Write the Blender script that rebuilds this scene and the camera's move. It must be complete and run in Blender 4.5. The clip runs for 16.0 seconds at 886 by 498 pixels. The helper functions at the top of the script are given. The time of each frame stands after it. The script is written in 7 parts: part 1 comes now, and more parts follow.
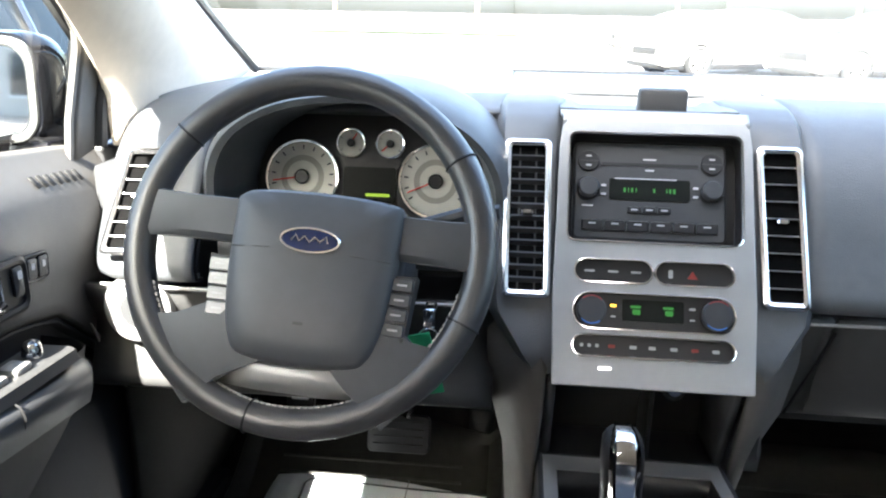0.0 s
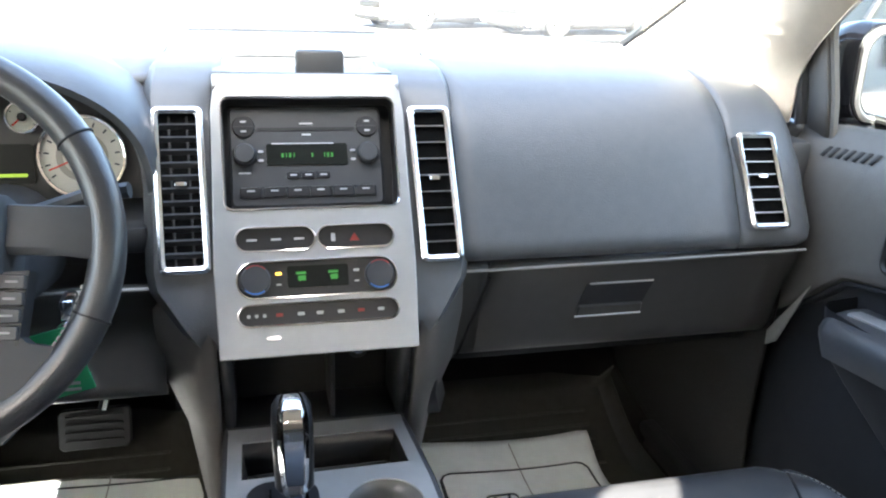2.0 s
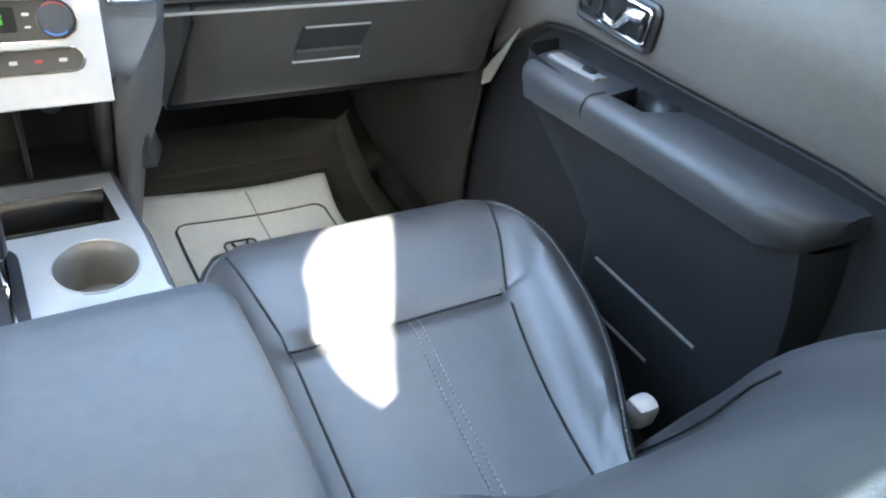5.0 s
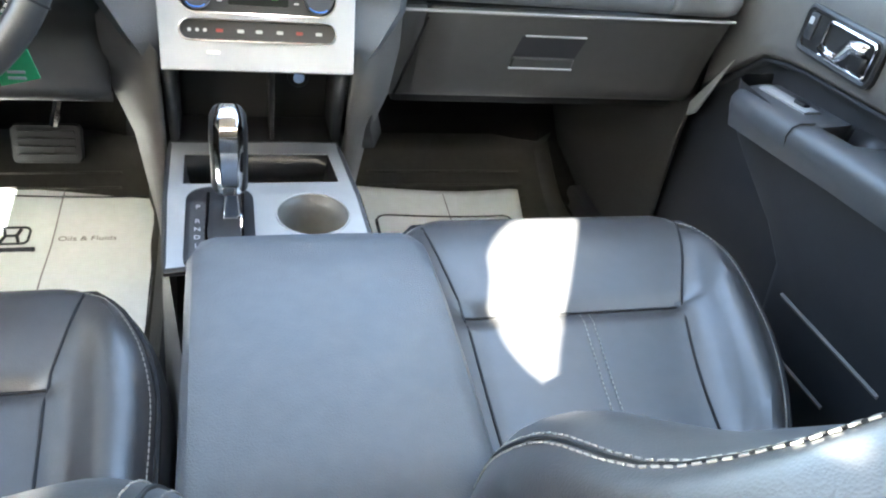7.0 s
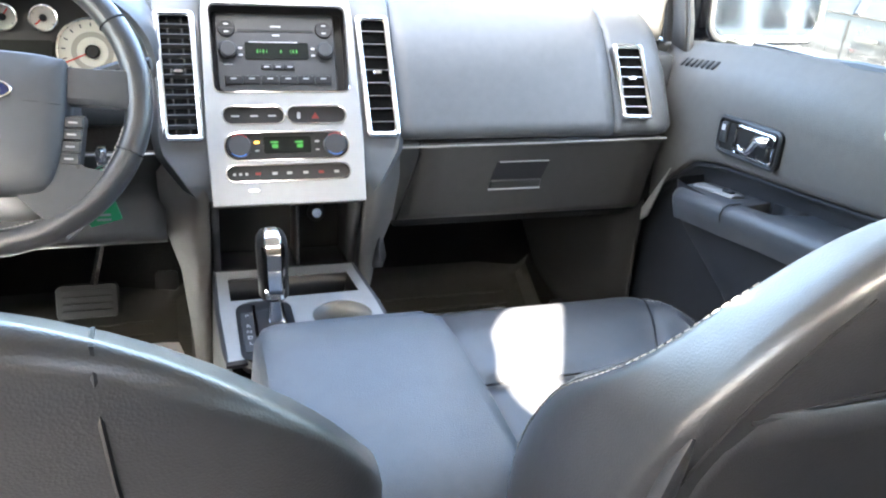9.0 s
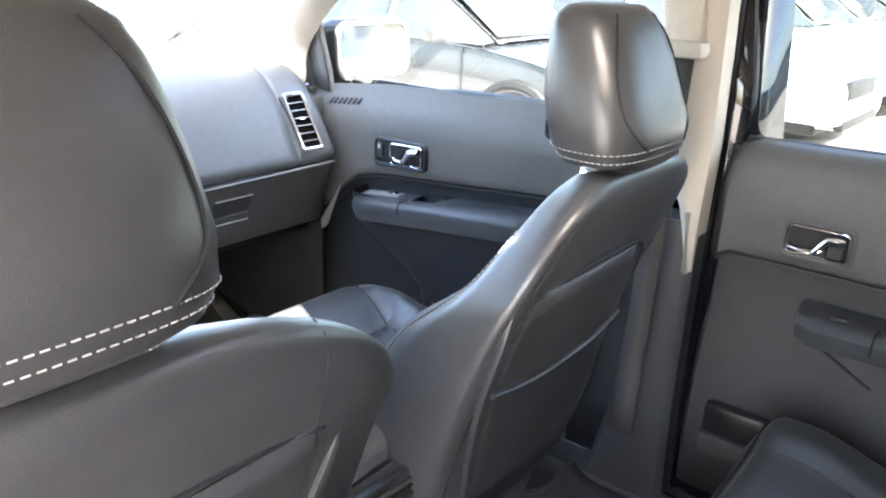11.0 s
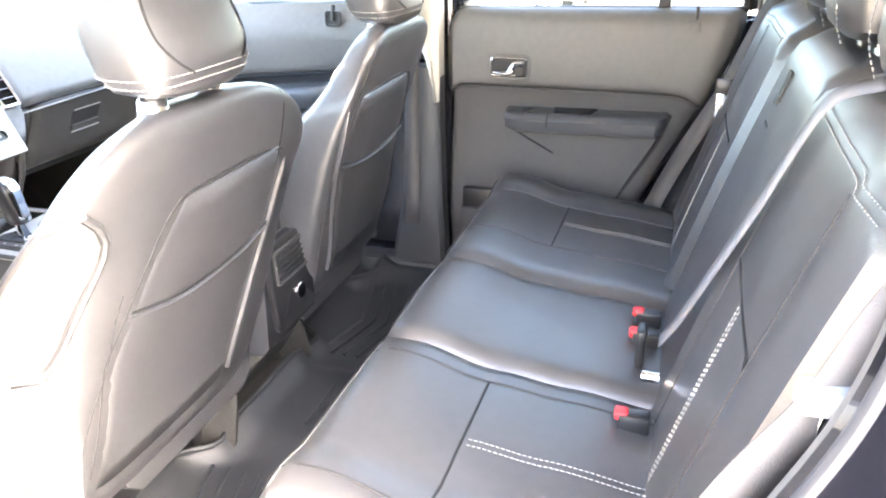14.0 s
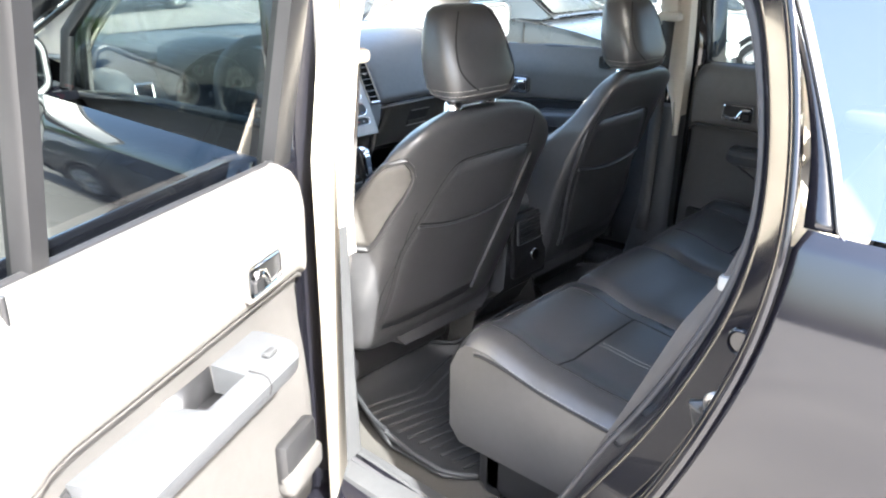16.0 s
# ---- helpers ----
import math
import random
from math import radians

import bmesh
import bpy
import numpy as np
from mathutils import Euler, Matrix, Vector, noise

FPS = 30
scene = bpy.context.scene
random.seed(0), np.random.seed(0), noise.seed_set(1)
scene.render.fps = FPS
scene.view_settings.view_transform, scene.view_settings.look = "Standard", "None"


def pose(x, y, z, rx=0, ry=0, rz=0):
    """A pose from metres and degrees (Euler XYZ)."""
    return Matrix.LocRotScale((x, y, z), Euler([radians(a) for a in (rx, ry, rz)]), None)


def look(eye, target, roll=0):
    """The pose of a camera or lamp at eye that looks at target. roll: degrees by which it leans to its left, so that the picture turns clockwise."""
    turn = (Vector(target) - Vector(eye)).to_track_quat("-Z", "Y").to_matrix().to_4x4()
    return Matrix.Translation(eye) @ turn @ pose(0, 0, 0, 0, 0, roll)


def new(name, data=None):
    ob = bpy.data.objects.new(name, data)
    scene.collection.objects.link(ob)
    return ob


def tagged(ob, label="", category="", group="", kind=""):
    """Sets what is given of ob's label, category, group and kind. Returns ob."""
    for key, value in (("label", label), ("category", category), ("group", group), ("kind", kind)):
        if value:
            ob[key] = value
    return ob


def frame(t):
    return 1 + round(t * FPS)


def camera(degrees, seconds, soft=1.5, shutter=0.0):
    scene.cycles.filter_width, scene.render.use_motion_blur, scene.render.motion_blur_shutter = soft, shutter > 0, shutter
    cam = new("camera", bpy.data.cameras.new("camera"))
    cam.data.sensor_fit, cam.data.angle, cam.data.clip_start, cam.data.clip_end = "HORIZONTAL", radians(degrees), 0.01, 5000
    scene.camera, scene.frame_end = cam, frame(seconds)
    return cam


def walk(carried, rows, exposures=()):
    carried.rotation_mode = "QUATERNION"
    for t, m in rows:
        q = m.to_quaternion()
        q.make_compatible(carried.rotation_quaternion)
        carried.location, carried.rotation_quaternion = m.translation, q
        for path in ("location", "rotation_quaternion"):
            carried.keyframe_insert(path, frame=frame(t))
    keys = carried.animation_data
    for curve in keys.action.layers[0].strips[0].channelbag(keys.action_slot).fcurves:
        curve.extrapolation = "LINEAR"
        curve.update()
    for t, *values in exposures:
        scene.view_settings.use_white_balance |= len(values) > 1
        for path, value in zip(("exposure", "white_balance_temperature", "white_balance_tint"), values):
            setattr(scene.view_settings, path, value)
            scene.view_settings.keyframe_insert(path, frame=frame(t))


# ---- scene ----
cam = camera(60.4, 16.0, soft=2.1)
EXPOSURES = [(0.0, 4.12, 6350, 7), (1.5, 4.3, 6400, 7), (3.5, 4.85, 6450, 6), (4.2, 5.15, 6460, 5), (6.5, 5.62, 6500, 4), (7.0, 5.38, 6550, 4), (8.0, 5.42, 6500, 6), (9.0, 5.25, 6450, 8), (12.0, 5.05, 6350, 12), (12.8, 5.55, 6450, 12), (13.5, 6.35, 6800, 12), (14.0, 6.25, 6800, 12), (15.0, 5.25, 6350, 9), (15.5, 4.75, 6200, 8), (16.0, 3.8, 6050, 7)]
PATH = [
    (0, (-0.166, 0.186, 1.368), (-0.35, 2.084, 0.768), 1.0),
    (0.5, (-0.144, 0.189, 1.379), (-0.172, 2.093, 0.766), 1.1),
    (1, (-0.115, 0.194, 1.377), (0.01, 2.09, 0.753), 0.9),
    (1.5, (-0.094, 0.2, 1.378), (0.194, 2.062, 0.709), 2.3),
    (2, (-0.061, 0.197, 1.38), (0.399, 2.016, 0.688), 2.3),
    (2.5, (-0.04, 0.195, 1.386), (0.569, 1.96, 0.668), 3.8),
    (3, (-0.014, 0.189, 1.397), (0.722, 1.893, 0.654), 3.7),
    (3.5, (0.018, 0.191, 1.398), (0.929, 1.764, 0.564), 4.9),
    (4, (0.047, 0.178, 1.409), (1.052, 1.632, 0.474), 6.7),
    (4.2, (0.037, 0.183, 1.404), (1.04, 1.588, 0.393), 7.3),
    (6.5, (-0.02, 0.146, 1.389), (0.647, 1.454, 0.032), 13.4),
    (7, (-0.035, 0.095, 1.361), (0.491, 1.625, 0.185), 9.6),
    (7.5, (-0.059, 0.07, 1.341), (0.364, 1.788, 0.407), 4.8),
    (8, (-0.081, 0.018, 1.336), (0.227, 1.836, 0.544), 2.4),
    (8.5, (-0.096, -0.052, 1.339), (0.352, 1.744, 0.543), 4.4),
    (9, (-0.136, -0.110, 1.360), (0.474, 1.641, 0.567), 3.9),
    (9.2, (-0.151, -0.134, 1.357), (0.566, 1.592, 0.605), 3.0),
    (11.3, (-0.582, -0.234, 1.451), (0.969, 0.839, 0.784), 1.7),
    (11.5, (-0.611, -0.25, 1.45), (0.979, 0.772, 0.798), 1.1),
    (12, (-0.687, -0.276, 1.431), (1.043, 0.521, 0.822), 0.8),
    (12.5, (-0.775, -0.302, 1.424), (1.051, 0.21, 0.79), 0.2),
    (13, (-0.898, -0.329, 1.435), (0.954, 0.01, 0.758), 1.3),
    (13.5, (-1.047, -0.36, 1.428), (0.775, -0.012, 0.68), -0.1),
    (14, (-1.199, -0.423, 1.437), (0.539, 0.142, 0.625), -1.0),
    (14.5, (-1.329, -0.513, 1.466), (0.345, 0.249, 0.68), -0.3),
    (15, (-1.431, -0.618, 1.489), (0.091, 0.424, 0.717), -1.5),
    (15.5, (-1.544, -0.752, 1.536), (-0.086, 0.4, 0.795), -0.3),
    (16, (-1.66, -0.861, 1.539), (-0.263, 0.367, 0.804), 0.7),
]
walk(cam, [(t, look(eye, target, roll)) for t, eye, target, roll in PATH], EXPOSURES)
from mathutils.bvhtree import BVHTree

# ---- light ----
SUN_TO = Vector((-0.19, -0.62, 0.62)).normalized()   # towards the sun, behind the open left rear door
world = bpy.data.worlds.new("world")
scene.world = world
world.use_nodes = True
wn = world.node_tree
sky = wn.nodes.new("ShaderNodeTexSky")
sky.sky_type = "NISHITA"
sky.sun_disc = False
sky.dust_density, sky.ozone_density = 5.0, 0.4
sky.sun_elevation = math.asin(SUN_TO.z)
sky.sun_rotation = math.atan2(SUN_TO.x, SUN_TO.y)
wn.links.new(sky.outputs[0], wn.nodes["Background"].inputs[0])
wn.nodes["Background"].inputs[1].default_value = 0.15
sun = new("sun", bpy.data.lights.new("sun", "SUN"))
sun.data.energy, sun.data.angle, sun.data.color = 5.0, radians(0.6), (1.0, 0.94, 0.85)
sun.matrix_world = look(SUN_TO * 30, (0, 0, 0))


# ---- materials ----
def material(name, color, rough=0.5, metal=0.0, vary=0.12, grain=60.0, bump=0.15, bump_scale=900.0, coat=0.0, kind="noise",
             emit=None, power=0.0, trans=0.0, ior=1.45, big=6.0, ran=0.0):
    m = bpy.data.materials.new(name)
    m.use_nodes = True
    nt = m.node_tree
    b = nt.nodes["Principled BSDF"]
    b.inputs["Roughness"].default_value, b.inputs["Metallic"].default_value = rough, metal
    b.inputs["Coat Weight"].default_value = coat
    b.inputs["IOR"].default_value = ior
    if trans:
        b.inputs["Transmission Weight"].default_value = trans
    tc = nt.nodes.new("ShaderNodeTexCoord")
    n1, n2 = nt.nodes.new("ShaderNodeTexNoise"), nt.nodes.new("ShaderNodeTexNoise")
    n1.inputs["Scale"].default_value, n2.inputs["Scale"].default_value = big, grain
    n1.inputs["Detail"].default_value = n2.inputs["Detail"].default_value = 4
    for n in (n1, n2):
        nt.links.new(tc.outputs["Object"], n.inputs["Vector"])
    add = nt.nodes.new("ShaderNodeMath")
    nt.links.new(n1.outputs[0], add.inputs[0])
    nt.links.new(n2.outputs[0], add.inputs[1])
    ramp = nt.nodes.new("ShaderNodeMapRange")
    ramp.inputs["From Min"].default_value, ramp.inputs["From Max"].default_value = 0.65, 1.35
    ramp.inputs["To Min"].default_value, ramp.inputs["To Max"].default_value = 1 - vary, 1 + vary
    nt.links.new(add.outputs[0], ramp.inputs["Value"])
    mul = nt.nodes.new("ShaderNodeVectorMath")
    mul.operation = "SCALE"
    mul.inputs[0].default_value = color
    nt.links.new(ramp.outputs[0], mul.inputs["Scale"])
    nt.links.new(mul.outputs[0], b.inputs["Base Color"])
    rr = nt.nodes.new("ShaderNodeMapRange")
    rr.inputs["From Min"].default_value, rr.inputs["From Max"].default_value = 0.3, 0.7
    rr.inputs["To Min"].default_value, rr.inputs["To Max"].default_value = max(rough - 0.06, 0.02), min(rough + 0.06, 1)
    nt.links.new(n1.outputs[0], rr.inputs["Value"])
    nt.links.new(rr.outputs[0], b.inputs["Roughness"])
    if bump:
        bp = nt.nodes.new("ShaderNodeBump")
        bp.inputs["Strength"].default_value, bp.inputs["Distance"].default_value = bump, 0.001
        if kind == "voronoi":
            tx = nt.nodes.new("ShaderNodeTexVoronoi")
        elif kind == "brushed":
            tx = nt.nodes.new("ShaderNodeTexNoise")
            mp = nt.nodes.new("ShaderNodeMapping")
            mp.inputs["Scale"].default_value = (0.03, 1, 1)
            nt.links.new(tc.outputs["Object"], mp.inputs[0])
            nt.links.new(mp.outputs[0], tx.inputs["Vector"])
        else:
            tx = nt.nodes.new("ShaderNodeTexNoise")
        tx.inputs["Scale"].default_value = bump_scale
        if kind != "brushed":
            nt.links.new(tc.outputs["Object"], tx.inputs["Vector"])
        nt.links.new(tx.outputs[0], bp.inputs["Height"])
        nt.links.new(bp.outputs[0], b.inputs["Normal"])
    if emit:
        b.inputs["Emission Color"].default_value = (*emit, 1)
        b.inputs["Emission Strength"].default_value = power
    return m


def pane(name, tint, gloss=0.08):
    """Thin glass: clear and tinted, with a mirror film whose weight follows the viewing angle."""
    m = bpy.data.materials.new(name)
    m.use_nodes = True
    nt = m.node_tree
    nt.nodes.clear()
    out, mix = nt.nodes.new("ShaderNodeOutputMaterial"), nt.nodes.new("ShaderNodeMixShader")
    tr, gl, lw = nt.nodes.new("ShaderNodeBsdfTransparent"), nt.nodes.new("ShaderNodeBsdfGlossy"), nt.nodes.new("ShaderNodeLayerWeight")
    tr.inputs[0].default_value = (*tint, 1)
    gl.inputs["Roughness"].default_value = 0.02
    lw.inputs[0].default_value = 0.5
    power, scale = nt.nodes.new("ShaderNodeMath"), nt.nodes.new("ShaderNodeMath")
    power.operation, scale.operation = "POWER", "MULTIPLY_ADD"
    power.inputs[1].default_value = 5.0
    scale.inputs[1].default_value, scale.inputs[2].default_value = 0.9, gloss
    nt.links.new(lw.outputs["Facing"], power.inputs[0])
    nt.links.new(power.outputs[0], scale.inputs[0])
    nt.links.new(scale.outputs[0], mix.inputs[0])
    nt.links.new(tr.outputs[0], mix.inputs[1])
    nt.links.new(gl.outputs[0], mix.inputs[2])
    nt.links.new(mix.outputs[0], out.inputs[0])
    return m


LEATHER = material("black_leather", (0.034, 0.034, 0.036), 0.36, vary=0.15, ior=1.65, bump=0.14, bump_scale=650, kind="voronoi")
VINYL = material("slate_vinyl", (0.072, 0.077, 0.084), 0.42, vary=0.1, bump=0.3, bump_scale=700, kind="voronoi")
DOORTRIM = material("charcoal_door_trim", (0.087, 0.083, 0.078), 0.50, vary=0.1, bump=0.3, bump_scale=650, kind="voronoi")
HUBPAD = material("airbag_pad_vinyl", (0.060, 0.063, 0.068), 0.5, vary=0.08, bump=0.06, bump_scale=900)
# the door trim again, darkened for the shade low on the rear doors
DOORLOW = material("shade_darkened_door_trim", (0.044, 0.042, 0.041), 0.6, vary=0.1, bump=0.3, bump_scale=650, kind="voronoi")
GRILLE = material("pale_speaker_mesh", (0.28, 0.27, 0.25), 0.6, vary=0.1, bump=0.8, bump_scale=350, kind="voronoi")
PLASTIC = material("dark_plastic", (0.030, 0.031, 0.033), 0.5, vary=0.1, bump=0.2, bump_scale=900)
LOWER = material("lower_dash_plastic", (0.038, 0.038, 0.038), 0.5, vary=0.1, bump=0.2, bump_scale=900)
BLACK = material("black_plastic", (0.012, 0.012, 0.013), 0.35, vary=0.1, bump=0.1)
# cavity shade of the vents put into the colour
DUCT = material("duct_shade_black", (0.004, 0.004, 0.004), 0.95, ior=1.08, bump=0)
# near-black: shade of recesses put into the colour; also on truly dark parts
DARK = material("dark_parts_and_recess_shade", (0.008, 0.008, 0.008), 0.6, bump=0)
SILVER = material("satin_silver_trim", (0.325, 0.325, 0.32), 0.44, 0.5, vary=0.05, bump=0.12, bump_scale=1400, kind="brushed")
CHROME = material("chrome", (0.80, 0.80, 0.82), 0.10, 1.0, vary=0.02, bump=0)
TRIMSTEEL = material("dull_steel", (0.30, 0.30, 0.31), 0.35, 1.0, vary=0.06, bump=0.05)
CHROMED = material("satin_chrome", (0.72, 0.72, 0.73), 0.20, 1.0, vary=0.03, bump=0)
CREAM = material("stone_pillar_trim", (0.55, 0.50, 0.42), 0.65, vary=0.06, bump=0.2, bump_scale=500)
HEADLINE = material("headliner_fabric", (0.50, 0.46, 0.40), 0.9, vary=0.06, bump=0.4, bump_scale=800)
CARPET = material("charcoal_carpet", (0.024, 0.023, 0.021), 0.95, vary=0.3, bump=1.0, bump_scale=500, grain=200)
RUBBER = material("black_rubber", (0.015, 0.016, 0.018), 0.55, vary=0.15, bump=0.2, bump_scale=300)
PAPER = material("white_paper", (0.77, 0.81, 0.84), 0.8, vary=0.05, bump=0.3, bump_scale=60)
INK = material("printing_ink", (0.03, 0.035, 0.05), 0.8, bump=0)
GREYINK = material("grey_ink", (0.25, 0.25, 0.27), 0.8, bump=0)
LABEL = material("pale_marking", (0.36, 0.36, 0.37), 0.6, bump=0)
REDINK = material("red_marking", (0.22, 0.02, 0.015), 0.5, bump=0)
BLUEINK = material("blue_marking", (0.05, 0.18, 0.5), 0.5, bump=0)
THREAD = material("pale_thread", (0.30, 0.29, 0.27), 0.8, bump=0)
PALEWEB = material("pale_belt_webbing", (0.12, 0.12, 0.13), 0.6, vary=0.08, bump=0.5, bump_scale=700)
MAT = material("front_rubber_mat", (0.030, 0.029, 0.026), 0.5, vary=0.2, bump=0.3, bump_scale=250)
ARM = material("dark_armrest_vinyl", (0.044, 0.046, 0.050), 0.42, vary=0.1, bump=0.2, bump_scale=700, kind="voronoi")
DULL = material("grey_thread", (0.15, 0.15, 0.148), 0.8, bump=0)
SEAM = material("dark_seam", (0.006, 0.006, 0.007), 0.7, bump=0)
WEBBING = material("grey_belt_webbing", (0.055, 0.051, 0.049), 0.7, vary=0.1, bump=0.5, bump_scale=700)
RED = material("red_button", (0.62, 0.03, 0.035), 0.35, bump=0)
GREEN = material("green_tag", (0.03, 0.32, 0.13), 0.5, vary=0.1, bump=0)
WHITE = material("white_plastic", (0.72, 0.72, 0.70), 0.4, bump=0)
DIAL = material("gauge_face", (0.62, 0.60, 0.54), 0.5, vary=0.04, bump=0)
DIAL2 = material("gauge_ring", (0.35, 0.33, 0.29), 0.4, vary=0.04, bump=0)
NEEDLE = material("red_needle", (0.7, 0.03, 0.02), 0.4, bump=0)
SCREEN = material("dark_screen", (0.005, 0.006, 0.005), 0.4, bump=0, ior=1.25)
GLOW = material("green_digits", (0.02, 0.1, 0.02), 0.4, bump=0, emit=(0.15, 0.9, 0.12), power=0.013)
GLOWY = material("yellow_green_readout", (0.1, 0.2, 0.02), 0.4, bump=0, emit=(0.50, 0.75, 0.05), power=0.045)
AMBER = material("amber_lamp", (0.5, 0.2, 0.02), 0.4, bump=0, emit=(1.0, 0.5, 0.05), power=0.25)
EMBLEM = material("blue_emblem", (0.006, 0.016, 0.065), 0.2, bump=0, coat=0.5)
PAINT = material("black_car_paint", (0.005, 0.005, 0.007), 0.05, vary=0.1, bump=0, coat=0.35, ior=1.45)
SEAL = material("rubber_seal", (0.03, 0.03, 0.033), 0.5, bump=0.1)
GLASS = pane("clear_glass", (0.90, 0.93, 0.91))
DOORGLASS = pane("light_green_glass", (0.52, 0.56, 0.55), 0.06)
TINTED = pane("tinted_glass", (0.30, 0.34, 0.34), 0.08)
PRIVACY = pane("privacy_glass", (0.05, 0.055, 0.06), 0.22)
BIN = material("door_bin_plastic", (0.018, 0.019, 0.022), 0.55, vary=0.12, ior=1.35, bump=0.2, bump_scale=900)
MIRROR = material("mirror_glass", (0.62, 0.63, 0.64), 0.02, 1.0, vary=0.01, bump=0)
ASPHALT = material("sunlit_asphalt", (0.24, 0.22, 0.20), 0.85, vary=0.25, grain=30, big=0.4, bump=0.8, bump_scale=120)
MARKING = material("road_paint", (0.75, 0.74, 0.70), 0.7, vary=0.15, grain=20)
CARGLASS = material("dark_car_glass", (0.03, 0.034, 0.036), 0.06, 0.0, vary=0.05, bump=0)
TYRE = material("tyre_rubber", (0.02, 0.02, 0.021), 0.7, bump=0.3, bump_scale=100)
ALLOY = material("alloy_rim", (0.6, 0.6, 0.6), 0.3, 0.8, vary=0.04, bump=0)
GRASS = material("grass_blades", (0.07, 0.13, 0.03), 0.8, vary=0.35)
LEAF = material("foliage", (0.05, 0.10, 0.025), 0.7, vary=0.4, big=2)
BARK = material("bark", (0.12, 0.09, 0.06), 0.9, vary=0.3)
STUCCO = material("pale_wall", (0.55, 0.52, 0.47), 0.85, vary=0.08, big=0.5)
ROOFING = material("blue_roof_panels", (0.06, 0.17, 0.34), 0.5, vary=0.1, big=0.5)

# ---- building helpers ----
XF = [Matrix()]   # placement applied to everything that part() makes


def part(name, bm, mat, parent=None, label="", smooth=True, solid=0.0, bevel=0.0):
    bmesh.ops.recalc_face_normals(bm, faces=bm.faces)
    bm.transform(XF[0])
    if XF[0].determinant() < 0:
        bmesh.ops.reverse_faces(bm, faces=bm.faces)
    me = bpy.data.meshes.new(name)
    bm.to_mesh(me)
    bm.free()
    me.materials.append(mat)
    ob = new(name, me)
    if smooth:
        me.polygons.foreach_set("use_smooth", [True] * len(me.polygons))
        me.set_sharp_from_angle(angle=radians(40))
    if solid:
        s = ob.modifiers.new("thickness", "SOLIDIFY")
        s.thickness, s.offset = abs(solid), (1 if solid > 0 else -1)
    if bevel:
        s = ob.modifiers.new("edge", "BEVEL")
        s.width, s.segments = bevel, 2
    if parent is not None:
        ob.parent = parent
        ob.matrix_parent_inverse = parent.matrix_world.inverted()
    if label:
        ob["label"] = label
    return ob


def thing(name, label, category, at=(0, 0, 0), group="", kind=""):
    ob = new(name)
    ob.empty_display_size = 0.05
    ob.matrix_world = Matrix.Translation(XF[0] @ Vector(at))
    bpy.context.view_layer.update()
    return tagged(ob, label, category, group, kind)


def b_box(x0, x1, y0, y1, z0, z1, r=0.0, seg=2, m=None):
    bm = bmesh.new()
    bmesh.ops.create_cube(bm, size=1)
    for v in bm.verts:
        v.co = Vector(((x0 + x1) / 2 + v.co.x * (x1 - x0), (y0 + y1) / 2 + v.co.y * (y1 - y0), (z0 + z1) / 2 + v.co.z * (z1 - z0)))
    if r:
        bmesh.ops.bevel(bm, geom=bm.edges[:], offset=r, segments=seg, affect="EDGES", profile=0.5)
    if m is not None:
        bm.transform(m)
    return bm


def b_join(*bms):
    out = bms[0]
    for b in bms[1:]:
        me = bpy.data.meshes.new("t")
        b.to_mesh(me)
        b.free()
        out.from_mesh(me)
        bpy.data.meshes.remove(me)
    return out


def b_loft(secs, ring=True, cap=True):
    """A skin over sections of equal point counts."""
    bm = bmesh.new()
    rows = [[bm.verts.new(p) for p in s] for s in secs]
    n = len(rows[0])
    for a, b in zip(rows, rows[1:]):
        for i in range(n if ring else n - 1):
            j = (i + 1) % n
            try:
                bm.faces.new((a[i], a[j], b[j], b[i]))
            except ValueError:
                pass
    if ring and cap:
        for r in (rows[0], rows[-1]):
            c = bm.verts.new(sum((v.co for v in r), Vector()) / n)
            for i in range(n):
                bm.faces.new((r[i], r[(i + 1) % n], c))
    return bm


def b_grid(f, nu, nv):
    return b_loft([[f(i / nu, j / nv) for j in range(nv + 1)] for i in range(nu + 1)], ring=False)


def b_tube(pts, r, closed=False, n=8, flat=1.0):
    pts = [Vector(p) for p in pts]
    k = len(pts)
    secs = []
    side = None
    for i, p in enumerate(pts):
        a = pts[(i - 1) % k] if closed or i else p
        b = pts[(i + 1) % k] if closed or i < k - 1 else p
        d = (b - a).normalized()
        if side is None:
            side = d.orthogonal().normalized()
        side = (side - d * side.dot(d)).normalized()
        up = d.cross(side)
        rr = r(i / max(k - 1, 1)) if callable(r) else r
        secs.append([p + side * math.cos(2 * math.pi * j / n) * rr + up * math.sin(2 * math.pi * j / n) * rr * flat for j in range(n)])
    if closed:
        secs.append(secs[0])
        bm = b_loft(secs, cap=False)
        bmesh.ops.remove_doubles(bm, verts=bm.verts, dist=1e-5)
        return bm
    return b_loft(secs)


def b_cyl(p0, p1, r0, r1=None, n=24, edge=0.0):
    p0, p1 = Vector(p0), Vector(p1)
    d = (p1 - p0).normalized()
    a = d.orthogonal().normalized()
    b = d.cross(a)
    r1 = r0 if r1 is None else r1
    ring = lambda c, r: [c + a * math.cos(2 * math.pi * j / n) * r + b * math.sin(2 * math.pi * j / n) * r for j in range(n)]
    if edge:
        return b_loft([ring(p0, r0 - edge), ring(p0 + d * edge, r0), ring(p1 - d * edge, r1), ring(p1, r1 - edge)])
    return b_loft([ring(p0, r0), ring(p1, r1)])


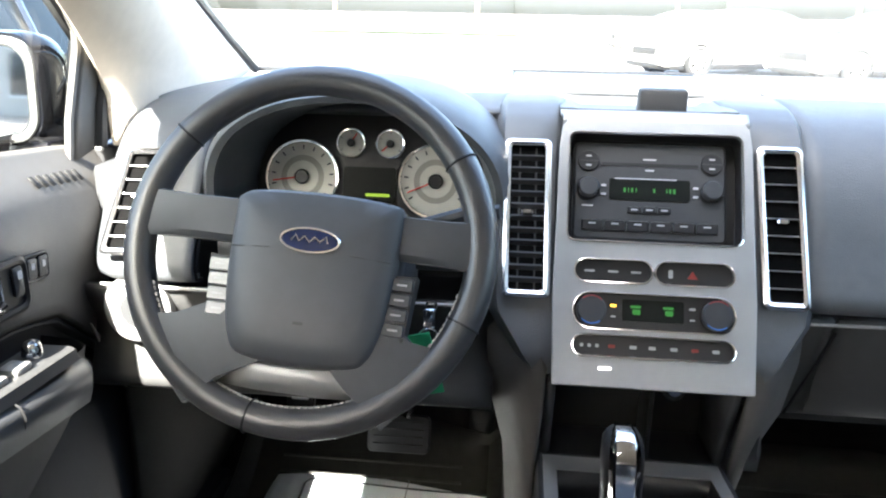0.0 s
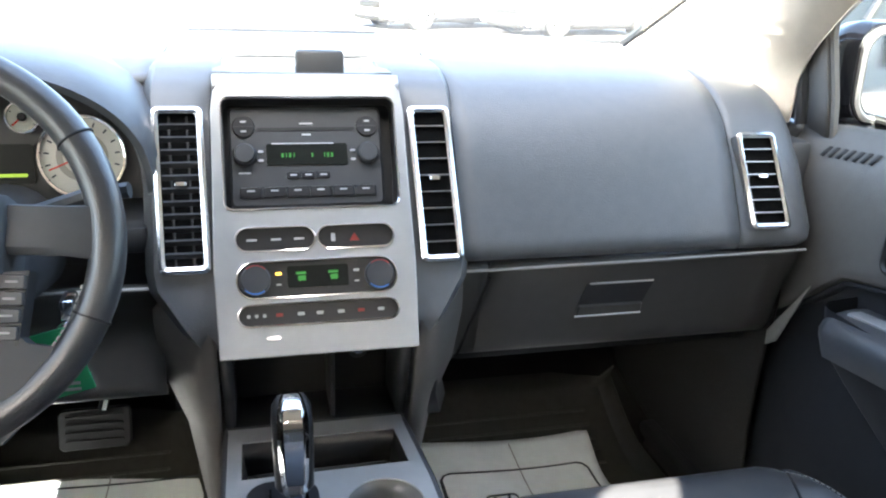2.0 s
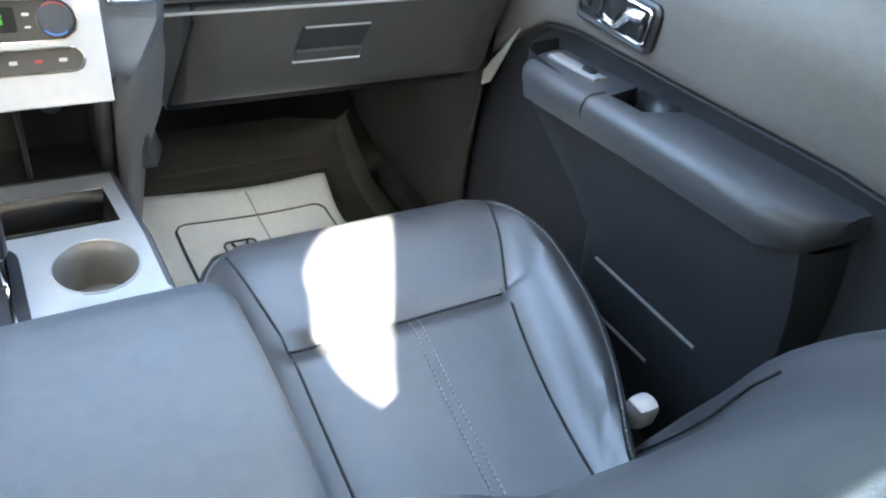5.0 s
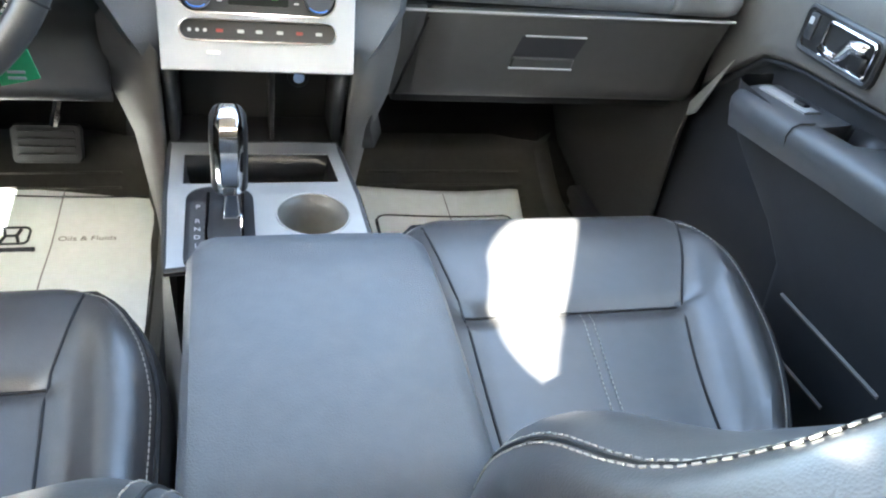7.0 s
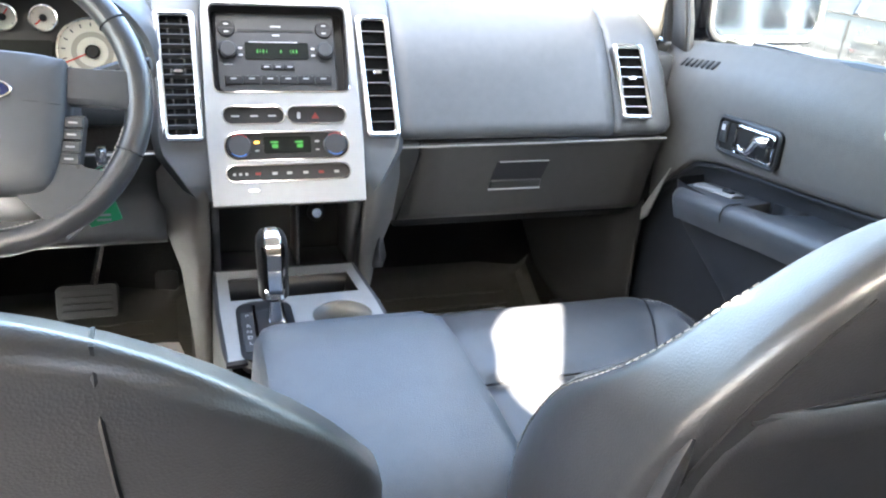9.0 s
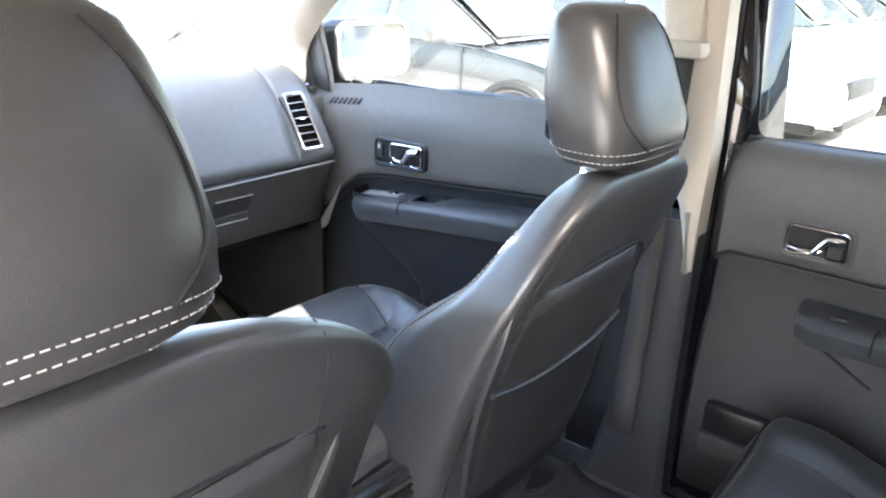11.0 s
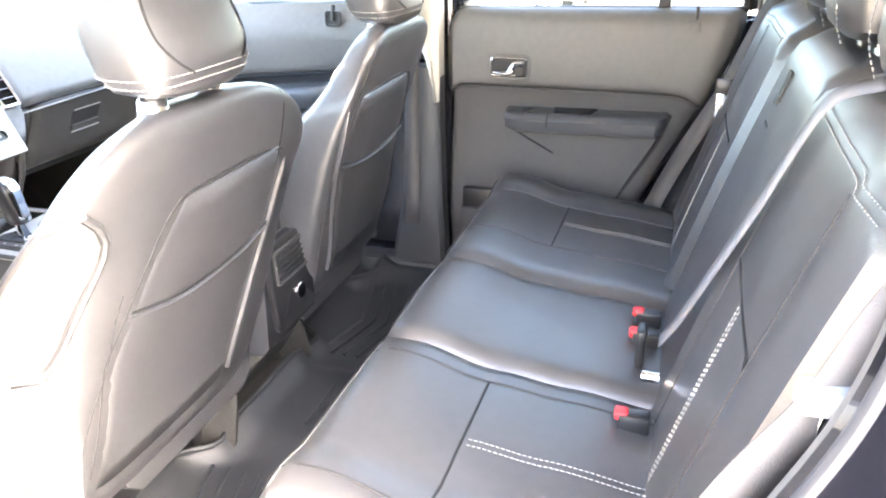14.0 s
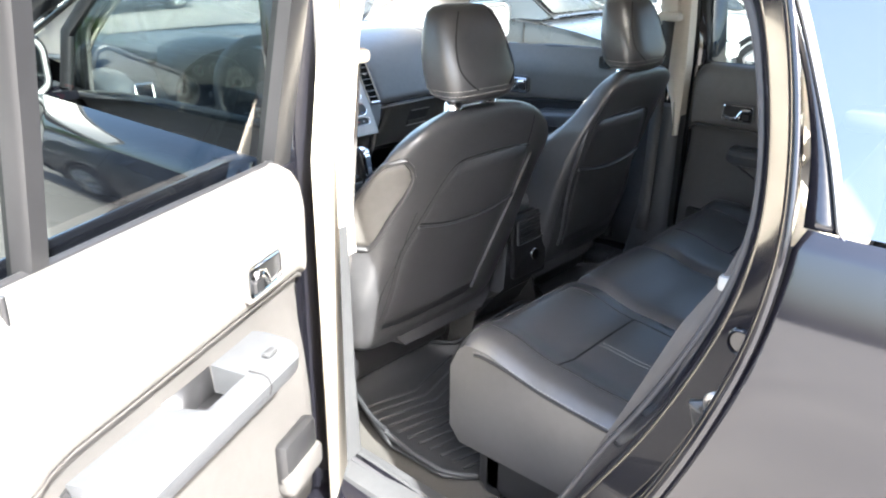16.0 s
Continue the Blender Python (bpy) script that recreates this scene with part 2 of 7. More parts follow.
def rrect(w, h, r, n=5):
    """Points of a rounded rectangle w by h about the origin."""
    out = []
    r = min(r, w / 2 - 1e-5, h / 2 - 1e-5)
    for k, (sx, sy) in enumerate(((1, 1), (-1, 1), (-1, -1), (1, -1))):
        for i in range(n + 1):
            a = math.pi / 2 * (k + i / n)
            out.append(((w / 2 - r) * sx + r * math.cos(a), (h / 2 - r) * sy + r * math.sin(a)))
    return out


class Face:
    """A tilted flat: a point p on it, across (u) and up (v); n points out of it."""
    def __init__(self, p, u, v):
        self.p, self.u, self.v = Vector(p), Vector(u).normalized(), Vector(v).normalized()
        self.n = self.u.cross(self.v).normalized()

    def at(self, a, b, c=0.0):
        return self.p + self.u * a + self.v * b + self.n * c

    def plate(self, poly, a, b, c0, c1, edge=0.0):
        """A slab with the outline poly about (a, b), from height c0 to c1."""
        ring = lambda c, k: [self.at(a + x * k, b + y * k, c) for x, y in poly]
        if edge:
            size = max(abs(x) for x, y in poly)
            return b_loft([ring(c0, 1), ring(c1 - edge, 1), ring(c1, 1 - edge / size)])
        return b_loft([ring(c0, 1), ring(c1, 1)])

    def bezel(self, outer, inner, a, b, c0, c1, edge=0.0):
        """A bezel between two outlines of equal count."""
        ring = lambda poly, c: [self.at(a + x, b + y, c) for x, y in poly]
        mid = [((x + u) / 2, (y + v) / 2) for (x, y), (u, v) in zip(outer, inner)]
        secs = [ring(inner, c0), ring(outer, c0), ring(outer, c1 - edge), ring(mid, c1), ring(inner, c1 - edge), ring(inner, c0)]
        bm = b_loft(secs, cap=False)
        bmesh.ops.remove_doubles(bm, verts=bm.verts, dist=1e-6)
        return bm

    def disc(self, a, b, r, c0, c1, n=28, edge=0.0):
        return b_cyl(self.at(a, b, c0), self.at(a, b, c1), r, r, n, edge)


def b_stitch(path, step=0.0075, length=0.0046, r=0.0005):
    """Dashes of thread along a path."""
    path = [Vector(p) for p in path]
    out, acc = [], 0.0
    for a, b in zip(path, path[1:]):
        d = (b - a)
        L = d.length
        if L < 1e-6:
            continue
        d /= L
        s = (step - acc) % step
        while s < L:
            out.append((a + d * s, d))
            s += step
        acc = (acc + L) % step
    bm = bmesh.new()
    for p, d in out:
        o = d.orthogonal().normalized()
        q = d.cross(o)
        ends = [[bm.verts.new(p + d * t + o * x * r + q * y * r) for x, y in ((1, 1), (-1, 1), (-1, -1), (1, -1))] for t in (-length / 2, length / 2)]
        for i in range(4):
            j = (i + 1) % 4
            bm.faces.new((ends[0][i], ends[0][j], ends[1][j], ends[1][i]))
        bm.faces.new(ends[0])
        bm.faces.new(ends[1])
    return bm


def lerp(a, b, t):
    return a + (b - a) * t


def key(t, *pairs):
    """Smooth interpolation through (t, value) pairs."""
    if t <= pairs[0][0]:
        return pairs[0][1]
    for (a, x), (b, y) in zip(pairs, pairs[1:]):
        if t <= b:
            k = (t - a) / (b - a)
            return lerp(x, y, k * k * (3 - 2 * k))
    return pairs[-1][1]


def spl(t, *pairs):
    """A smooth curve through (t, value) pairs, with no flat steps at them."""
    if t <= pairs[0][0]:
        return pairs[0][1]
    n = len(pairs)
    slope = lambda i: (pairs[min(i + 1, n - 1)][1] - pairs[max(i - 1, 0)][1]) / (pairs[min(i + 1, n - 1)][0] - pairs[max(i - 1, 0)][0])
    for i in range(n - 1):
        (a, x), (b, y) = pairs[i], pairs[i + 1]
        if t <= b:
            h = b - a
            k = (t - a) / h
            return (2 * k ** 3 - 3 * k * k + 1) * x + (k ** 3 - 2 * k * k + k) * h * slope(i) + (3 * k * k - 2 * k ** 3) * y + (k ** 3 - k * k) * h * slope(i + 1)
    return pairs[-1][1]


def lin(t, *pairs):
    if t <= pairs[0][0]:
        return pairs[0][1]
    for (a, x), (b, y) in zip(pairs, pairs[1:]):
        if t <= b:
            return lerp(x, y, (t - a) / (b - a))
    return pairs[-1][1]


def arc(pts, n=8):
    """A smooth curve through points (Catmull-Rom)."""
    P = [Vector(p) for p in pts]
    P = [2 * P[0] - P[1]] + P + [2 * P[-1] - P[-2]]
    out = []
    for i in range(1, len(P) - 2):
        a, b, c, d = P[i - 1:i + 3]
        for k in range(n):
            t = k / n
            out.append(0.5 * (2 * b + (c - a) * t + (2 * a - 5 * b + 4 * c - d) * t * t + (3 * b - a - 3 * c + d) * t ** 3))
    out.append(P[-2])
    return out


def words(name, body, face, a, b, size, mat, parent, c=0.001):
    """Lettering in the built-in font, lying on a face."""
    cu = bpy.data.curves.new(name, "FONT")
    cu.body, cu.size, cu.extrude, cu.align_x, cu.align_y = body, size, 0.0002, "CENTER", "CENTER"
    tmp = new(name, cu)
    bpy.context.view_layer.update()
    me = bpy.data.meshes.new_from_object(tmp)
    bpy.data.objects.remove(tmp)
    R = Matrix((face.u, face.v, face.n)).transposed().to_4x4()
    me.transform(Matrix.Translation(face.at(a, b, c)) @ R)
    me.materials.append(mat)
    ob = new(name, me)
    if parent is not None:
        ob.parent = parent
        ob.matrix_parent_inverse = parent.matrix_world.inverted()
    return ob

MIRRORED = Matrix.Diagonal((-1, 1, 1, 1))

# ---- car body ----
car = thing("car_body", "black sport utility car body with open rear door", "car body", (0, 0, 0.4), kind="structure")
# the outline of the rear door opening, y and z, from the sill at the centre pillar round to the top of the pillar
OPENING = [(0.195, 0.50), (-0.10, 0.495), (-0.22, 0.53), (-0.315, 0.66), (-0.39, 0.81), (-0.46, 0.94), (-0.52, 1.07), (-0.55, 1.16),
           (-0.56, 1.25), (-0.545, 1.36), (-0.51, 1.47), (-0.46, 1.525), (-0.36, 1.545), (0.145, 1.555), (0.19, 1.53)]


def opening(n=6):
    return [(p.y, p.z) for p in arc([(0, y, z) for y, z in OPENING], n)]


def shell_side(left):
    """One side of the body: quarter panel, pillars, sill, jamb."""
    XF[0] = MIRRORED if left else Matrix()
    s = 1
    edge = opening()
    cy, cz = -0.2, 1.05

    def out(y, z, d):
        v = Vector((y - cy, z - cz))
        v = v.normalized() * d
        return y + v.x, z + v.y
    # the body's outer face: upright below, leaning in above the waist, and along the windows
    skin_x = lambda z: 0.940 - 0.44 * max(0.0, min(z, 1.285) - 0.95) ** 2 - 0.33 * max(0.0, z - 1.285)
    inner_x = lambda z: 0.735 - 0.10 * max(0.0, z - 1.2)
    # jamb: a seal flange, a broad flat face, then a lip that rolls over to the outer skin
    secs = []
    for d, f in ((0.0, 0.0), (0.010, 0.10), (0.022, 0.27), (0.030, 0.41), (0.045, 0.50), (0.080, 0.56), (0.0865, 0.60), (0.088, 0.66), (0.0885, 0.78), (0.0895, 0.90), (0.093, 0.965), (0.099, 0.99), (0.105, 1.0)):
        row = []
        for y, z in edge:
            k = key(-y, (0.05, 0.74), (0.25, 1.0)) * key(z, (1.46, 1.0), (1.53, 0.74))
            yy, zz = out(y, z, d * k)
            row.append((lerp(inner_x(z), skin_x(z) if y < 0 else min(skin_x(z), 0.925), f), yy, zz))
        secs.append(row)
    part("door_jamb", b_loft(secs, ring=False), PAINT, car, "glossy black painted door jamb", solid=0.003)
    # rubber seal round the opening
    seal = [(0.742 - 0.10 * max(0, z - 1.2), y, z) for y, z in edge]
    part("door_seal", b_tube([(x + 0.004, *out(y, z, 0.012)) for x, y, z in seal], 0.013, n=10, flat=0.8), SEAL, car, "grey rubber door seal")
    part("seal_lip", b_tube([(x - 0.012, *out(y, z, 0.002)) for x, y, z in seal], 0.006, n=8), PLASTIC, car)
    # inner trim flange beside the seal, on the pillar behind the seat
    rear = [(y, z) for y, z in edge if z > 0.60 and y < -0.2]
    garnish = lambda pts: b_loft([[(x - 0.10 * max(0, z - 1.2), y - dy, z + dz) for y, z in pts] for x, dy, dz in ((0.728, 0.0, 0.0), (0.70, 0.05, 0.01), (0.66, 0.12, 0.02))], ring=False)
    part("pillar_garnish", garnish([p for p in rear if p[1] > 1.18]), CREAM, car, "stone coloured pillar trim", solid=0.004)
    low_rear = [p for p in rear if p[1] <= 1.18]
    part("wheel_arch_trim", garnish(low_rear + [p for p in rear if p[1] > 1.18][:1] if low_rear[-1][1] > low_rear[0][1] else [p for p in rear if p[1] > 1.18][-1:] + low_rear), BIN, car, "charcoal plastic beside the rear seat", solid=0.004)
    # outer quarter skin below the quarter window
    low = [out(y, z, 0.105) for y, z in edge if y < -0.24 and z < 1.29]
    low = [(y, z) for y, z in low if z < 1.275] + [(-0.664, 1.285)]

    def skin(i, v):
        y, z = low[i]
        return skin_x(z) + 0.010 * math.sin(math.pi * min(1.0, v * 1.6)) - 0.05 * v * v, lerp(y, -1.85, v ** 1.5), z
    part("quarter_panel", b_loft([[skin(i, j / 30) for j in range(31)] for i in range(len(low))], ring=False), PAINT, car, "glossy black rear quarter panel reflecting the sky", solid=-0.004)
    part("panel_crease", b_tube([(skin_x(z) + 0.002, y, z) for y, z in ((-0.688, 1.20), (-0.694, 1.12), (-0.692, 1.03), (-0.686, 0.95))], 0.0022, n=6), SEAM, car)
    # window line of the quarter glass and the narrow painted pillar ahead of it
    rake = lambda z: spl(z, (1.285, -0.692), (1.356, -0.664), (1.429, -0.629), (1.495, -0.595), (1.56, -0.556))
    up = [(z, -spl(z, (1.25, 0.664), (1.30, 0.657), (1.36, 0.645), (1.43, 0.618), (1.50, 0.575), (1.56, 0.52))) for z in [1.285 + 0.01 * k for k in range(27)]]
    part("quarter_pillar", b_loft([[(skin_x(z) - 0.001, y, z) for z, y in up], [(skin_x(z) - 0.0005, min(rake(z), y - 0.004), z) for z, y in up]], ring=False), PAINT, car, solid=-0.004)
    part("quarter_glass", b_grid(lambda u, v: (skin_x(lerp(1.287, 1.56, u)) - 0.004, lerp(rake(lerp(1.287, 1.56, u)) - 0.004, -1.45, v), lerp(1.287, 1.56, u)), 8, 10), PRIVACY, car, "dark quarter window reflecting the sky")
    part("window_moulding", b_tube([(skin_x(z) + 0.001, rake(z) - 0.003, z) for z in [1.56 - 0.0135 * k for k in range(21)]] + [(0.893, y, z) for y, z in ((-0.704, 1.277), (-0.735, 1.272), (-0.80, 1.271), (-1.2, 1.274), (-1.45, 1.285))], 0.0038, n=8), TRIMSTEEL, car, "bright window moulding")
    part("cargo_trim", b_grid(lambda u, v: (0.66 - 0.05 * u, lerp(-0.64, -1.66, v), lerp(0.5, 1.28, u)), 6, 10), PLASTIC, car, solid=0.02)
    part("rear_pillar_trim", b_grid(lambda u, v: (0.66 - 0.09 * u, lerp(-1.46, -1.68, v), lerp(1.28, 1.56, u)), 3, 4), CREAM, car, solid=0.02)
    part("rear_pillar_skin", b_grid(lambda u, v: (0.88 - 0.09 * u, lerp(-1.44, -1.85, v), lerp(1.28, 1.56, u)), 3, 4), PAINT, car, solid=0.02)
    # sill under the doors
    part("door_sill", b_box(0.70, 0.80, -0.22, 1.45, 0.42, 0.497, 0.012), PLASTIC, car, "black plastic sill plate")
    part("rocker_panel", b_box(0.79, 0.925, -0.30, 1.5, 0.22, 0.47, 0.02), PAINT, car)
    # centre pillar: stone trim above, charcoal below
    sec = lambda z, y0, y1, x: [(x, y0, z), (x - 0.012, y0 + 0.012, z), (x - 0.016, (y0 + y1) / 2, z), (x - 0.012, y1 - 0.012, z), (x, y1, z), (x + 0.05, y1, z), (x + 0.05, y0, z)]
    part("centre_pillar_trim", b_loft([sec(0.97, 0.206, 0.218, 0.722), sec(1.08, 0.204, 0.240, 0.72), sec(1.2, 0.200, 0.29, 0.715), sec(1.4, 0.198, 0.30, 0.69), sec(1.56, 0.19, 0.33, 0.655)]), CREAM, car, "stone coloured centre pillar trim")
    part("lower_pillar_trim", b_loft([sec(0.49, 0.195, 0.36, 0.725), sec(0.7, 0.203, 0.32, 0.728), sec(1.06, 0.205, 0.30, 0.732)]), PLASTIC, car)
    part("pillar_skin", b_box(0.80, 0.86, 0.185, 0.27, 0.48, 1.5, 0.012), PAINT, car)
    part("pillar_jamb", b_loft([[(0.77, 0.19, 0.49), (0.86, 0.125, 0.49)], [(0.765, 0.19, 1.2), (0.86, 0.13, 1.2)], [(0.735, 0.19, 1.54), (0.80, 0.145, 1.54)]], ring=False), CREAM if left else PAINT, car, solid=0.01)
    # seat belt guide and belt on the centre pillar
    part("belt_guide", b_box(0.645, 0.690, 0.215, 0.285, 1.335, 1.362, 0.010), CREAM, car, "stone coloured belt guide")
    part("grab_cover", b_box(0.662, 0.70, 0.225, 0.275, 1.345, 1.50, 0.014), CREAM, car)
    part("belt_webbing", b_grid(lambda u, v: (0.660 + 0.045 * u, lerp(0.230, 0.272, v) + 0.035 * u, lerp(1.345, 0.62, u)), 8, 1), WEBBING, car, "grey seat belt webbing", solid=0.0015)
    # front pillar trim: wide at the foot, narrow at the roof
    a, b = [Vector(p) for p in ((0.705, 1.70, 1.245), (0.69, 1.5, 1.33), (0.66, 1.2, 1.455), (0.62, 0.86, 1.585))], [Vector(p) for p in ((0.735, 1.215, 1.175), (0.735, 1.19, 1.28), (0.71, 1.02, 1.42), (0.665, 0.76, 1.56))]
    mid = [(p + q) / 2 + Vector((-0.022, 0, 0.004)) for p, q in zip(a, b)]
    part("front_pillar_trim", b_loft([arc(a, 6), arc(mid, 6), arc(b, 6)], ring=False), CREAM, car, "stone coloured windscreen pillar trim", solid=0.008)
    part("front_pillar_skin", b_tube(arc([(0.80, 1.80, 1.22), (0.745, 1.35, 1.42), (0.70, 0.86, 1.59)], 6), 0.035, n=8), PAINT, car)
    part("hinge_pillar", b_box(0.742, 0.92, 1.215, 1.30, 0.44, 1.175, 0.01), BLACK, car)
    part("windscreen_seal", b_tube(arc([(0.71, 1.74, 1.245), (0.695, 1.52, 1.335), (0.665, 1.2, 1.465), (0.625, 0.86, 1.595)], 6), 0.009, n=8), BLACK, car, "black windscreen edge")
    # roof rail trim
    part("roof_rail_trim", b_loft([[(0.60, y, 1.60), (0.645, y, 1.585), (0.672, y, 1.555), (0.70, y, 1.555)] for y in (0.8, 0.3, -0.3, -0.9, -1.5)], ring=False), CREAM, car, solid=0.006)
    part("roof_side_rail", b_loft([[(0.690, y, 1.556), (0.745, y, 1.548), (0.765, y, 1.565), (0.745, y, 1.61), (0.70, y, 1.632), (0.66, y, 1.628)] for y in (0.92, 0.5, 0.16, -0.45, -1.1, -1.72)]), PAINT, car, "glossy black roof rail")
    # bonnet side and front wing
    part("front_wing", b_grid(lambda u, v: (0.93 - 0.03 * v, lerp(1.15, 2.6, v), lerp(0.45, 1.05 - 0.06 * v, u)), 6, 10), PAINT, car, solid=0.006)
    XF[0] = Matrix()


shell_side(False)
shell_side(True)
# unseen roof hole, added and shaped to throw a sun patch on the passenger seat cushion, 0.775 above the ground
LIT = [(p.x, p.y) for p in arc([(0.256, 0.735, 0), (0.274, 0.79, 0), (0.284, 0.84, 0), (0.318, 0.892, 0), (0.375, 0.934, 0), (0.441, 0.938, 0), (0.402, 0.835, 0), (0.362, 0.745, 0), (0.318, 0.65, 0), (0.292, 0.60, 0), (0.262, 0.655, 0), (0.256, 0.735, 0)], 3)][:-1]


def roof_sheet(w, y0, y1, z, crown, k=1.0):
    """A crowned sheet with the added light hole through it."""
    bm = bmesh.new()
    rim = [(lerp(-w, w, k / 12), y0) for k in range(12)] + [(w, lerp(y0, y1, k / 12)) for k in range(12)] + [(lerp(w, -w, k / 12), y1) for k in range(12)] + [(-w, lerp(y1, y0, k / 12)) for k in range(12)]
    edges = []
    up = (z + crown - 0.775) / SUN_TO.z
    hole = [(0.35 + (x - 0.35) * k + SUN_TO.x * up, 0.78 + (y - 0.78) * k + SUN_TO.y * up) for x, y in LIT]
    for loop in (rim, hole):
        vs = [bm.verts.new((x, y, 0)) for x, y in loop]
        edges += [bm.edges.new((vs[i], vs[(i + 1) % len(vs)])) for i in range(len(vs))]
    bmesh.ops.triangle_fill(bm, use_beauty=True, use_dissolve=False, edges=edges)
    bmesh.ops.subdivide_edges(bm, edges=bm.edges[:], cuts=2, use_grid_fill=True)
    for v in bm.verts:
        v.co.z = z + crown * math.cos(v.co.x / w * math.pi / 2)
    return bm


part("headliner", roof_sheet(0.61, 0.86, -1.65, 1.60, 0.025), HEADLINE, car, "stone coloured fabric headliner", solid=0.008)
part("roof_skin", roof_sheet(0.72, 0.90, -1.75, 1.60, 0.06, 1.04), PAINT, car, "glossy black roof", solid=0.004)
# pane that closes the added hole
sg = part("roof_hole_pane", b_grid(lambda u, v: (lerp(-0.14, 0.13, u), lerp(-0.30, 0.12, v), 1.668), 2, 2), GLASS, car, "clear pane over the added roof hole")
sg.visible_shadow = False
part("floor_pan", b_box(-0.76, 0.76, -1.7, 1.45, 0.40, 0.455, 0.01), CARPET, car, "charcoal floor carpet")
part("toe_board", b_loft([[(x, 1.42, 0.45), (x, 1.62, 0.50), (x, 1.78, 0.66), (x, 1.84, 0.95)] for x in (-0.76, -0.2, 0.2, 0.76)], ring=False), CARPET, car, solid=-0.02)
part("tunnel", b_loft([[(-0.17, y, 0.45), (-0.13, y, 0.60), (0.13, y, 0.60), (0.17, y, 0.45)] for y in (1.8, 1.0, 0.35)], ring=False), CARPET, car, solid=0.01)
for sx in (-1, 1):
    part("kick_panel", b_grid(lambda u, v: (sx * (0.735 - 0.015 * math.sin(u * 3)), lerp(1.15, 1.85, v), lerp(0.45, 1.0, u)), 5, 6), CARPET, car, "dark carpeted kick panel", solid=0.01)
part("cowl", b_box(-0.86, 0.86, 1.83, 2.0, 0.9, 1.215, 0.02), BLACK, car)
part("bonnet", b_grid(lambda u, v: (lerp(-0.9, 0.9, u), lerp(1.95, 2.75, v), 1.10 + 0.05 * math.sin(u * math.pi) - 0.16 * v * v), 12, 10), PAINT, car, "glossy black bonnet", solid=0.01)
glass = part("windscreen", b_grid(lambda u, v: (lerp(-0.70, 0.70, u) * (1 - 0.11 * v), lerp(1.86, 0.87, v) - 0.10 * (2 * u - 1) ** 2 * (1 - 0.6 * v), lerp(1.235, 1.605, v) - 0.01 * (2 * u - 1) ** 2), 12, 10), GLASS, car, "clear windscreen")
glass.visible_shadow = False
part("windscreen_frit", b_tube([(0.71 * (2 * u - 1), 1.845 - 0.10 * (2 * u - 1) ** 2, 1.246) for u in [i / 20 for i in range(21)]], 0.006, n=6), BLACK, car, "black lower windscreen edge")
part("windscreen_header", b_box(-0.60, 0.60, 0.80, 0.90, 1.575, 1.61, 0.012), HEADLINE, car)
part("tailgate", b_box(-0.70, 0.70, -1.78, -1.68, 0.55, 1.18, 0.03), PLASTIC, car)
part("tailgate_header", b_box(-0.64, 0.64, -1.74, -1.62, 1.53, 1.61, 0.02), CREAM, car)
part("tailgate_glass", b_grid(lambda u, v: (lerp(-0.64, 0.64, u), lerp(-1.74, -1.66, v), lerp(1.18, 1.55, v)), 4, 4), PRIVACY, car, "dark tailgate glass", solid=0.004)
part("cargo_floor", b_box(-0.64, 0.64, -1.7, -0.72, 0.58, 0.62, 0.01), CARPET, car)
# striker, blanking plug and child-lock catch on the open side's jamb
jam = Face((-0.8515, -0.606, 1.122), (0.17, -0.98, 0.0), (0, 0.12, 1))
plug = part("jamb_plug", jam.bezel([(0.0145 * math.cos(a), 0.0165 * math.sin(a)) for a in [k * math.pi / 12 for k in range(24)]], [(0.0118 * math.cos(a), 0.0138 * math.sin(a)) for a in [k * math.pi / 12 for k in range(24)]], 0, 0, -0.004, 0.004, 0.001), PAINT, car, "round black blanking plug")
part("plug_cap", jam.plate([(0.0115 * math.cos(a), 0.0135 * math.sin(a)) for a in [k * math.pi / 12 for k in range(24)]], 0, 0, -0.004, 0.001, 0.001), PAINT, plug, "glossy black plug cap")
strk = Face((-0.852, -0.588, 1.022), (0.30, -0.95, 0.25), (0, 0.35, 0.94))
sp_ = part("striker_plate", strk.plate(rrect(0.036, 0.046, 0.005), -0.008, -0.010, -0.004, 0.005, 0.002), BLACK, car, "black door striker plate with a steel loop")
part("striker_loop", b_tube(arc([strk.at(-0.004, 0.004, 0.004), strk.at(0.004, 0.026, 0.024), strk.at(0.020, 0.030, 0.026), strk.at(0.026, 0.012, 0.004)], 5), 0.0055, n=8), TRIMSTEEL, sp_, "steel striker loop")
for q in (-0.022, 0.004):
    part("striker_screw", strk.disc(-0.008, q, 0.006, 0.004, 0.008, 12, 0.001), BLACK, sp_)


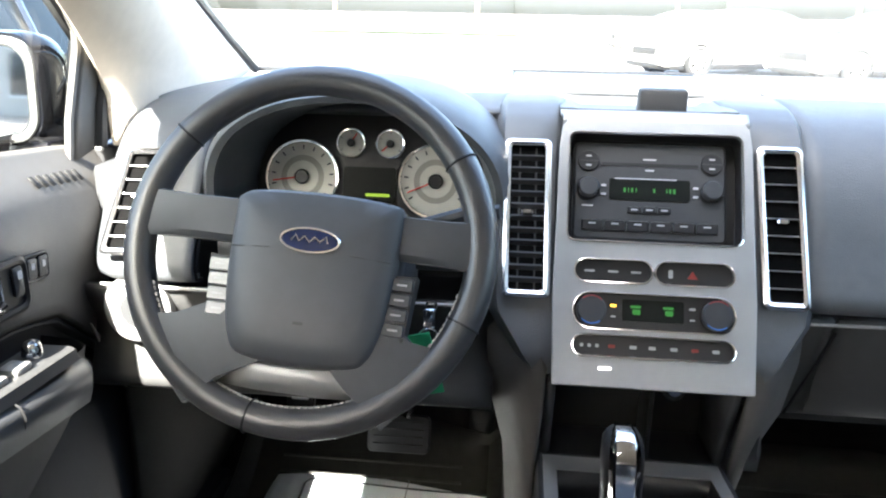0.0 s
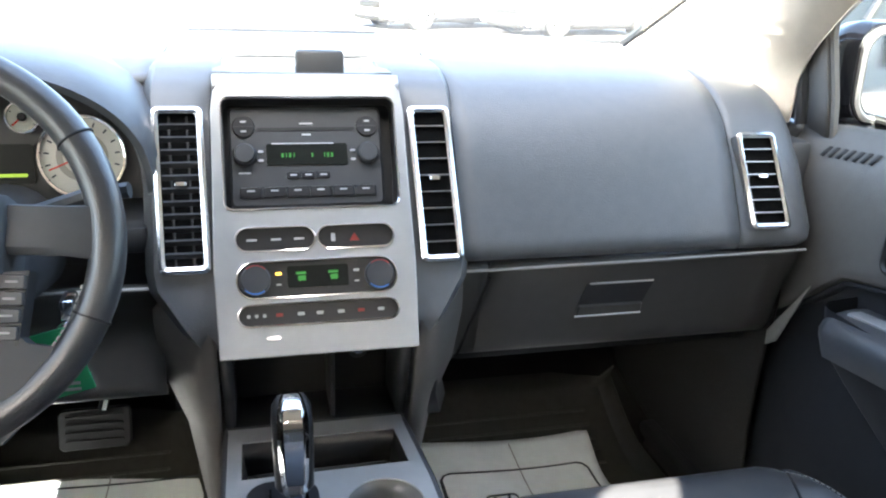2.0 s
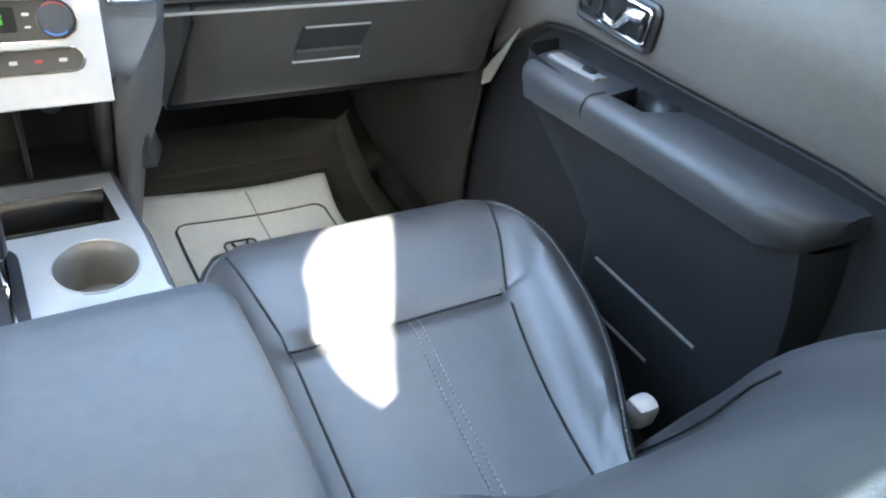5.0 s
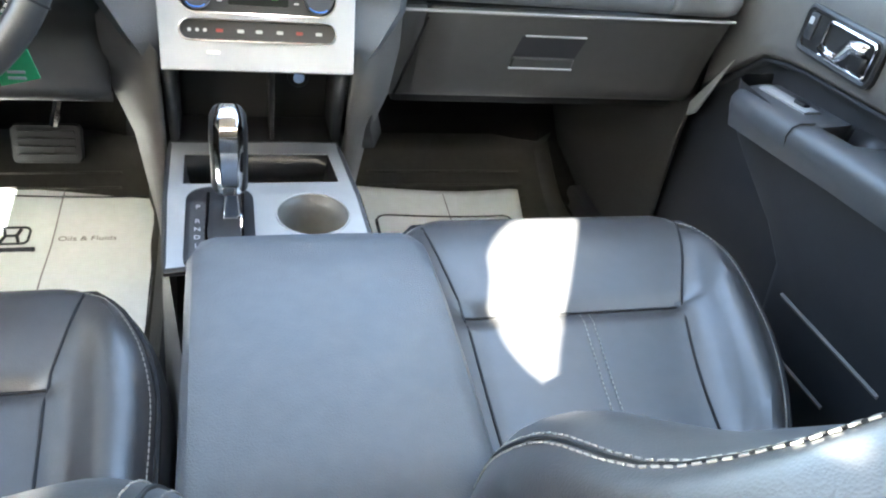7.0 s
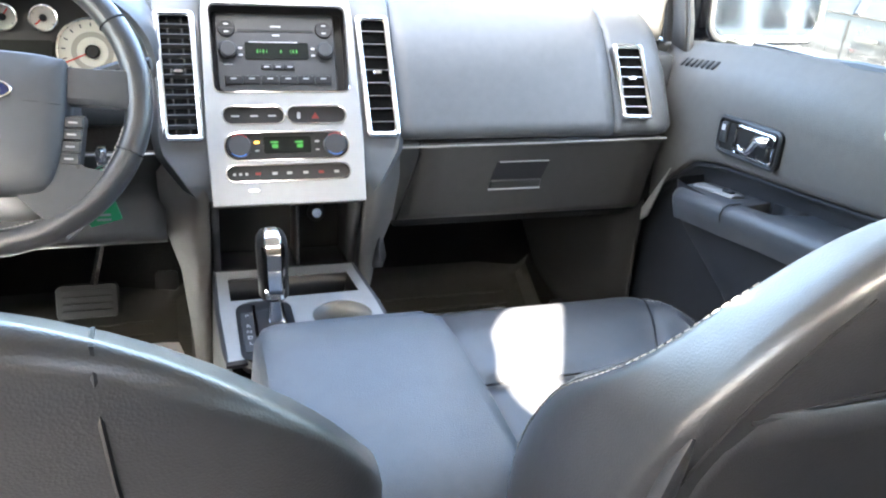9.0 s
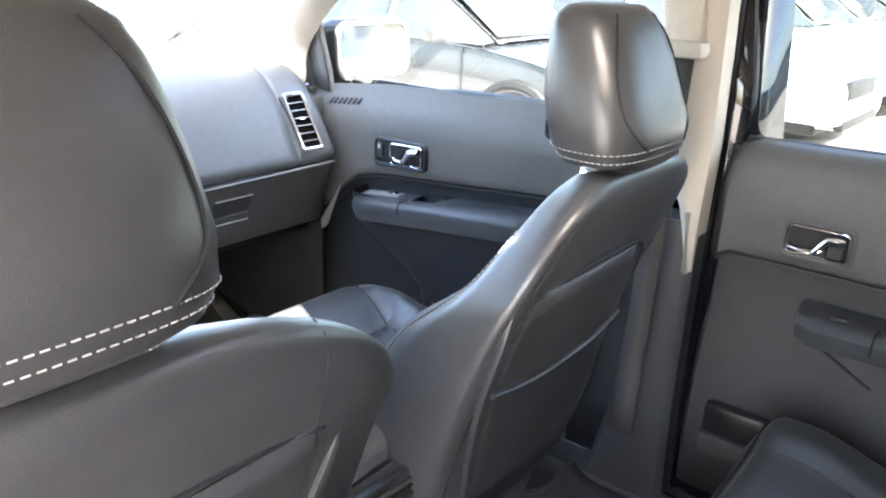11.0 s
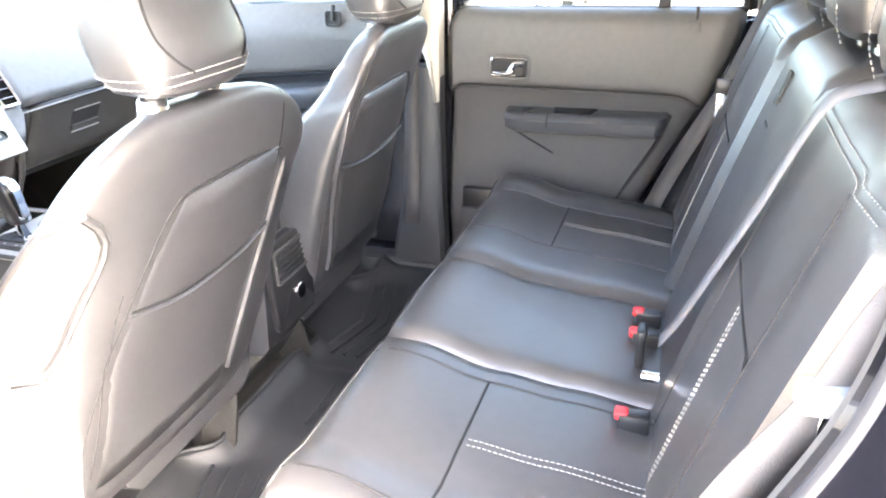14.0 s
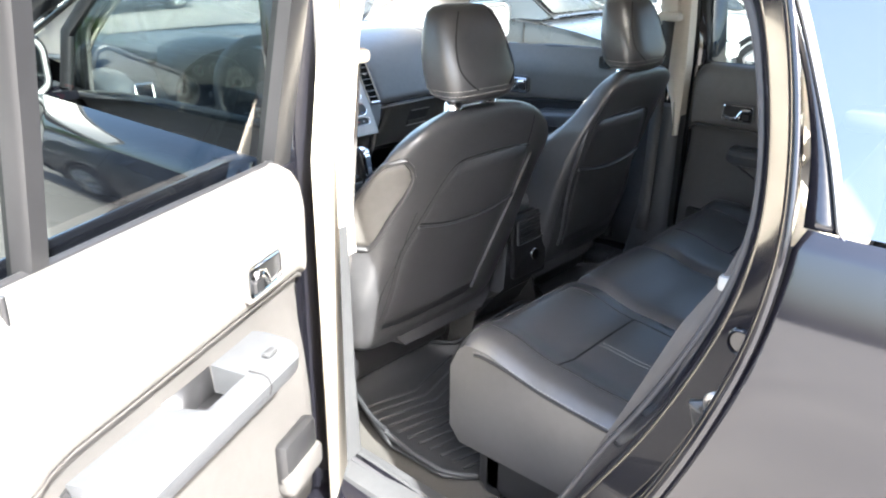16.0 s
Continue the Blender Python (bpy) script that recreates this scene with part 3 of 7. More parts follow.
# ---- doors ----
def door(name, kind, label):
    """A closed right-hand door: outer skin, trim, armrest, glass. kind: 'front' or 'rear'."""
    front = kind == "front"
    y0, y1 = (0.285, 1.238) if front else (-0.50, 0.193)
    d = thing(name, label, "car door", (0.8, y1, 0.8), group="car doors", kind="structure")
    sill = (lambda y: lin(y, (0.2, 1.212), (0.6, 1.207), (0.96, 1.195), (1.14, 1.178), (1.25, 1.16))) if front else (lambda y: lin(y, (-0.6, 1.212), (0.18, 1.20)))
    line = (lambda y: lin(y, (0.2, 1.036), (0.54, 1.033), (0.77, 1.013), (0.97, 0.998), (1.04, 0.982), (1.10, 0.93), (1.2, 0.85))) if front else \
           (lambda y: lin(y, (-0.50, 0.98), (-0.44, 1.008), (-0.40, 1.014), (0.155, 1.016), (0.193, 0.99)))
    rear_cut = (lambda z: y0) if front else (lambda z: lin(z, (0.55, -0.24), (0.66, -0.30), (0.81, -0.375), (0.94, -0.445), (1.07, -0.505), (1.16, -0.535), (1.25, -0.545)))
    rows = []
    prof = [(0, 0.010, 0.772), (0, 0.004, 0.757), (0, -0.006, 0.744), (0, -0.03, 0.737), (0, -0.07, 0.734), (0.5, 0, 0.734), (1, 0.022, 0.736), (1, 0.008, 0.739), (1, 0.0, 0.748), (1, -0.006, 0.764), (1, -0.03, 0.770),
            (2, 0.85, 0.768), (2, 0.7, 0.760), (2, 0.5, 0.754), (2, 0.25, 0.752), (2, 0.0, 0.764)]
    if front:
        prof = [(0, 0.009, 0.776), (0, 0.002, 0.772), (0, -0.014, 0.762), (0, -0.030, 0.7515), (0, -0.044, 0.7435), (0, -0.060, 0.738), (0, -0.085, 0.734)] + prof[5:]
    seat = [k for k, off, x in prof].index(1) + 3
    N = 34
    for k, off, x in prof:
        row = []
        for i in range(N + 1):
            yy = lerp(y0, y1, i / N)
            zs, zl = sill(yy), line(yy)
            z = zs + off if k == 0 else lerp(zs, zl, 0.5) if k == 0.5 else zl + off if k == 1 else lerp(0.53, zl - 0.03, off)
            yr = rear_cut(z)
            bend = max(0.0, min(1.0, (z - zs + 0.07) / 0.085))
            y = lerp(yr, y1 if front else y1 - 0.002 - 0.055 * (1 - math.sqrt(1 - bend * bend)), i / N)
            round_in = 0.03 * (max(0, 1 - i / 2.0) ** 2 + (0.0 if front else max(0, 1 - (N - i) / 1.5) ** 2))
            row.append((x + round_in, y, z))
        rows.append(row)
    upper = part("trim_panel", b_loft(rows[:seat], ring=False), DOORTRIM, d, "charcoal grained door trim", solid=-0.006)
    # rear doors: shade on the lower panel is put into its colour
    part("lower_panel", b_loft(rows[seat - 1:], ring=False), BIN if front else DOORLOW, d, "lower door panel, darkened as shade on the rear doors", solid=-0.006)
    # armrest: a bar that leaves a cup beside the trim
    if front:
        ys, zt = [1.005, 0.995, 0.97, 0.90, 0.848, 0.835, 0.775, 0.755, 0.62, 0.545, 0.505, 0.488], lambda y: lin(y, (0.50, 1.005), (0.72, 0.985), (0.84, 0.97), (1.0, 0.952))
        cup = (0.765, 0.838)
    else:
        ys, zt = [0.022, 0.015, -0.01, -0.06, -0.095, -0.105, -0.20, -0.215, -0.30, -0.36, -0.376, -0.384], lambda y: lin(y, (-0.38, 0.966), (0.02, 0.961))
        cup = (-0.21, -0.10)
    secs = []
    for i, y in enumerate(ys):
        k = min(1, [0.55, 0.85, 1][min(i, len(ys) - 1 - i, 2)])
        x1 = (0.705 if front else 0.700) if cup[0] < y < cup[1] else 0.765
        x0 = 0.765 - (0.765 - 0.664) * k
        top, hgt = zt(y), (0.056 if front else 0.046) * k
        r = 0.016 if front else 0.012
        secs.append([(x1, y, top), (lerp(x0, x1, 0.6), y, top + 0.002), (x0 + r, y, top), (x0 + 0.005, y, top - 0.006), (x0, y, top - r), (x0 + 0.002, y, top - hgt * 0.6), (x0 + 0.008, y, top - hgt + 0.004), (x0 + 0.02, y, top - hgt), (x1, y, top - hgt)])
    arm = part("armrest", b_loft(secs), ARM, d, "padded charcoal armrest")
    cut, ax = cup[1] + 0.004, 0.664
    part("seam", b_tube([(ax + 0.003, cut, zt(cut) - 0.030), (ax - 0.001, cut, zt(cut) - 0.015), (ax + 0.003, cut, zt(cut) - 0.003), (ax + 0.012, cut, zt(cut) + 0.002), (ax + 0.035, cut, zt(cut) + 0.003)], 0.0015, n=5), SEAM, arm)
    part("pull_cup", b_loft([[(0.703 if front else 0.699, y, zt(y) - 0.004), (0.706 if front else 0.702, y, zt(y) - 0.045), (0.76, y, zt(y) - 0.045), (0.766, y, zt(y) + 0.001)] for y in (cup[0], (cup[0] + cup[1]) / 2, cup[1])], ring=False), BLACK, arm, "dark pull cup", solid=-0.003)
    if front:
        pod = b_loft([[(0.712, y, zt(y) - 0.004), (0.712, y, zt(y) + 0.004), (0.716, y, zt(y) + 0.006), (0.734, y, zt(y) + 0.006), (0.738, y, zt(y) + 0.004), (0.738, y, zt(y) - 0.004)] for y in (0.985, 0.97, 0.92, 0.88)])
        part("switch_plate", pod, SILVER, arm, "satin silver window switch plate")
        part("window_switch", b_box(0.719, 0.731, 0.895, 0.918, 0.964, 0.974, 0.003), BLACK, arm, "small black window switch")
    else:
        part("window_switch", b_box(0.688, 0.702, -0.055, -0.03, 0.964, 0.972, 0.003), PLASTIC, arm, "small dark window switch")
    # inner release handle in its bezel
    hy, hz, w = (0.895, 1.060, 0.155) if front else (0.018, 1.068, 0.112)
    f = Face((0.733, hy, hz), (0, -1, 0.03 if front else 0), (0, 0, 1))
    f.n = Vector((-1, 0, 0))
    h = 0.066
    bez = part("handle_bezel", f.bezel(rrect(w, h, 0.014), rrect(w - 0.016, h - 0.016, 0.009), 0, 0, -0.004, 0.006, 0.002), BLACK if front else DOORTRIM, d, "black handle surround" if front else "charcoal handle surround")
    lx = 0.018 if front else 0.0
    part("handle_dish", f.plate(rrect(w - 0.014, h - 0.014, 0.009), 0, 0, -0.002, 0.0008), DARK, bez)
    part("chrome_ring", f.bezel(rrect(0.094, 0.048, 0.008), rrect(0.087, 0.041, 0.006), lx, 0, 0.0, 0.007, 0.001), CHROME, bez)
    bar = [(-0.041, -0.013, 0, 0.004, 0.007), (-0.02, -0.014, 0, 0.004, 0.009), (-0.002, -0.013, 0.003, 0.0045, 0.011), (0.007, -0.002, 0.007, 0.003, 0.013), (0.016, 0.010, 0.004, 0.006, 0.014), (0.026, 0.012, 0, 0.007, 0.014), (0.042, 0.012, 0, 0.007, 0.012)]
    lever = part("release_lever", b_loft([[f.at(lx + a - da, b + db, c), f.at(lx + a, b, c + 0.003), f.at(lx + a + da, b - db, c)] for a, b, da, db, c in bar], ring=False), CHROME, bez, "chrome release lever", solid=0.004)
    part("lever_paddle", f.plate(rrect(0.027, 0.024, 0.005), lx + 0.029, -0.007, 0.003, 0.013, 0.003), BLACK, lever, "dark glossy lever paddle")
    if front:
        part("lock_switch", f.plate(rrect(0.016, 0.036, 0.003), -0.060, 0.004, 0.0, 0.006, 0.002), PLASTIC, bez)
        part("lock_mark", f.plate(rrect(0.008, 0.010, 0.002), -0.060, 0.012, 0.006, 0.0068), LABEL, bez)
    # lower panel details
    if front:
        part("speaker_grille", b_grid(lambda u, v: (0.722 + 0.004 * u, lerp(1.075, 1.188, u) - 0.06 * u * v, lerp(0.960, 0.797, u) + 0.045 * u * v), 6, 4), GRILLE, d, "pale speaker grille", solid=0.003)
        isl = []
        for z in (0.962, 0.93, 0.90, 0.87, 0.84, 0.81, 0.79, 0.77, 0.70, 0.62, 0.54):
            ya, yb = lin(z, (0.54, 0.79), (0.77, 0.815), (0.81, 0.86), (0.895, 1.005), (0.962, 1.015)), lin(z, (0.54, 0.43), (0.89, 0.478), (0.962, 0.498))
            bx = lin(z, (0.54, 0.722), (0.80, 0.704), (0.90, 0.694), (0.962, 0.688))
            isl.append([(0.772, ya + 0.012, z), (bx + 0.02, ya + 0.004, z), (bx + 0.004, ya - 0.008, z)] + [(bx, lerp(ya - 0.02, yb + 0.02, k / 6), z) for k in range(7)] + [(bx + 0.005, yb + 0.006, z), (bx + 0.022, yb - 0.004, z), (0.772, yb - 0.01, z)])
        part("map_pocket", b_loft(isl, ring=False), BIN, d, "dark plastic door bin below the armrest")
        lk = Face((0.737, 0.506, 1.176), (0, -1, 0), (0, 0, 1))
        lk.n = Vector((-1, 0, 0))
        part("lock_plate", lk.bezel(rrect(0.046, 0.042, 0.010), rrect(0.034, 0.030, 0.008), 0, 0, -0.004, 0.004, 0.001), BLACK, d, "black lock knob surround")
        part("lock_dish", lk.plate(rrect(0.036, 0.032, 0.008), 0, 0, -0.003, 0.0005), DARK, d)
        part("lock_knob", b_cyl((0.733, 0.506, 1.172), (0.739, 0.505, 1.212), 0.005, 0.006, 10, 0.001), BLACK, d)
        for z, ya, yb in ((0.742, 0.80, 0.60), (0.655, 0.80, 0.66)):
            part("trim_groove", b_tube([(lin(z, (0.54, 0.722), (0.80, 0.704)) - 0.0005, lerp(ya, yb, q) - 0.03, z + 0.006 * q) for q in (0, 0.5, 1)], 0.0035, n=6), DOORTRIM, d)
        for k in range(7):
            y = 1.133 - 0.0155 * k
            part("demist_slot", b_loft([[(0.7515 + 0.0075 * q - 0.0012, y + w_ - 0.005 * q, sill(y) - 0.030 + 0.0122 * q + 0.0008) for w_ in (0.0040, -0.0040)] for q in (-0.6, 0.6)], ring=False), DARK, d, solid=0.0005)
    else:
        part("trim_groove", b_tube(arc([(0.760, 0.018, 0.93), (0.757, 0.006, 0.90), (0.754, -0.05, 0.868), (0.752, -0.10, 0.842)], 5), 0.0025, n=6), SEAM, d)
        part("trim_groove", b_tube(arc([(0.764, -0.39, 0.96), (0.757, -0.36, 0.88), (0.752, -0.28, 0.74), (0.752, -0.25, 0.66)], 5), 0.006, n=6), SEAM, d)
        part("map_pocket", b_box(0.722, 0.752, 0.03, 0.145, 0.645, 0.735, 0.012), BLACK, d, "small dark door bin")
        part("pocket_lip", b_box(0.712, 0.75, 0.03, 0.148, 0.63, 0.68, 0.012), DOORLOW, d)
        part("lock_pin_base", b_box(0.735, 0.748, -0.44, -0.415, 1.165, 1.19, 0.004), DOORTRIM, d)
        part("lock_pin", b_cyl((0.745, -0.428, 1.18), (0.745, -0.428, 1.225), 0.004, 0.004, 10, 0.001), BLACK, d)
    # outer skin, belt line, window frame and glass
    part("outer_skin", b_grid(lambda u, v: (0.925 + 0.025 * math.sin(u * math.pi) - 0.03 * max(0, u - 0.8) * 5, lerp(rear_cut(lerp(0.45, 1.2, u)) - 0.095 if not front else 0.20, y1 + (0.0 if not front else -0.03), v), lerp(0.45, 1.19, u)), 10, 10), PAINT, d, "glossy black outer door skin", solid=-0.006)
    part("door_edge", b_loft([[(0.775, rear_cut(z) - 0.004, z), (0.85, rear_cut(z) - (0.035 if front else 0.055), z), (0.925, rear_cut(z) - (0.055 if front else 0.092), z)] for z in (0.5, 0.66, 0.81, 0.94, 1.07, 1.19)], ring=False), PAINT, d, solid=0.004)
    part("front_edge", b_loft([[(0.775, y1, z), (0.85, y1 + 0.004, z), (0.925, y1, z)] for z in (0.5, 0.85, 1.19)], ring=False), PAINT, d, solid=0.004)
    part("door_base", b_box(0.77, 0.92, rear_cut(0.5) + 0.02, y1 - 0.02, 0.46, 0.50, 0.01), PAINT, d)
    ins = lambda z: 0.20 * max(0, z - 1.2)
    if front:
        outline = [(0.295, 1.21), (0.295, 1.535), (0.62, 1.555), (0.86, 1.540), (1.10, 1.42), (1.222, 1.325), (1.222, 1.185)]
    else:
        outline = [(-0.545, 1.215), (-0.535, 1.36), (-0.50, 1.455), (-0.45, 1.505), (-0.35, 1.525), (0.17, 1.535), (0.216, 1.51), (0.222, 1.205)] if name == "door_2" else [(-0.545, 1.215), (-0.535, 1.36), (-0.50, 1.455), (-0.45, 1.505), (-0.35, 1.525), (0.135, 1.535), (0.182, 1.51), (0.193, 1.205)]
    loop = [(0.80 - ins(z), y, z) for y, z in outline]
    part("window_frame", b_tube(loop, 0.016, n=8, flat=1.3), BLACK, d, "black window frame")
    part("belt_strip", b_tube([(0.782, y0 if front else -0.54, sill(y0) + 0.004), (0.782, (y0 + y1) / 2, sill((y0 + y1) / 2) + 0.004), (0.782, y1 - 0.03, sill(y1) + 0.002)], 0.009, n=8), BLACK, d, "black window weatherstrip")
    bm = bmesh.new()
    vs = [bm.verts.new((0.80 - ins(z), y, z)) for y, z in outline]
    bm.faces.new(vs)
    g = part("window_glass", bm, DOORGLASS if front else TINTED, d, "clear side window" if front else "tinted side window", smooth=False)
    g.visible_shadow = False
    if not front:
        part("window_divider", b_loft([[(x - ins(z), y, z) for x, y in ((0.776, -0.361 + c), (0.776, -0.338 + c), (0.782, -0.334 + c), (0.806, -0.334 + c), (0.806, -0.365 + c), (0.782, -0.365 + c))] for z, c in ((1.205, 0.0), (1.36, -0.008), (1.527, -0.018))]), BLACK, d, "black window divider bar")
        part("inner_flange", b_box(0.772, 0.782, y1 - 0.085, y1 + 0.020, 0.50, 1.195, 0.003), PAINT, d, "glossy black door edge")
        post = 0.046 if name == "door_4" else 0.008
        fwd = 0.0 if name == "door_4" else 0.008
        part("frame_post", b_loft([[(0.778 - ins(z), y1 - post + fwd, z), (0.776 - ins(z), y1 - post * 0.6 + fwd, z), (0.779 - ins(z), y1 + 0.012 + fwd, z), (0.80 - ins(z), y1 + 0.016 + fwd, z), (0.81 - ins(z), y1 - post + fwd, z)] for z in (1.19, 1.30, 1.42, 1.515)]), BLACK, d, "black window frame post")
    else:
        edge = lambda z: lin(z, (1.17, 1.150), (1.31, 1.170), (1.345, 1.165), (1.42, 1.06), (1.56, 0.83))
        sx_ = lambda z: 0.760 - 0.16 * max(0, z - 1.2)
        levels = (1.165, 1.22, 1.27, 1.31, 1.335, 1.36, 1.42, 1.49, 1.56)
        part("sail_panel", b_loft([[(sx_(z) + 0.004, edge(z), z), (sx_(z), edge(z) + 0.004, z), (sx_(z) - 0.002, edge(z) + 0.044, z + 0.008)] for z in levels], ring=False), DOORTRIM, d, "grey mirror sail panel", solid=0.006)
        part("sail_seal", b_tube([(sx_(z) - 0.005, edge(z) + 0.054, z + 0.010) for z in levels], 0.010, n=8), BLACK, d, "black door seal")
        part("sail_flange", b_loft([[(sx_(z) - 0.003, edge(z) + 0.062, z + 0.012), (sx_(z) - 0.008, edge(z) + 0.110, z + 0.02)] for z in levels], ring=False), LOWER, d, solid=0.004)
        part("sail_strip", b_tube([(sx_(z) + 0.008, edge(z) - 0.004, z) for z in levels], 0.006, n=6), DOORTRIM, d, "grey window channel")
    return d


door("door_1", "front", "closed front passenger door with charcoal trim and clear window")
door("door_2", "rear", "closed rear door with charcoal trim and tinted window")
XF[0] = MIRRORED
drv = door("door_3", "front", "closed driver door with charcoal trim and switch armrest")
arm = [o for o in drv.children if o.name.startswith("armrest")][0]
part("switch_panel", b_loft([[(x, y, z + 0.05 * (0.9 - y)) for x, z in ((0.672, 0.968), (0.676, 0.981), (0.684, 0.984), (0.728, 0.984), (0.734, 0.978), (0.736, 0.966))] for y in (0.962, 0.955, 0.90, 0.80, 0.70, 0.64)]), LOWER, arm, "dark switch panel")
for y in (0.885, 0.845, 0.79, 0.75):
    part("window_switch", b_box(0.686, 0.712, y - 0.014, y + 0.014, 0.982 + 0.05 * (0.9 - y), 0.992 + 0.05 * (0.9 - y), 0.004), SILVER, arm, "bright window switch")
part("mirror_knob", b_cyl((0.705, 0.925, 0.982), (0.703, 0.924, 1.002), 0.012, 0.010, 18, 0.003), CHROME, arm, "chrome mirror knob")
lp = Face((0.7335, 0.994, 1.066), (0, -1, 0.1), (0, 0.1, 1))
lp.n = Vector((-1, 0, 0))
lpp = part("lock_button_plate", lp.bezel(rrect(0.046, 0.034, 0.006), rrect(0.040, 0.028, 0.005), 0, 0, -0.003, 0.003, 0.001), BLACK, drv, "black lock button surround")
for q in (-0.0105, 0.0105):
    part("lock_button", lp.plate(rrect(0.018, 0.025, 0.003), q, 0, -0.002, 0.004, 0.001), PLASTIC, lpp)
    part("lock_mark", lp.plate(rrect(0.006, 0.008, 0.002), q, 0.003, 0.004, 0.0046), LABEL, lpp)
HINGE = Vector((-0.85, 0.27, 0))
XF[0] = Matrix.Translation(HINGE) @ Matrix.Rotation(radians(-66), 4, "Z") @ Matrix.Translation(-HINGE) @ MIRRORED
door("door_4", "rear", "open rear door swung wide, sunlit trim facing the seat")
XF[0] = Matrix()


def door_mirror(left):
    XF[0] = MIRRORED if left else Matrix()
    m = thing("door_mirror", "black door mirror beside the front window", "car mirror", (0.95, 1.28, 1.2), group="door mirrors")
    f = Face((0.995, 1.24, 1.248), (1, 0.10, 0), (0, 0.06, 1))
    if f.n.y > 0:
        f.n = -f.n
    secs = []
    for c, k in ((0.012, 1.0), (-0.01, 1.05), (-0.05, 1.0), (-0.09, 0.82), (-0.115, 0.5), (-0.12, 0.2)):
        secs.append([f.at(x * k, y * k, c) for x, y in rrect(0.316, 0.158, 0.045, 6)])
    part("housing", b_loft(secs), PAINT, m, "glossy black mirror housing")
    # silver colour stands in for sky reflected in the black bevel
    part("rim", f.bezel(rrect(0.306, 0.148, 0.042, 6), rrect(0.286, 0.128, 0.034, 6), 0, 0, 0.010, 0.020, 0.003), SILVER, m, "mirror rim coloured silver as a sky reflection")
    part("mirror_glass", f.plate(rrect(0.280, 0.122, 0.032, 6), 0, 0, 0.012, 0.0145), MIRROR, m, "mirror glass")
    part("glass_gasket", f.bezel(rrect(0.288, 0.130, 0.035, 6), rrect(0.279, 0.121, 0.032, 6), 0, 0, 0.010, 0.017, 0.001), RUBBER, m)
    part("mount", b_loft([[(0.80, 1.16, 1.165), (0.80, 1.25, 1.165), (0.80, 1.25, 1.185), (0.80, 1.16, 1.185)], [(0.90, 1.245, 1.150), (0.90, 1.32, 1.150), (0.90, 1.32, 1.180), (0.90, 1.245, 1.180)]]), PAINT, m, "glossy black mirror foot")
    XF[0] = Matrix()


door_mirror(False)
door_mirror(True)

# ---- dashboard ----
dash = thing("dashboard", "slate grey soft-touch dashboard with silver centre panel", "dashboard", (0, 1.4, 0.9))
# passenger pad: section from the windscreen down to the glovebox seam
PAD = [(1.86, 1.235), (1.70, 1.246), (1.5, 1.252), (1.36, 1.252), (1.28, 1.244), (1.22, 1.228), (1.175, 1.200), (1.135, 1.150), (1.105, 1.095), (1.087, 1.060), (1.080, 1.044), (1.083, 1.035), (1.10, 1.031)]


def pad(x0, x1, n, drop=lambda x: 0.0, prof=PAD):
    P = [(p.y, p.z) for p in arc([(0, y, z) for y, z in prof], 4)]
    return b_loft([[(lerp(x0, x1, i / n), y + (0.05 * max(0.0, (abs(lerp(x0, x1, i / n)) - 0.668) / 0.055) ** 2.2 if y < 1.3 else 0.0) + 0.02 * ((lerp(x0, x1, i / n)) / 0.75) ** 2 * (-1 if y < 1.3 else 1) * 0.3, z - drop(lerp(x0, x1, i / n)) * max(0.0, min(1.0, (z - 1.03) / 0.15))) for y, z in P] for i in range(n + 1)], ring=False)


fall = lambda x: 0.0 if abs(x) < 0.45 else 0.03 * ((abs(x) - 0.45) / 0.3) ** 2
part("passenger_pad", pad(0.186, 0.583, 16, fall), VINYL, dash, "slate grey padded passenger dash", solid=0.01)
part("end_pad", pad(0.586, 0.724, 10, fall), VINYL, dash, solid=0.01)
part("driver_end_pad", pad(-0.724, -0.575, 12, fall), VINYL, dash, solid=0.01)
part("driver_pad", pad(-0.573, -0.182, 12, fall, [p for p in PAD[:6]]), VINYL, dash, solid=0.01)
part("centre_pad", b_loft([[(x, y, z) for y, z in [(1.86, 1.235), (1.6, 1.246), (1.40, 1.250), (1.362, 1.2485)]] for x in (-0.18, -0.06, 0.06, 0.184)], ring=False), VINYL, dash, solid=0.01)
for sx in (-1, 1):
    part("end_cap", b_box(sx * 0.722 - 0.020, sx * 0.722 + 0.020, 1.15, 1.80, 0.86, 1.160, 0.01), PLASTIC, dash)
part("pad_seam", b_tube([(0.5845, y - 0.001, z - 0.008) for y, z in PAD[3:]], 0.0022, n=5), SEAM, dash)
part("pad_seam", b_tube([(-0.574, y - 0.001, z - 0.008) for y, z in PAD[3:]], 0.0022, n=5), SEAM, dash)
part("top_seam", b_tube([(0.25, 1.42, 1.259), (0.56, 1.44, 1.257), (0.66, 1.40, 1.243)], 0.0015, n=5), SEAM, dash)
part("top_seam", b_tube([(0.56, 1.44, 1.257), (0.40, 1.62, 1.256), (0.2, 1.68, 1.257)], 0.0015, n=5), SEAM, dash)
# bright line below the pad, then the glovebox
part("trim_line", b_tube([(0.19, 1.078, 1.012), (0.45, 1.075, 1.015), (0.70, 1.074, 1.019)], 0.0022, n=6), SILVER, dash, "thin bright trim line")
GB = [(1.084, 1.014), (1.096, 0.98), (1.112, 0.93), (1.122, 0.885), (1.135, 0.862), (1.16, 0.850)]


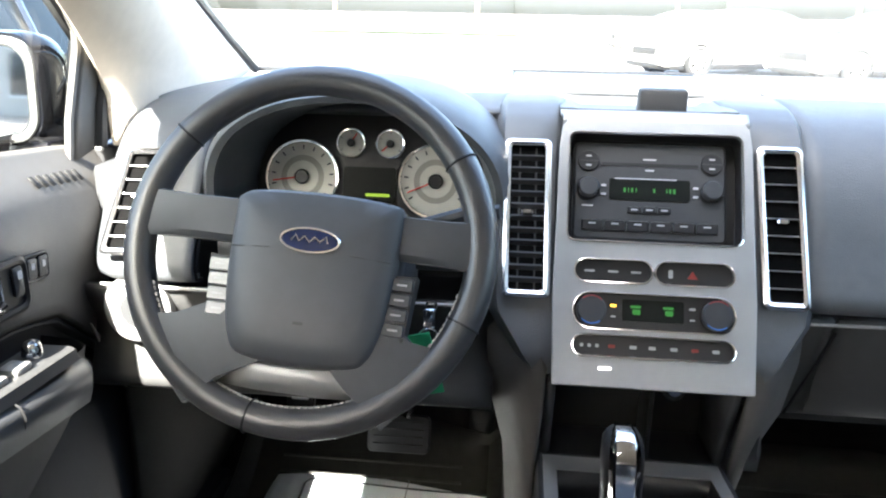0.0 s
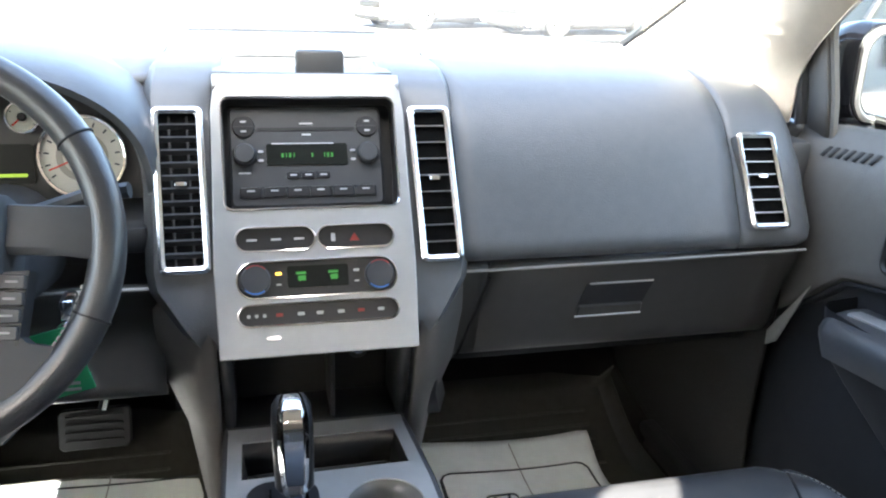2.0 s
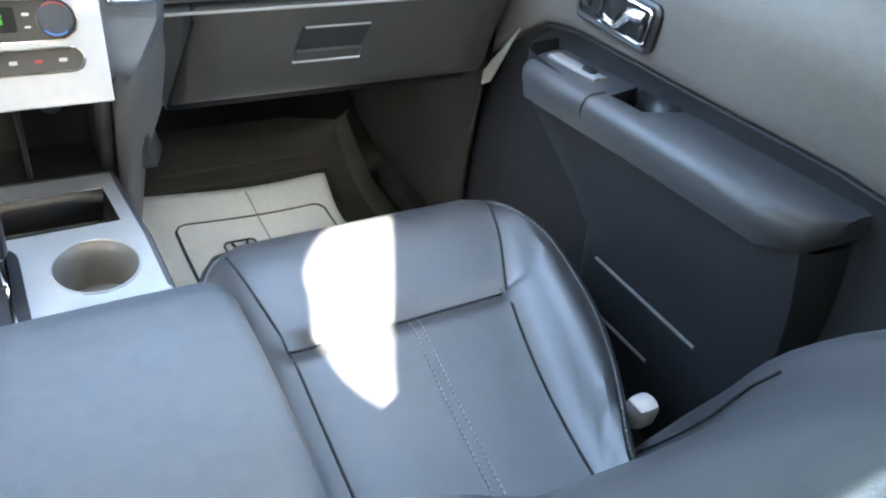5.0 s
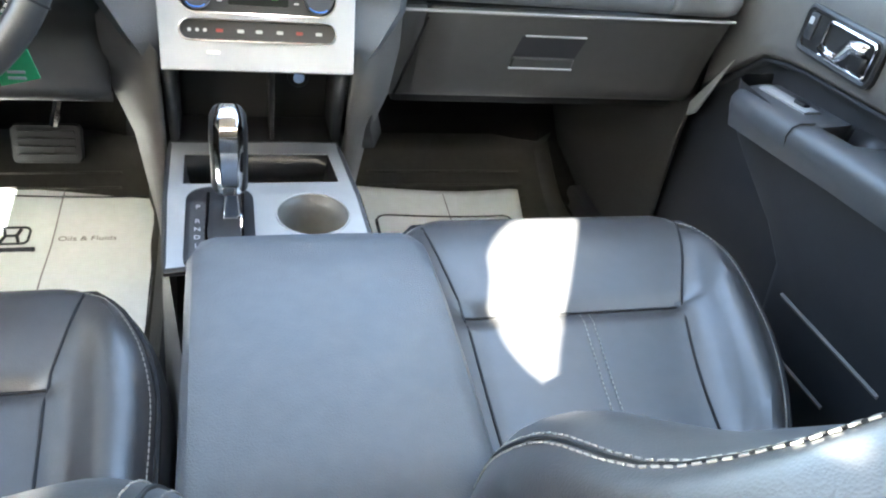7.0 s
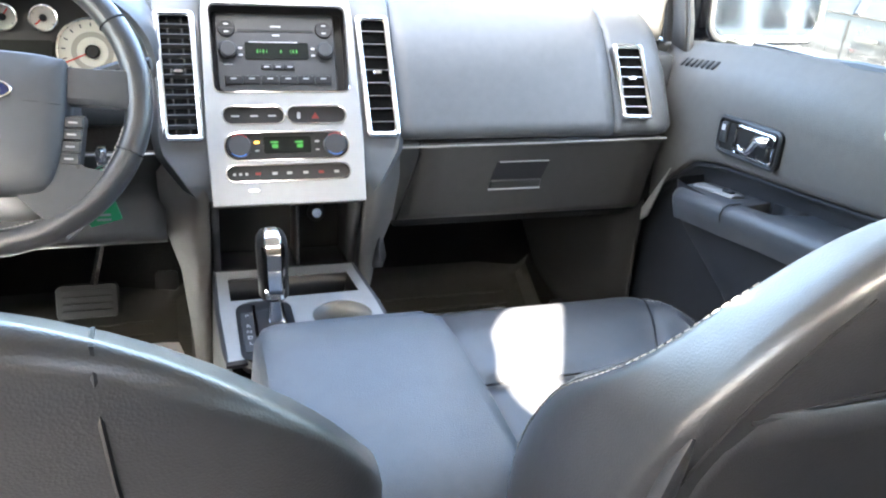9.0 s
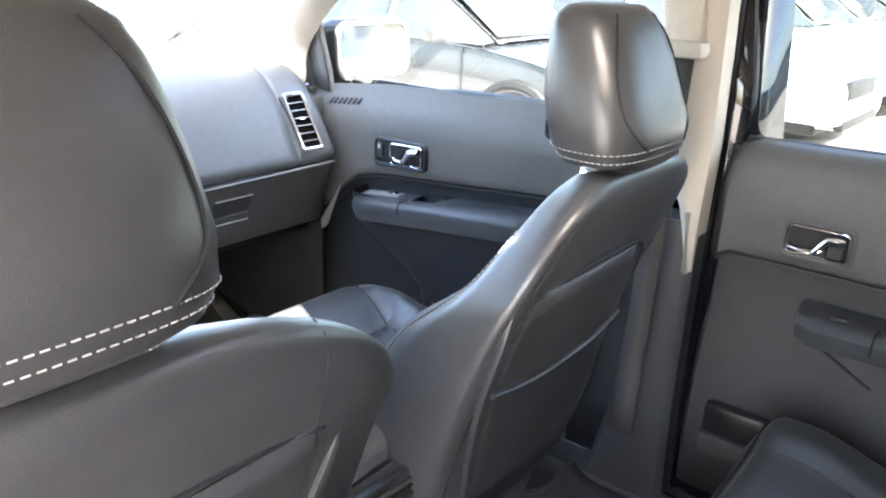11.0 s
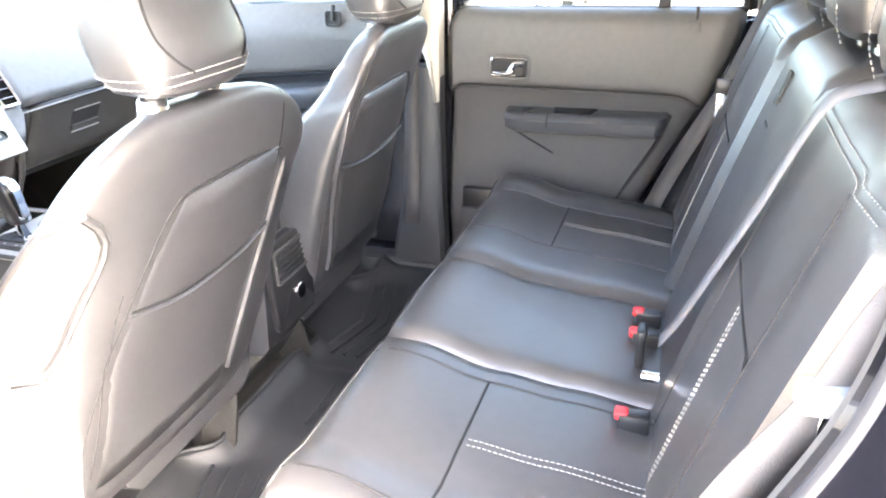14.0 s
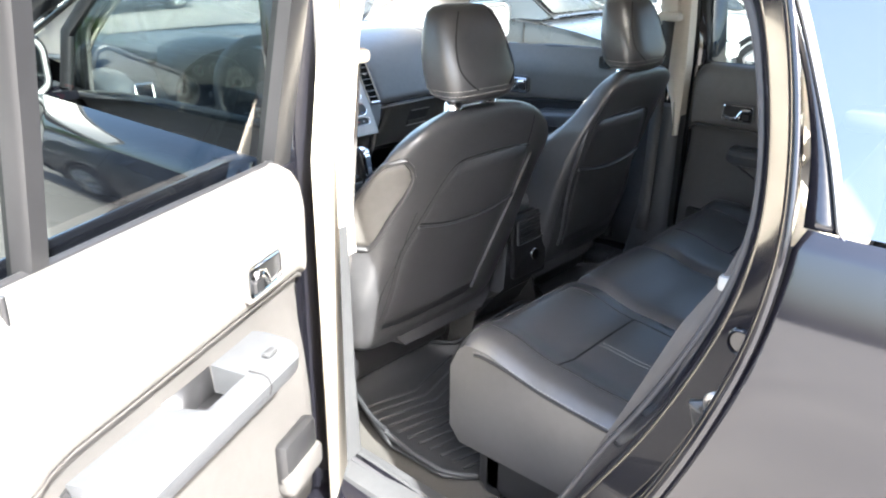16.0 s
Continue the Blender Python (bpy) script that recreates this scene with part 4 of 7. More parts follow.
def lower(x0, x1, n, prof=GB):
    P = [(p.y, p.z) for p in arc([(0, y, z) for y, z in prof], 3)]
    return b_loft([[(lerp(x0, x1, i / n) - (0.035 * (1.0 - z) / 0.15 if i == 0 and x0 > 0.2 else 0), y, z) for y, z in P] for i in range(n + 1)], ring=False)


glove = part("glovebox", lower(0.230, 0.70, 10), LOWER, dash, "dark plastic glovebox lid", solid=0.012)
part("side_panel", lower(0.186, 0.226, 3), LOWER, dash, solid=0.012)
part("gap", b_tube([(0.228, 1.082, 1.0), (0.214, 1.104, 0.93), (0.202, 1.131, 0.862)], 0.002, n=5), SEAM, dash)
gf = Face((0.424, 1.106, 0.951), (1, 0, 0), (0, -0.32, 0.95))
part("latch_recess", gf.plate([(-0.048, 0.026), (0.054, 0.026), (0.044, -0.026), (-0.056, -0.026)][::-1], 0, 0, -0.012, 0.0012), BIN, glove, "dark latch recess")
part("latch", gf.plate(rrect(0.100, 0.022, 0.003), -0.004, -0.024, 0.0, 0.006, 0.002), LOWER, glove, "glovebox latch")
part("latch_edge", b_tube([gf.at(-0.056, -0.031, 0.006), gf.at(0.046, -0.031, 0.006)], 0.002, n=6), SILVER, glove)
part("latch_edge", b_tube([gf.at(-0.044, 0.027, 0.002), gf.at(0.052, 0.027, 0.002)], 0.0016, n=6), SILVER, glove)
# sheet coloured near-black for the shade under the dash
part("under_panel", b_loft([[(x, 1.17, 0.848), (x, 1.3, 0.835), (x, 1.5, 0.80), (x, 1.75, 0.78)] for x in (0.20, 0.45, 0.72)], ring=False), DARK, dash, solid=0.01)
part("lower_edge", b_box(0.205, 0.70, 1.165, 1.21, 0.832, 0.852, 0.008), BLACK, dash)
# driver knee panel
KN = [(1.082, 1.012), (1.085, 0.99), (1.10, 0.955), (1.085, 0.915), (1.07, 0.880), (1.085, 0.864)]
part("knee_panel", lower(-0.73, -0.185, 14, KN), LOWER, dash, "dark plastic knee panel under the column", solid=0.012)
# same near-black sheet, as shade above the driver's footwell
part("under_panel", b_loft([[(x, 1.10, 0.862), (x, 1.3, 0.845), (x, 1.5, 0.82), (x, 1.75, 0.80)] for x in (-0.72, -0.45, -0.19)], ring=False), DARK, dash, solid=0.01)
part("trim_line", b_tube([(-0.70, 1.072, 1.019), (-0.45, 1.074, 1.015), (-0.19, 1.078, 1.012)], 0.0022, n=6), SILVER, dash)
# light switch on the knee panel
ls = Face((-0.655, 1.082, 0.985), (1, 0, 0), (0, 0.1, 1))
sw = part("light_switch", ls.disc(0, 0, 0.046, -0.01, 0.012, 32, 0.003), SILVER, dash, "round light switch with pale marks")
part("switch_knob", ls.disc(0.008, 0.002, 0.024, 0.012, 0.026, 24, 0.003), PLASTIC, sw)
for k in range(5):
    a = 1.2 + k * 0.85
    part("switch_mark", ls.plate(rrect(0.006, 0.006, 0.002), 0.036 * math.cos(a), 0.036 * math.sin(a), 0.011, 0.0128), LABEL, sw)
part("pedal_release", b_box(-0.56, -0.53, 1.07, 1.09, 0.925, 0.955, 0.003), BLACK, dash, "small black release switch")
for z in (0.932, 0.945):
    part("release_mark", b_box(-0.555, -0.535, 1.068, 1.0705, z, z + 0.004), LABEL, dash)


def vent(face, w, h, slats, label, knob=True, fine=False, lean=0.0):
    """A framed air vent; fine: thin level slats with a highlight line along the front, over a well coloured black as
    shade.
    """
    fr = part("air_vent", face.bezel([(x + lean * y, y) for x, y in rrect(w, h, 0.008, 4)], [(x + lean * y, y) for x, y in rrect(w - 0.015, h - 0.017, 0.004, 4)], 0, 0, -0.010, 0.007, 0.002), CHROMED, dash, label)
    # shallow plate, its black standing in for the shade of a deep duct
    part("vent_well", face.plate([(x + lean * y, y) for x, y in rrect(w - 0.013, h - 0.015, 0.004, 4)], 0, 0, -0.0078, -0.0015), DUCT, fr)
    prof = ((-0.0009, 0.0020), (0.0009, 0.0020), (0.0018, -0.0012), (0.0004, -0.0012)) if fine else ((0.0034, 0.001), (0.0008, 0.0028), (-0.0040, -0.0012), (-0.0015, -0.0014))
    for k in range(slats):
        b = lerp(-(h - 0.03) / 2, (h - 0.03) / 2, (k + 0.5) / slats)
        sl = part("slat", b_loft([[face.at(s * (w - 0.016) / 2 + lean * b, b + dy, c) for dy, c in prof] for s in (-1, 1)]), DUCT if fine else DARK, fr)
        if fine:
            # highlight on the slat's front edge, drawn as a thin steel line
            part("slat_highlight", b_tube([face.at(s * (w - 0.016) / 2 + lean * b, b + 0.0002, 0.0024) for s in (-1, 0, 1)], 0.0009, n=5), TRIMSTEEL, sl)
    if fine:
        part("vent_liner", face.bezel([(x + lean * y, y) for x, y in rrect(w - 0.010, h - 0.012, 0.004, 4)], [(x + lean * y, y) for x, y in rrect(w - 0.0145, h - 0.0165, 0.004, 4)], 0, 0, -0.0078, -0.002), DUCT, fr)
    for s in () if fine else (-0.22, 0.22):
        part("vane", b_loft([[face.at(s * w * 0.8 + lean * b + dx, b, c) for dx, c in ((-0.0012, -0.0014), (0.0012, -0.0014), (0.0012, -0.0004), (-0.0012, -0.0004))] for b in (-(h - 0.02) / 2, (h - 0.02) / 2)]), DARK, fr)
    if knob:
        part("vent_tab", face.plate(rrect(0.014, 0.006, 0.002), lean * 0.005, 0.006, 0.0, 0.008, 0.002), CHROME, fr, "chrome vent tab")
    return fr


tilt = Vector((0, 0.53, 1)).normalized()
vent(Face((-0.151, 1.104, 1.124), (1, 0, 0), tilt), 0.058, 0.200, 11, "tall silver-framed dashboard vent", lean=-0.02)
vent(Face((0.154, 1.104, 1.124), (1, 0, 0), tilt), 0.054, 0.200, 8, "tall silver-framed dashboard vent", fine=True, lean=-0.03)
up2 = Vector((0, 0.53, 1)).normalized()
vent(Face((0.620, 1.093, 1.118), (1, -0.03, 0), up2), 0.060, 0.138, 6, "silver-framed passenger end vent", fine=True, lean=-0.06)
vent(Face((-0.650, 1.093, 1.126), (1, 0.03, 0), up2), 0.058, 0.142, 6, "silver-framed driver end vent", fine=True, lean=0.15)
# pods that carry the tall vents on both sides of the centre panel
for sx in (-1, 1):
    xs = [sx * v for v in (0.108, 0.122, 0.178, 0.186)]
    P = [(1.40, 1.243), (1.32, 1.2445), (1.25, 1.2435), (1.205, 1.234), (1.165, 1.208), (1.10, 1.105), (1.052, 1.015), (1.03, 0.975), (1.03, 0.95)]
    Q = [(p.y, p.z) for p in arc([(0, y, z) for y, z in P], 4)]
    secs = []
    for i, x in enumerate(xs):
        secs.append([(x if z > 1.02 else lerp(x, sx * lin(abs(x), (0.108, 0.108), (0.186, 0.128)), (1.02 - z) / 0.07), y + (0.012 if i in (0, 3) else 0) + 0.012, z - (0.004 if i in (0, 3) else 0)) for y, z in Q])
    part("vent_pod", b_loft(secs, ring=False), VINYL, dash, "slate grey vent surround", solid=0.012)
# stack sides down to the tunnel
for sx in (-1, 1):
    part("lower_flank", b_loft([[(sx * xi, yi, z), (sx * (xi + xo) / 2, (yi + yo) / 2 - 0.006, z), (sx * xo, yo, z), (sx * (xo + 0.004), yo + 0.14, z)] for z, xi, yi, xo, yo in ((1.03, 0.140, 1.075, 0.187, 1.095), (0.955, 0.119, 1.028, 0.187, 1.092), (0.88, 0.120, 1.050, 0.180, 1.105), (0.79, 0.123, 1.085, 0.162, 1.140), (0.60, 0.128, 1.12, 0.150, 1.20), (0.46, 0.132, 1.15, 0.150, 1.25))], ring=False), DOORTRIM, dash, "dark plastic stack side", solid=0.008)
part("knee_pad", b_loft([[(0.135 + a, 1.09 + b, 0.90), (0.135 + a, 1.10 + b, 0.82), (0.15 + a, 1.13 + b, 0.77)] for a, b in ((0, 0), (0.03, 0.0), (0.05, 0.05))], ring=False), LOWER, dash, solid=0.015)

# centre panel, in its tilted plane
C = Face((0.0015, 1.0, 0.955), (1, 0, 0), (0, 0.53, 1))       # foot of the silver panel
outer = [(-0.116, -0.004), (0.116, -0.004), (0.119, 0.10), (0.117, 0.20), (0.116, 0.29), (0.113, 0.315), (0.106, 0.324), (-0.106, 0.324), (-0.113, 0.315), (-0.116, 0.29), (-0.117, 0.20), (-0.119, 0.10)]


def holed_plate(face, outer, holes, c0, c1):
    """A slab with rounded holes through it, filled by triangulating between its outlines."""
    bm = bmesh.new()
    edges = []
    for loop in [outer] + holes:
        vs = [bm.verts.new(face.at(a, b, c1)) for a, b in loop]
        edges += [bm.edges.new((vs[i], vs[(i + 1) % len(vs)])) for i in range(len(vs))]
    bmesh.ops.triangle_fill(bm, use_beauty=True, use_dissolve=False, edges=edges)
    g = bmesh.ops.extrude_face_region(bm, geom=bm.faces[:])
    bmesh.ops.translate(bm, verts=[v for v in g["geom"] if isinstance(v, bmesh.types.BMVert)], vec=face.n * (c0 - c1))
    return bm


at = lambda poly, a, b: [(x + a, y + b) for x, y in poly]
RADIO_B, RADIO_H, RADIO_W = 0.2385, 0.137, 0.208
holes = [at(rrect(RADIO_W, RADIO_H, 0.010, 4), 0, RADIO_B), at(rrect(0.092, 0.028, 0.0139, 5), -0.0475, 0.134), at(rrect(0.092, 0.028, 0.0139, 5), 0.0475, 0.134),
         at(rrect(0.188, 0.043, 0.0205, 6), 0, 0.086), at(rrect(0.188, 0.025, 0.0124, 5), 0, 0.0445)]
panel = part("centre_panel", holed_plate(C, outer, holes, -0.008, 0.0), SILVER, dash, "satin silver centre stack panel", smooth=False, bevel=0.0015)
for hole in holes:
    part("panel_rim", b_tube([C.at(a, b, 0.0008) for a, b in hole], 0.0014, closed=True, n=6), CHROME, panel)
# roll of silver over the top towards the windscreen, with the display hood
part("top_plate", b_loft([[C.at(x, 0.318, -0.0062), C.at(x, 0.326, -0.0075), C.at(x, 0.333, -0.0115), (x, 1.170, 1.2395), (x, 1.182, 1.2405), (x, 1.200, 1.2405)] for x in (-0.113, -0.109, -0.05, 0.05, 0.109, 0.113)], ring=False), SILVER, dash, "satin silver top of the stack", solid=0.006)
hollow = lambda x, e: [(x, 1.198, 1.2425), (x, 1.206, 1.2430 - 0.003 * e), (x, 1.217, 1.2430 - 0.007 * e), (x, 1.30, 1.2435 - 0.0105 * e), (x, 1.345, 1.2435 - 0.0065 * e), (x, 1.368, 1.244)]
bin_ = part("top_bin", b_loft([hollow(sx * x, e) for sx, row in ((-1, ((0.113, 0.0), (0.098, 0.0), (0.093, 0.15), (0.089, 0.55), (0.083, 0.9), (0.05, 1.0))), (1, ((0.05, 1.0), (0.083, 0.9), (0.089, 0.55), (0.093, 0.15), (0.098, 0.0), (0.113, 0.0)))) for x, e in row], ring=False), VINYL, dash, "slate grey dash-top tray", solid=0.006)
for y in (1.205, 1.222):
    part("tray_lip", b_tube([(-0.078, y, 1.239), (0.0, y - 0.002, 1.2375), (0.078, y, 1.239)], 0.0022, n=6), PLASTIC, bin_)
part("sensor_block", b_box(-0.008, 0.056, 1.236, 1.262, 1.232, 1.272, 0.005), PLASTIC, bin_, "small dark sensor housing")

# radio
well = part("radio_well", C.plate(rrect(RADIO_W, RADIO_H, 0.008, 4), 0, RADIO_B, -0.034, -0.030), DARK, dash)
part("well_wall", C.bezel(rrect(RADIO_W + 0.004, RADIO_H + 0.004, 0.010, 4), rrect(RADIO_W - 0.002, RADIO_H - 0.002, 0.009, 4), 0, RADIO_B, -0.032, -0.006), BLACK, well)
R = Face(C.at(-0.004, RADIO_B - 0.001, -0.016), C.u, C.v)
radio = part("radio", R.plate(rrect(0.186, 0.124, 0.006, 4), 0, 0, -0.014, 0.0, 0.003), PLASTIC, dash, "black car radio with CD slot and buttons")
part("cd_slot", R.plate(rrect(0.118, 0.004, 0.0018), 0, 0.034, 0.0, 0.0008), DARK, radio)
for sx in (-1, 1):
    part("dial_pad", R.disc(sx * 0.075, 0.037, 0.0135, 0, 0.003, 24, 0.001), BLACK, radio)
    part("dial_split", R.plate(rrect(0.024, 0.0012, 0.0005), sx * 0.075, 0.037, 0.003, 0.0036), PLASTIC, radio)
    for b in (0.043, 0.031):
        part("mark", R.plate(rrect(0.007, 0.0022, 0.0008), sx * 0.075, b, 0.003, 0.0035), LABEL, radio)
    part("knob", R.disc(sx * 0.0745, 0.002, 0.0125, 0, 0.012, 28, 0.002), PLASTIC, radio, "black rotary knob")
    part("knob_ring", b_tube([R.at(sx * 0.0745 + 0.0138 * math.cos(a), 0.002 + 0.0138 * math.sin(a), 0.002) for a in [k * math.pi / 12 for k in range(24)]], 0.001, closed=True, n=5), BLACK, radio)
    for b in (0.006, -0.005):
        part("mark", R.plate(rrect(0.006, 0.0028, 0.0008), sx * 0.0558, b, 0.0, 0.0022), LABEL, radio)
part("display", R.plate(rrect(0.098, 0.027, 0.003), 0, 0.002, 0, 0.0015), SCREEN, radio, "dark radio display with green digits")
for a, w in ((-0.030, 0.0028), (-0.0255, 0.0012), (-0.021, 0.0028), (-0.016, 0.0012), (0.006, 0.0022), (0.021, 0.0012), (0.025, 0.0026), (0.030, 0.0026)):
    part("digit", R.plate(rrect(w, 0.0055, 0.0006), a, 0.001, 0.0015, 0.0019), GLOW, radio)
part("display_line", R.plate(rrect(0.075, 0.0014, 0.0005), -0.005, 0.0155, 0.0, 0.002), LABEL, radio)
for a, w in ((0.0, 0.016), ):
    part("mark", R.plate(rrect(w, 0.002, 0.0008), a, 0.041, 0.0, 0.0008), LABEL, radio)
    part("mark", R.plate(rrect(w * 0.7, 0.002, 0.0008), a, 0.027, 0.0, 0.0008), LABEL, radio)
for a in (-0.018, 0.0, 0.018):
    part("button", R.plate(rrect(0.016, 0.008, 0.002), a, -0.024, 0, 0.003, 0.001), BLACK, radio)
    part("mark", R.plate(rrect(0.008, 0.002, 0.0006), a, -0.024, 0.003, 0.0034), LABEL, radio)
part("mark", R.plate(rrect(0.014, 0.0018, 0.0006), -0.075, -0.020, 0, 0.0008), LABEL, radio)
for k in range(6):
    a = -0.069 + k * 0.0276
    part("preset_button", R.plate(rrect(0.026, 0.013, 0.002), a, -0.045, 0, 0.004, 0.0015), BLACK, radio, "black preset button")
    part("mark", R.plate(rrect(0.009, 0.002, 0.0006), a, -0.043, 0.004, 0.0044), LABEL, radio)
# rows of switches under the radio
S = Face(C.at(0, 0, -0.006), C.u, C.v)
row = part("switch_strip", S.plate(rrect(0.091, 0.027, 0.0134, 5), -0.0475, 0.134, -0.008, 0.001), BLACK, dash, "black info switch strip")
for a in (-0.075, -0.047, -0.020):
    part("mark", S.plate(rrect(0.012, 0.0026, 0.0008), a, 0.134, 0.001, 0.0015), LABEL, row)
row = part("switch_strip", S.plate(rrect(0.091, 0.027, 0.0134, 5), 0.0475, 0.134, -0.008, 0.001), BLACK, dash, "black hazard switch strip")
part("mark", S.plate(rrect(0.005, 0.010, 0.001), 0.0205, 0.134, 0.001, 0.0015), LABEL, row)
part("hazard_mark", S.plate([(-0.006, -0.004), (0.006, -0.004), (0, 0.006)], 0.046, 0.133, 0.001, 0.0016), REDINK, row)
clim = part("climate_control", S.plate(rrect(0.187, 0.042, 0.0205, 6), 0, 0.086, -0.008, 0.001), BLACK, dash, "black climate control with two dials")
for sx in (-1, 1):
    part("dial", S.disc(sx * 0.0725, 0.086, 0.0175, 0, 0.014, 32, 0.002), PLASTIC, clim, "round temperature dial")
    for mat, a0 in ((REDINK, 0.8), (BLUEINK, 3.9)):
        part("dial_mark", b_tube([S.at(sx * 0.0725 + 0.0165 * math.cos(a), 0.086 + 0.0165 * math.sin(a), 0.0138) for a in [a0 + k * 0.16 for k in range(10)]], 0.0008, n=5), mat, clim)
    part("mark", S.plate(rrect(0.007, 0.003, 0.0008), sx * 0.046, 0.093, 0.001, 0.0018), LABEL if sx > 0 else AMBER, clim)
    part("mark", S.plate(rrect(0.006, 0.002, 0.0006), sx * 0.046, 0.080, 0.001, 0.0018), LABEL, clim)
part("display", S.plate(rrect(0.072, 0.026, 0.003), 0, 0.088, 0.001, 0.002), SCREEN, clim, "dark climate display")
for a in (-0.020, 0.018):
    part("digit", S.plate(rrect(0.012, 0.003, 0.0008), a, 0.0925, 0.002, 0.0024), GLOW, clim)
    part("digit", S.plate(rrect(0.009, 0.006, 0.001), a + 0.001, 0.0865, 0.002, 0.0024), GLOW, clim)
row = part("switch_strip", S.plate(rrect(0.187, 0.024, 0.0119, 5), 0, 0.0445, -0.008, 0.001), BLACK, dash, "black row of fan and seat switches")
for k, a in enumerate((-0.082, -0.073, -0.064, -0.047, -0.022, 0.0, 0.025, 0.049, 0.073)):
    part("mark", S.plate(rrect(0.008 if k > 2 else 0.004, 0.004, 0.001), a, 0.0445, 0.001, 0.0016), REDINK if k in (3, 7) else LABEL, row)
part("panel_glint", C.plate(rrect(0.016, 0.004, 0.002), -0.055, 0.018, 0.0, 0.001), CHROME, panel)
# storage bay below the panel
# back of the bay, its shade given by the near-black colour
bay = part("storage_bay", b_box(-0.105, 0.105, 1.16, 1.18, 0.80, 0.94, 0.004), DARK, dash, "open storage bay, its back darkened as shade")
part("bay_roof", b_box(-0.116, 0.116, 1.03, 1.18, 0.935, 0.95, 0.004), BLACK, bay)
part("bay_floor", b_box(-0.11, 0.11, 1.06, 1.18, 0.795, 0.806, 0.003), BLACK, bay)
for sx in (-1, 1):
    part("bay_side", b_loft([[(sx * 0.118, 1.035, 0.945), (sx * 0.118, 1.09, 0.80)], [(sx * 0.106, 1.035, 0.945), (sx * 0.106, 1.09, 0.80)], [(sx * 0.105, 1.17, 0.945), (sx * 0.105, 1.17, 0.80)]], ring=False), PLASTIC, bay, solid=0.003)
part("bay_divider", b_box(0.018, 0.024, 1.09, 1.17, 0.80, 0.94, 0.002), BLACK, bay)
pw = Face((0.062, 1.158, 0.875), (1, 0, 0), (0, 0.2, 1))
part("power_socket", pw.disc(0, 0, 0.016, 0, 0.010, 24, 0.003), PLASTIC, bay, "round power socket")
part("power_cap", pw.disc(0, 0, 0.009, 0.010, 0.013, 20, 0.001), CHROME, bay)

# instrument hood and gauges
def hood_pt(a, y, k):
    """Arch round the gauges; a runs from the left foot (0) over to the right foot (1)."""
    an = math.pi * (1 - a)
    return (-0.372 + 0.185 * k * math.cos(an), y, 1.118 + (0.145 * k) * max(0.0, math.sin(an)) ** 0.75 - 0.0)


rows = []
for y, k in ((1.30, 0.86), (1.22, 0.90), (1.15, 0.95), (1.105, 0.985), (1.085, 1.0), (1.083, 1.03), (1.095, 1.07), (1.14, 1.12), (1.22, 1.14), (1.30, 1.10)):
    rows.append([hood_pt(i / 32, y + 0.03 * (1 - math.sin(math.pi * i / 32)) * (1 if y < 1.15 else 0), k) for i in range(33)])
clu = part("instrument_hood", b_loft(rows, ring=False), VINYL, dash, "slate grey instrument hood", solid=0.003)
G = Face((-0.372, 1.225, 1.15), (1, 0, 0), (0, 0.30, 1))
part("gauge_back", G.plate(rrect(0.33, 0.24, 0.06, 6), 0, -0.01, -0.012, -0.006), BLACK, clu)
part("gauge_shelf", b_box(-0.55, -0.19, 1.09, 1.24, 1.05, 1.085, 0.01), PLASTIC, clu)
for a, b, r, needle in ((-0.096, -0.012, 0.050, 3.3), (0.094, -0.012, 0.050, 3.55), (-0.028, 0.038, 0.0185, 1.0), (0.028, 0.038, 0.0185, 3.9)):
    g = part("gauge", G.disc(a, b, r, -0.008, 0.0, 40, 0.001), DIAL, dash, "round pale dial with a red needle")
    part("gauge_rim", b_tube([G.at(a + (r + 0.001) * math.cos(t), b + (r + 0.001) * math.sin(t), 0.003) for t in [k * math.pi / 20 for k in range(40)]], 0.0026 if r > 0.03 else 0.0016, closed=True, n=6), CHROME, g)
    if r > 0.03:
        part("gauge_ring", G.bezel([(0.031 * math.cos(t), 0.031 * math.sin(t)) for t in [k * math.pi / 16 for k in range(32)]], [(0.023 * math.cos(t), 0.023 * math.sin(t)) for t in [k * math.pi / 16 for k in range(32)]], a, b, 0.0, 0.001), DIAL2, g)
    for k in range(13 if r > 0.03 else 5):
        t = math.radians(215 - k * (250 / (12 if r > 0.03 else 4)))
        part("tick", b_tube([G.at(a + r * q * math.cos(t), b + r * q * math.sin(t), 0.0008) for q in (0.78, 0.90)], 0.0007 if r < 0.03 else 0.0012, n=4), INK, g)
    part("hub", G.disc(a, b, 0.0105 if r > 0.03 else 0.0055, 0.0, 0.007, 20, 0.002), BLACK, g)
    part("needle", b_tube([G.at(a, b, 0.004), G.at(a + r * 0.85 * math.cos(needle), b + r * 0.85 * math.sin(needle), 0.004)], 0.0011, n=5), NEEDLE, g)
part("info_display", G.plate(rrect(0.075, 0.05, 0.004), 0, -0.02, -0.006, -0.002), SCREEN, clu, "dark information display")
part("readout", G.plate(rrect(0.034, 0.004, 0.001), 0.012, -0.034, -0.002, -0.0012), GLOWY, clu, "yellow-green lit readout")

# ---- steering wheel ----
WC, WT = Vector((-0.366, 0.893, 1.137)), radians(27)
W = Face(WC, (1, 0, 0), (0, math.sin(WT), math.cos(WT)))
wheel = thing("steering_wheel", "black leather four-spoke steering wheel with blue oval emblem", "steering wheel", WC)
RR = 0.174
sw_ = radians(-4)
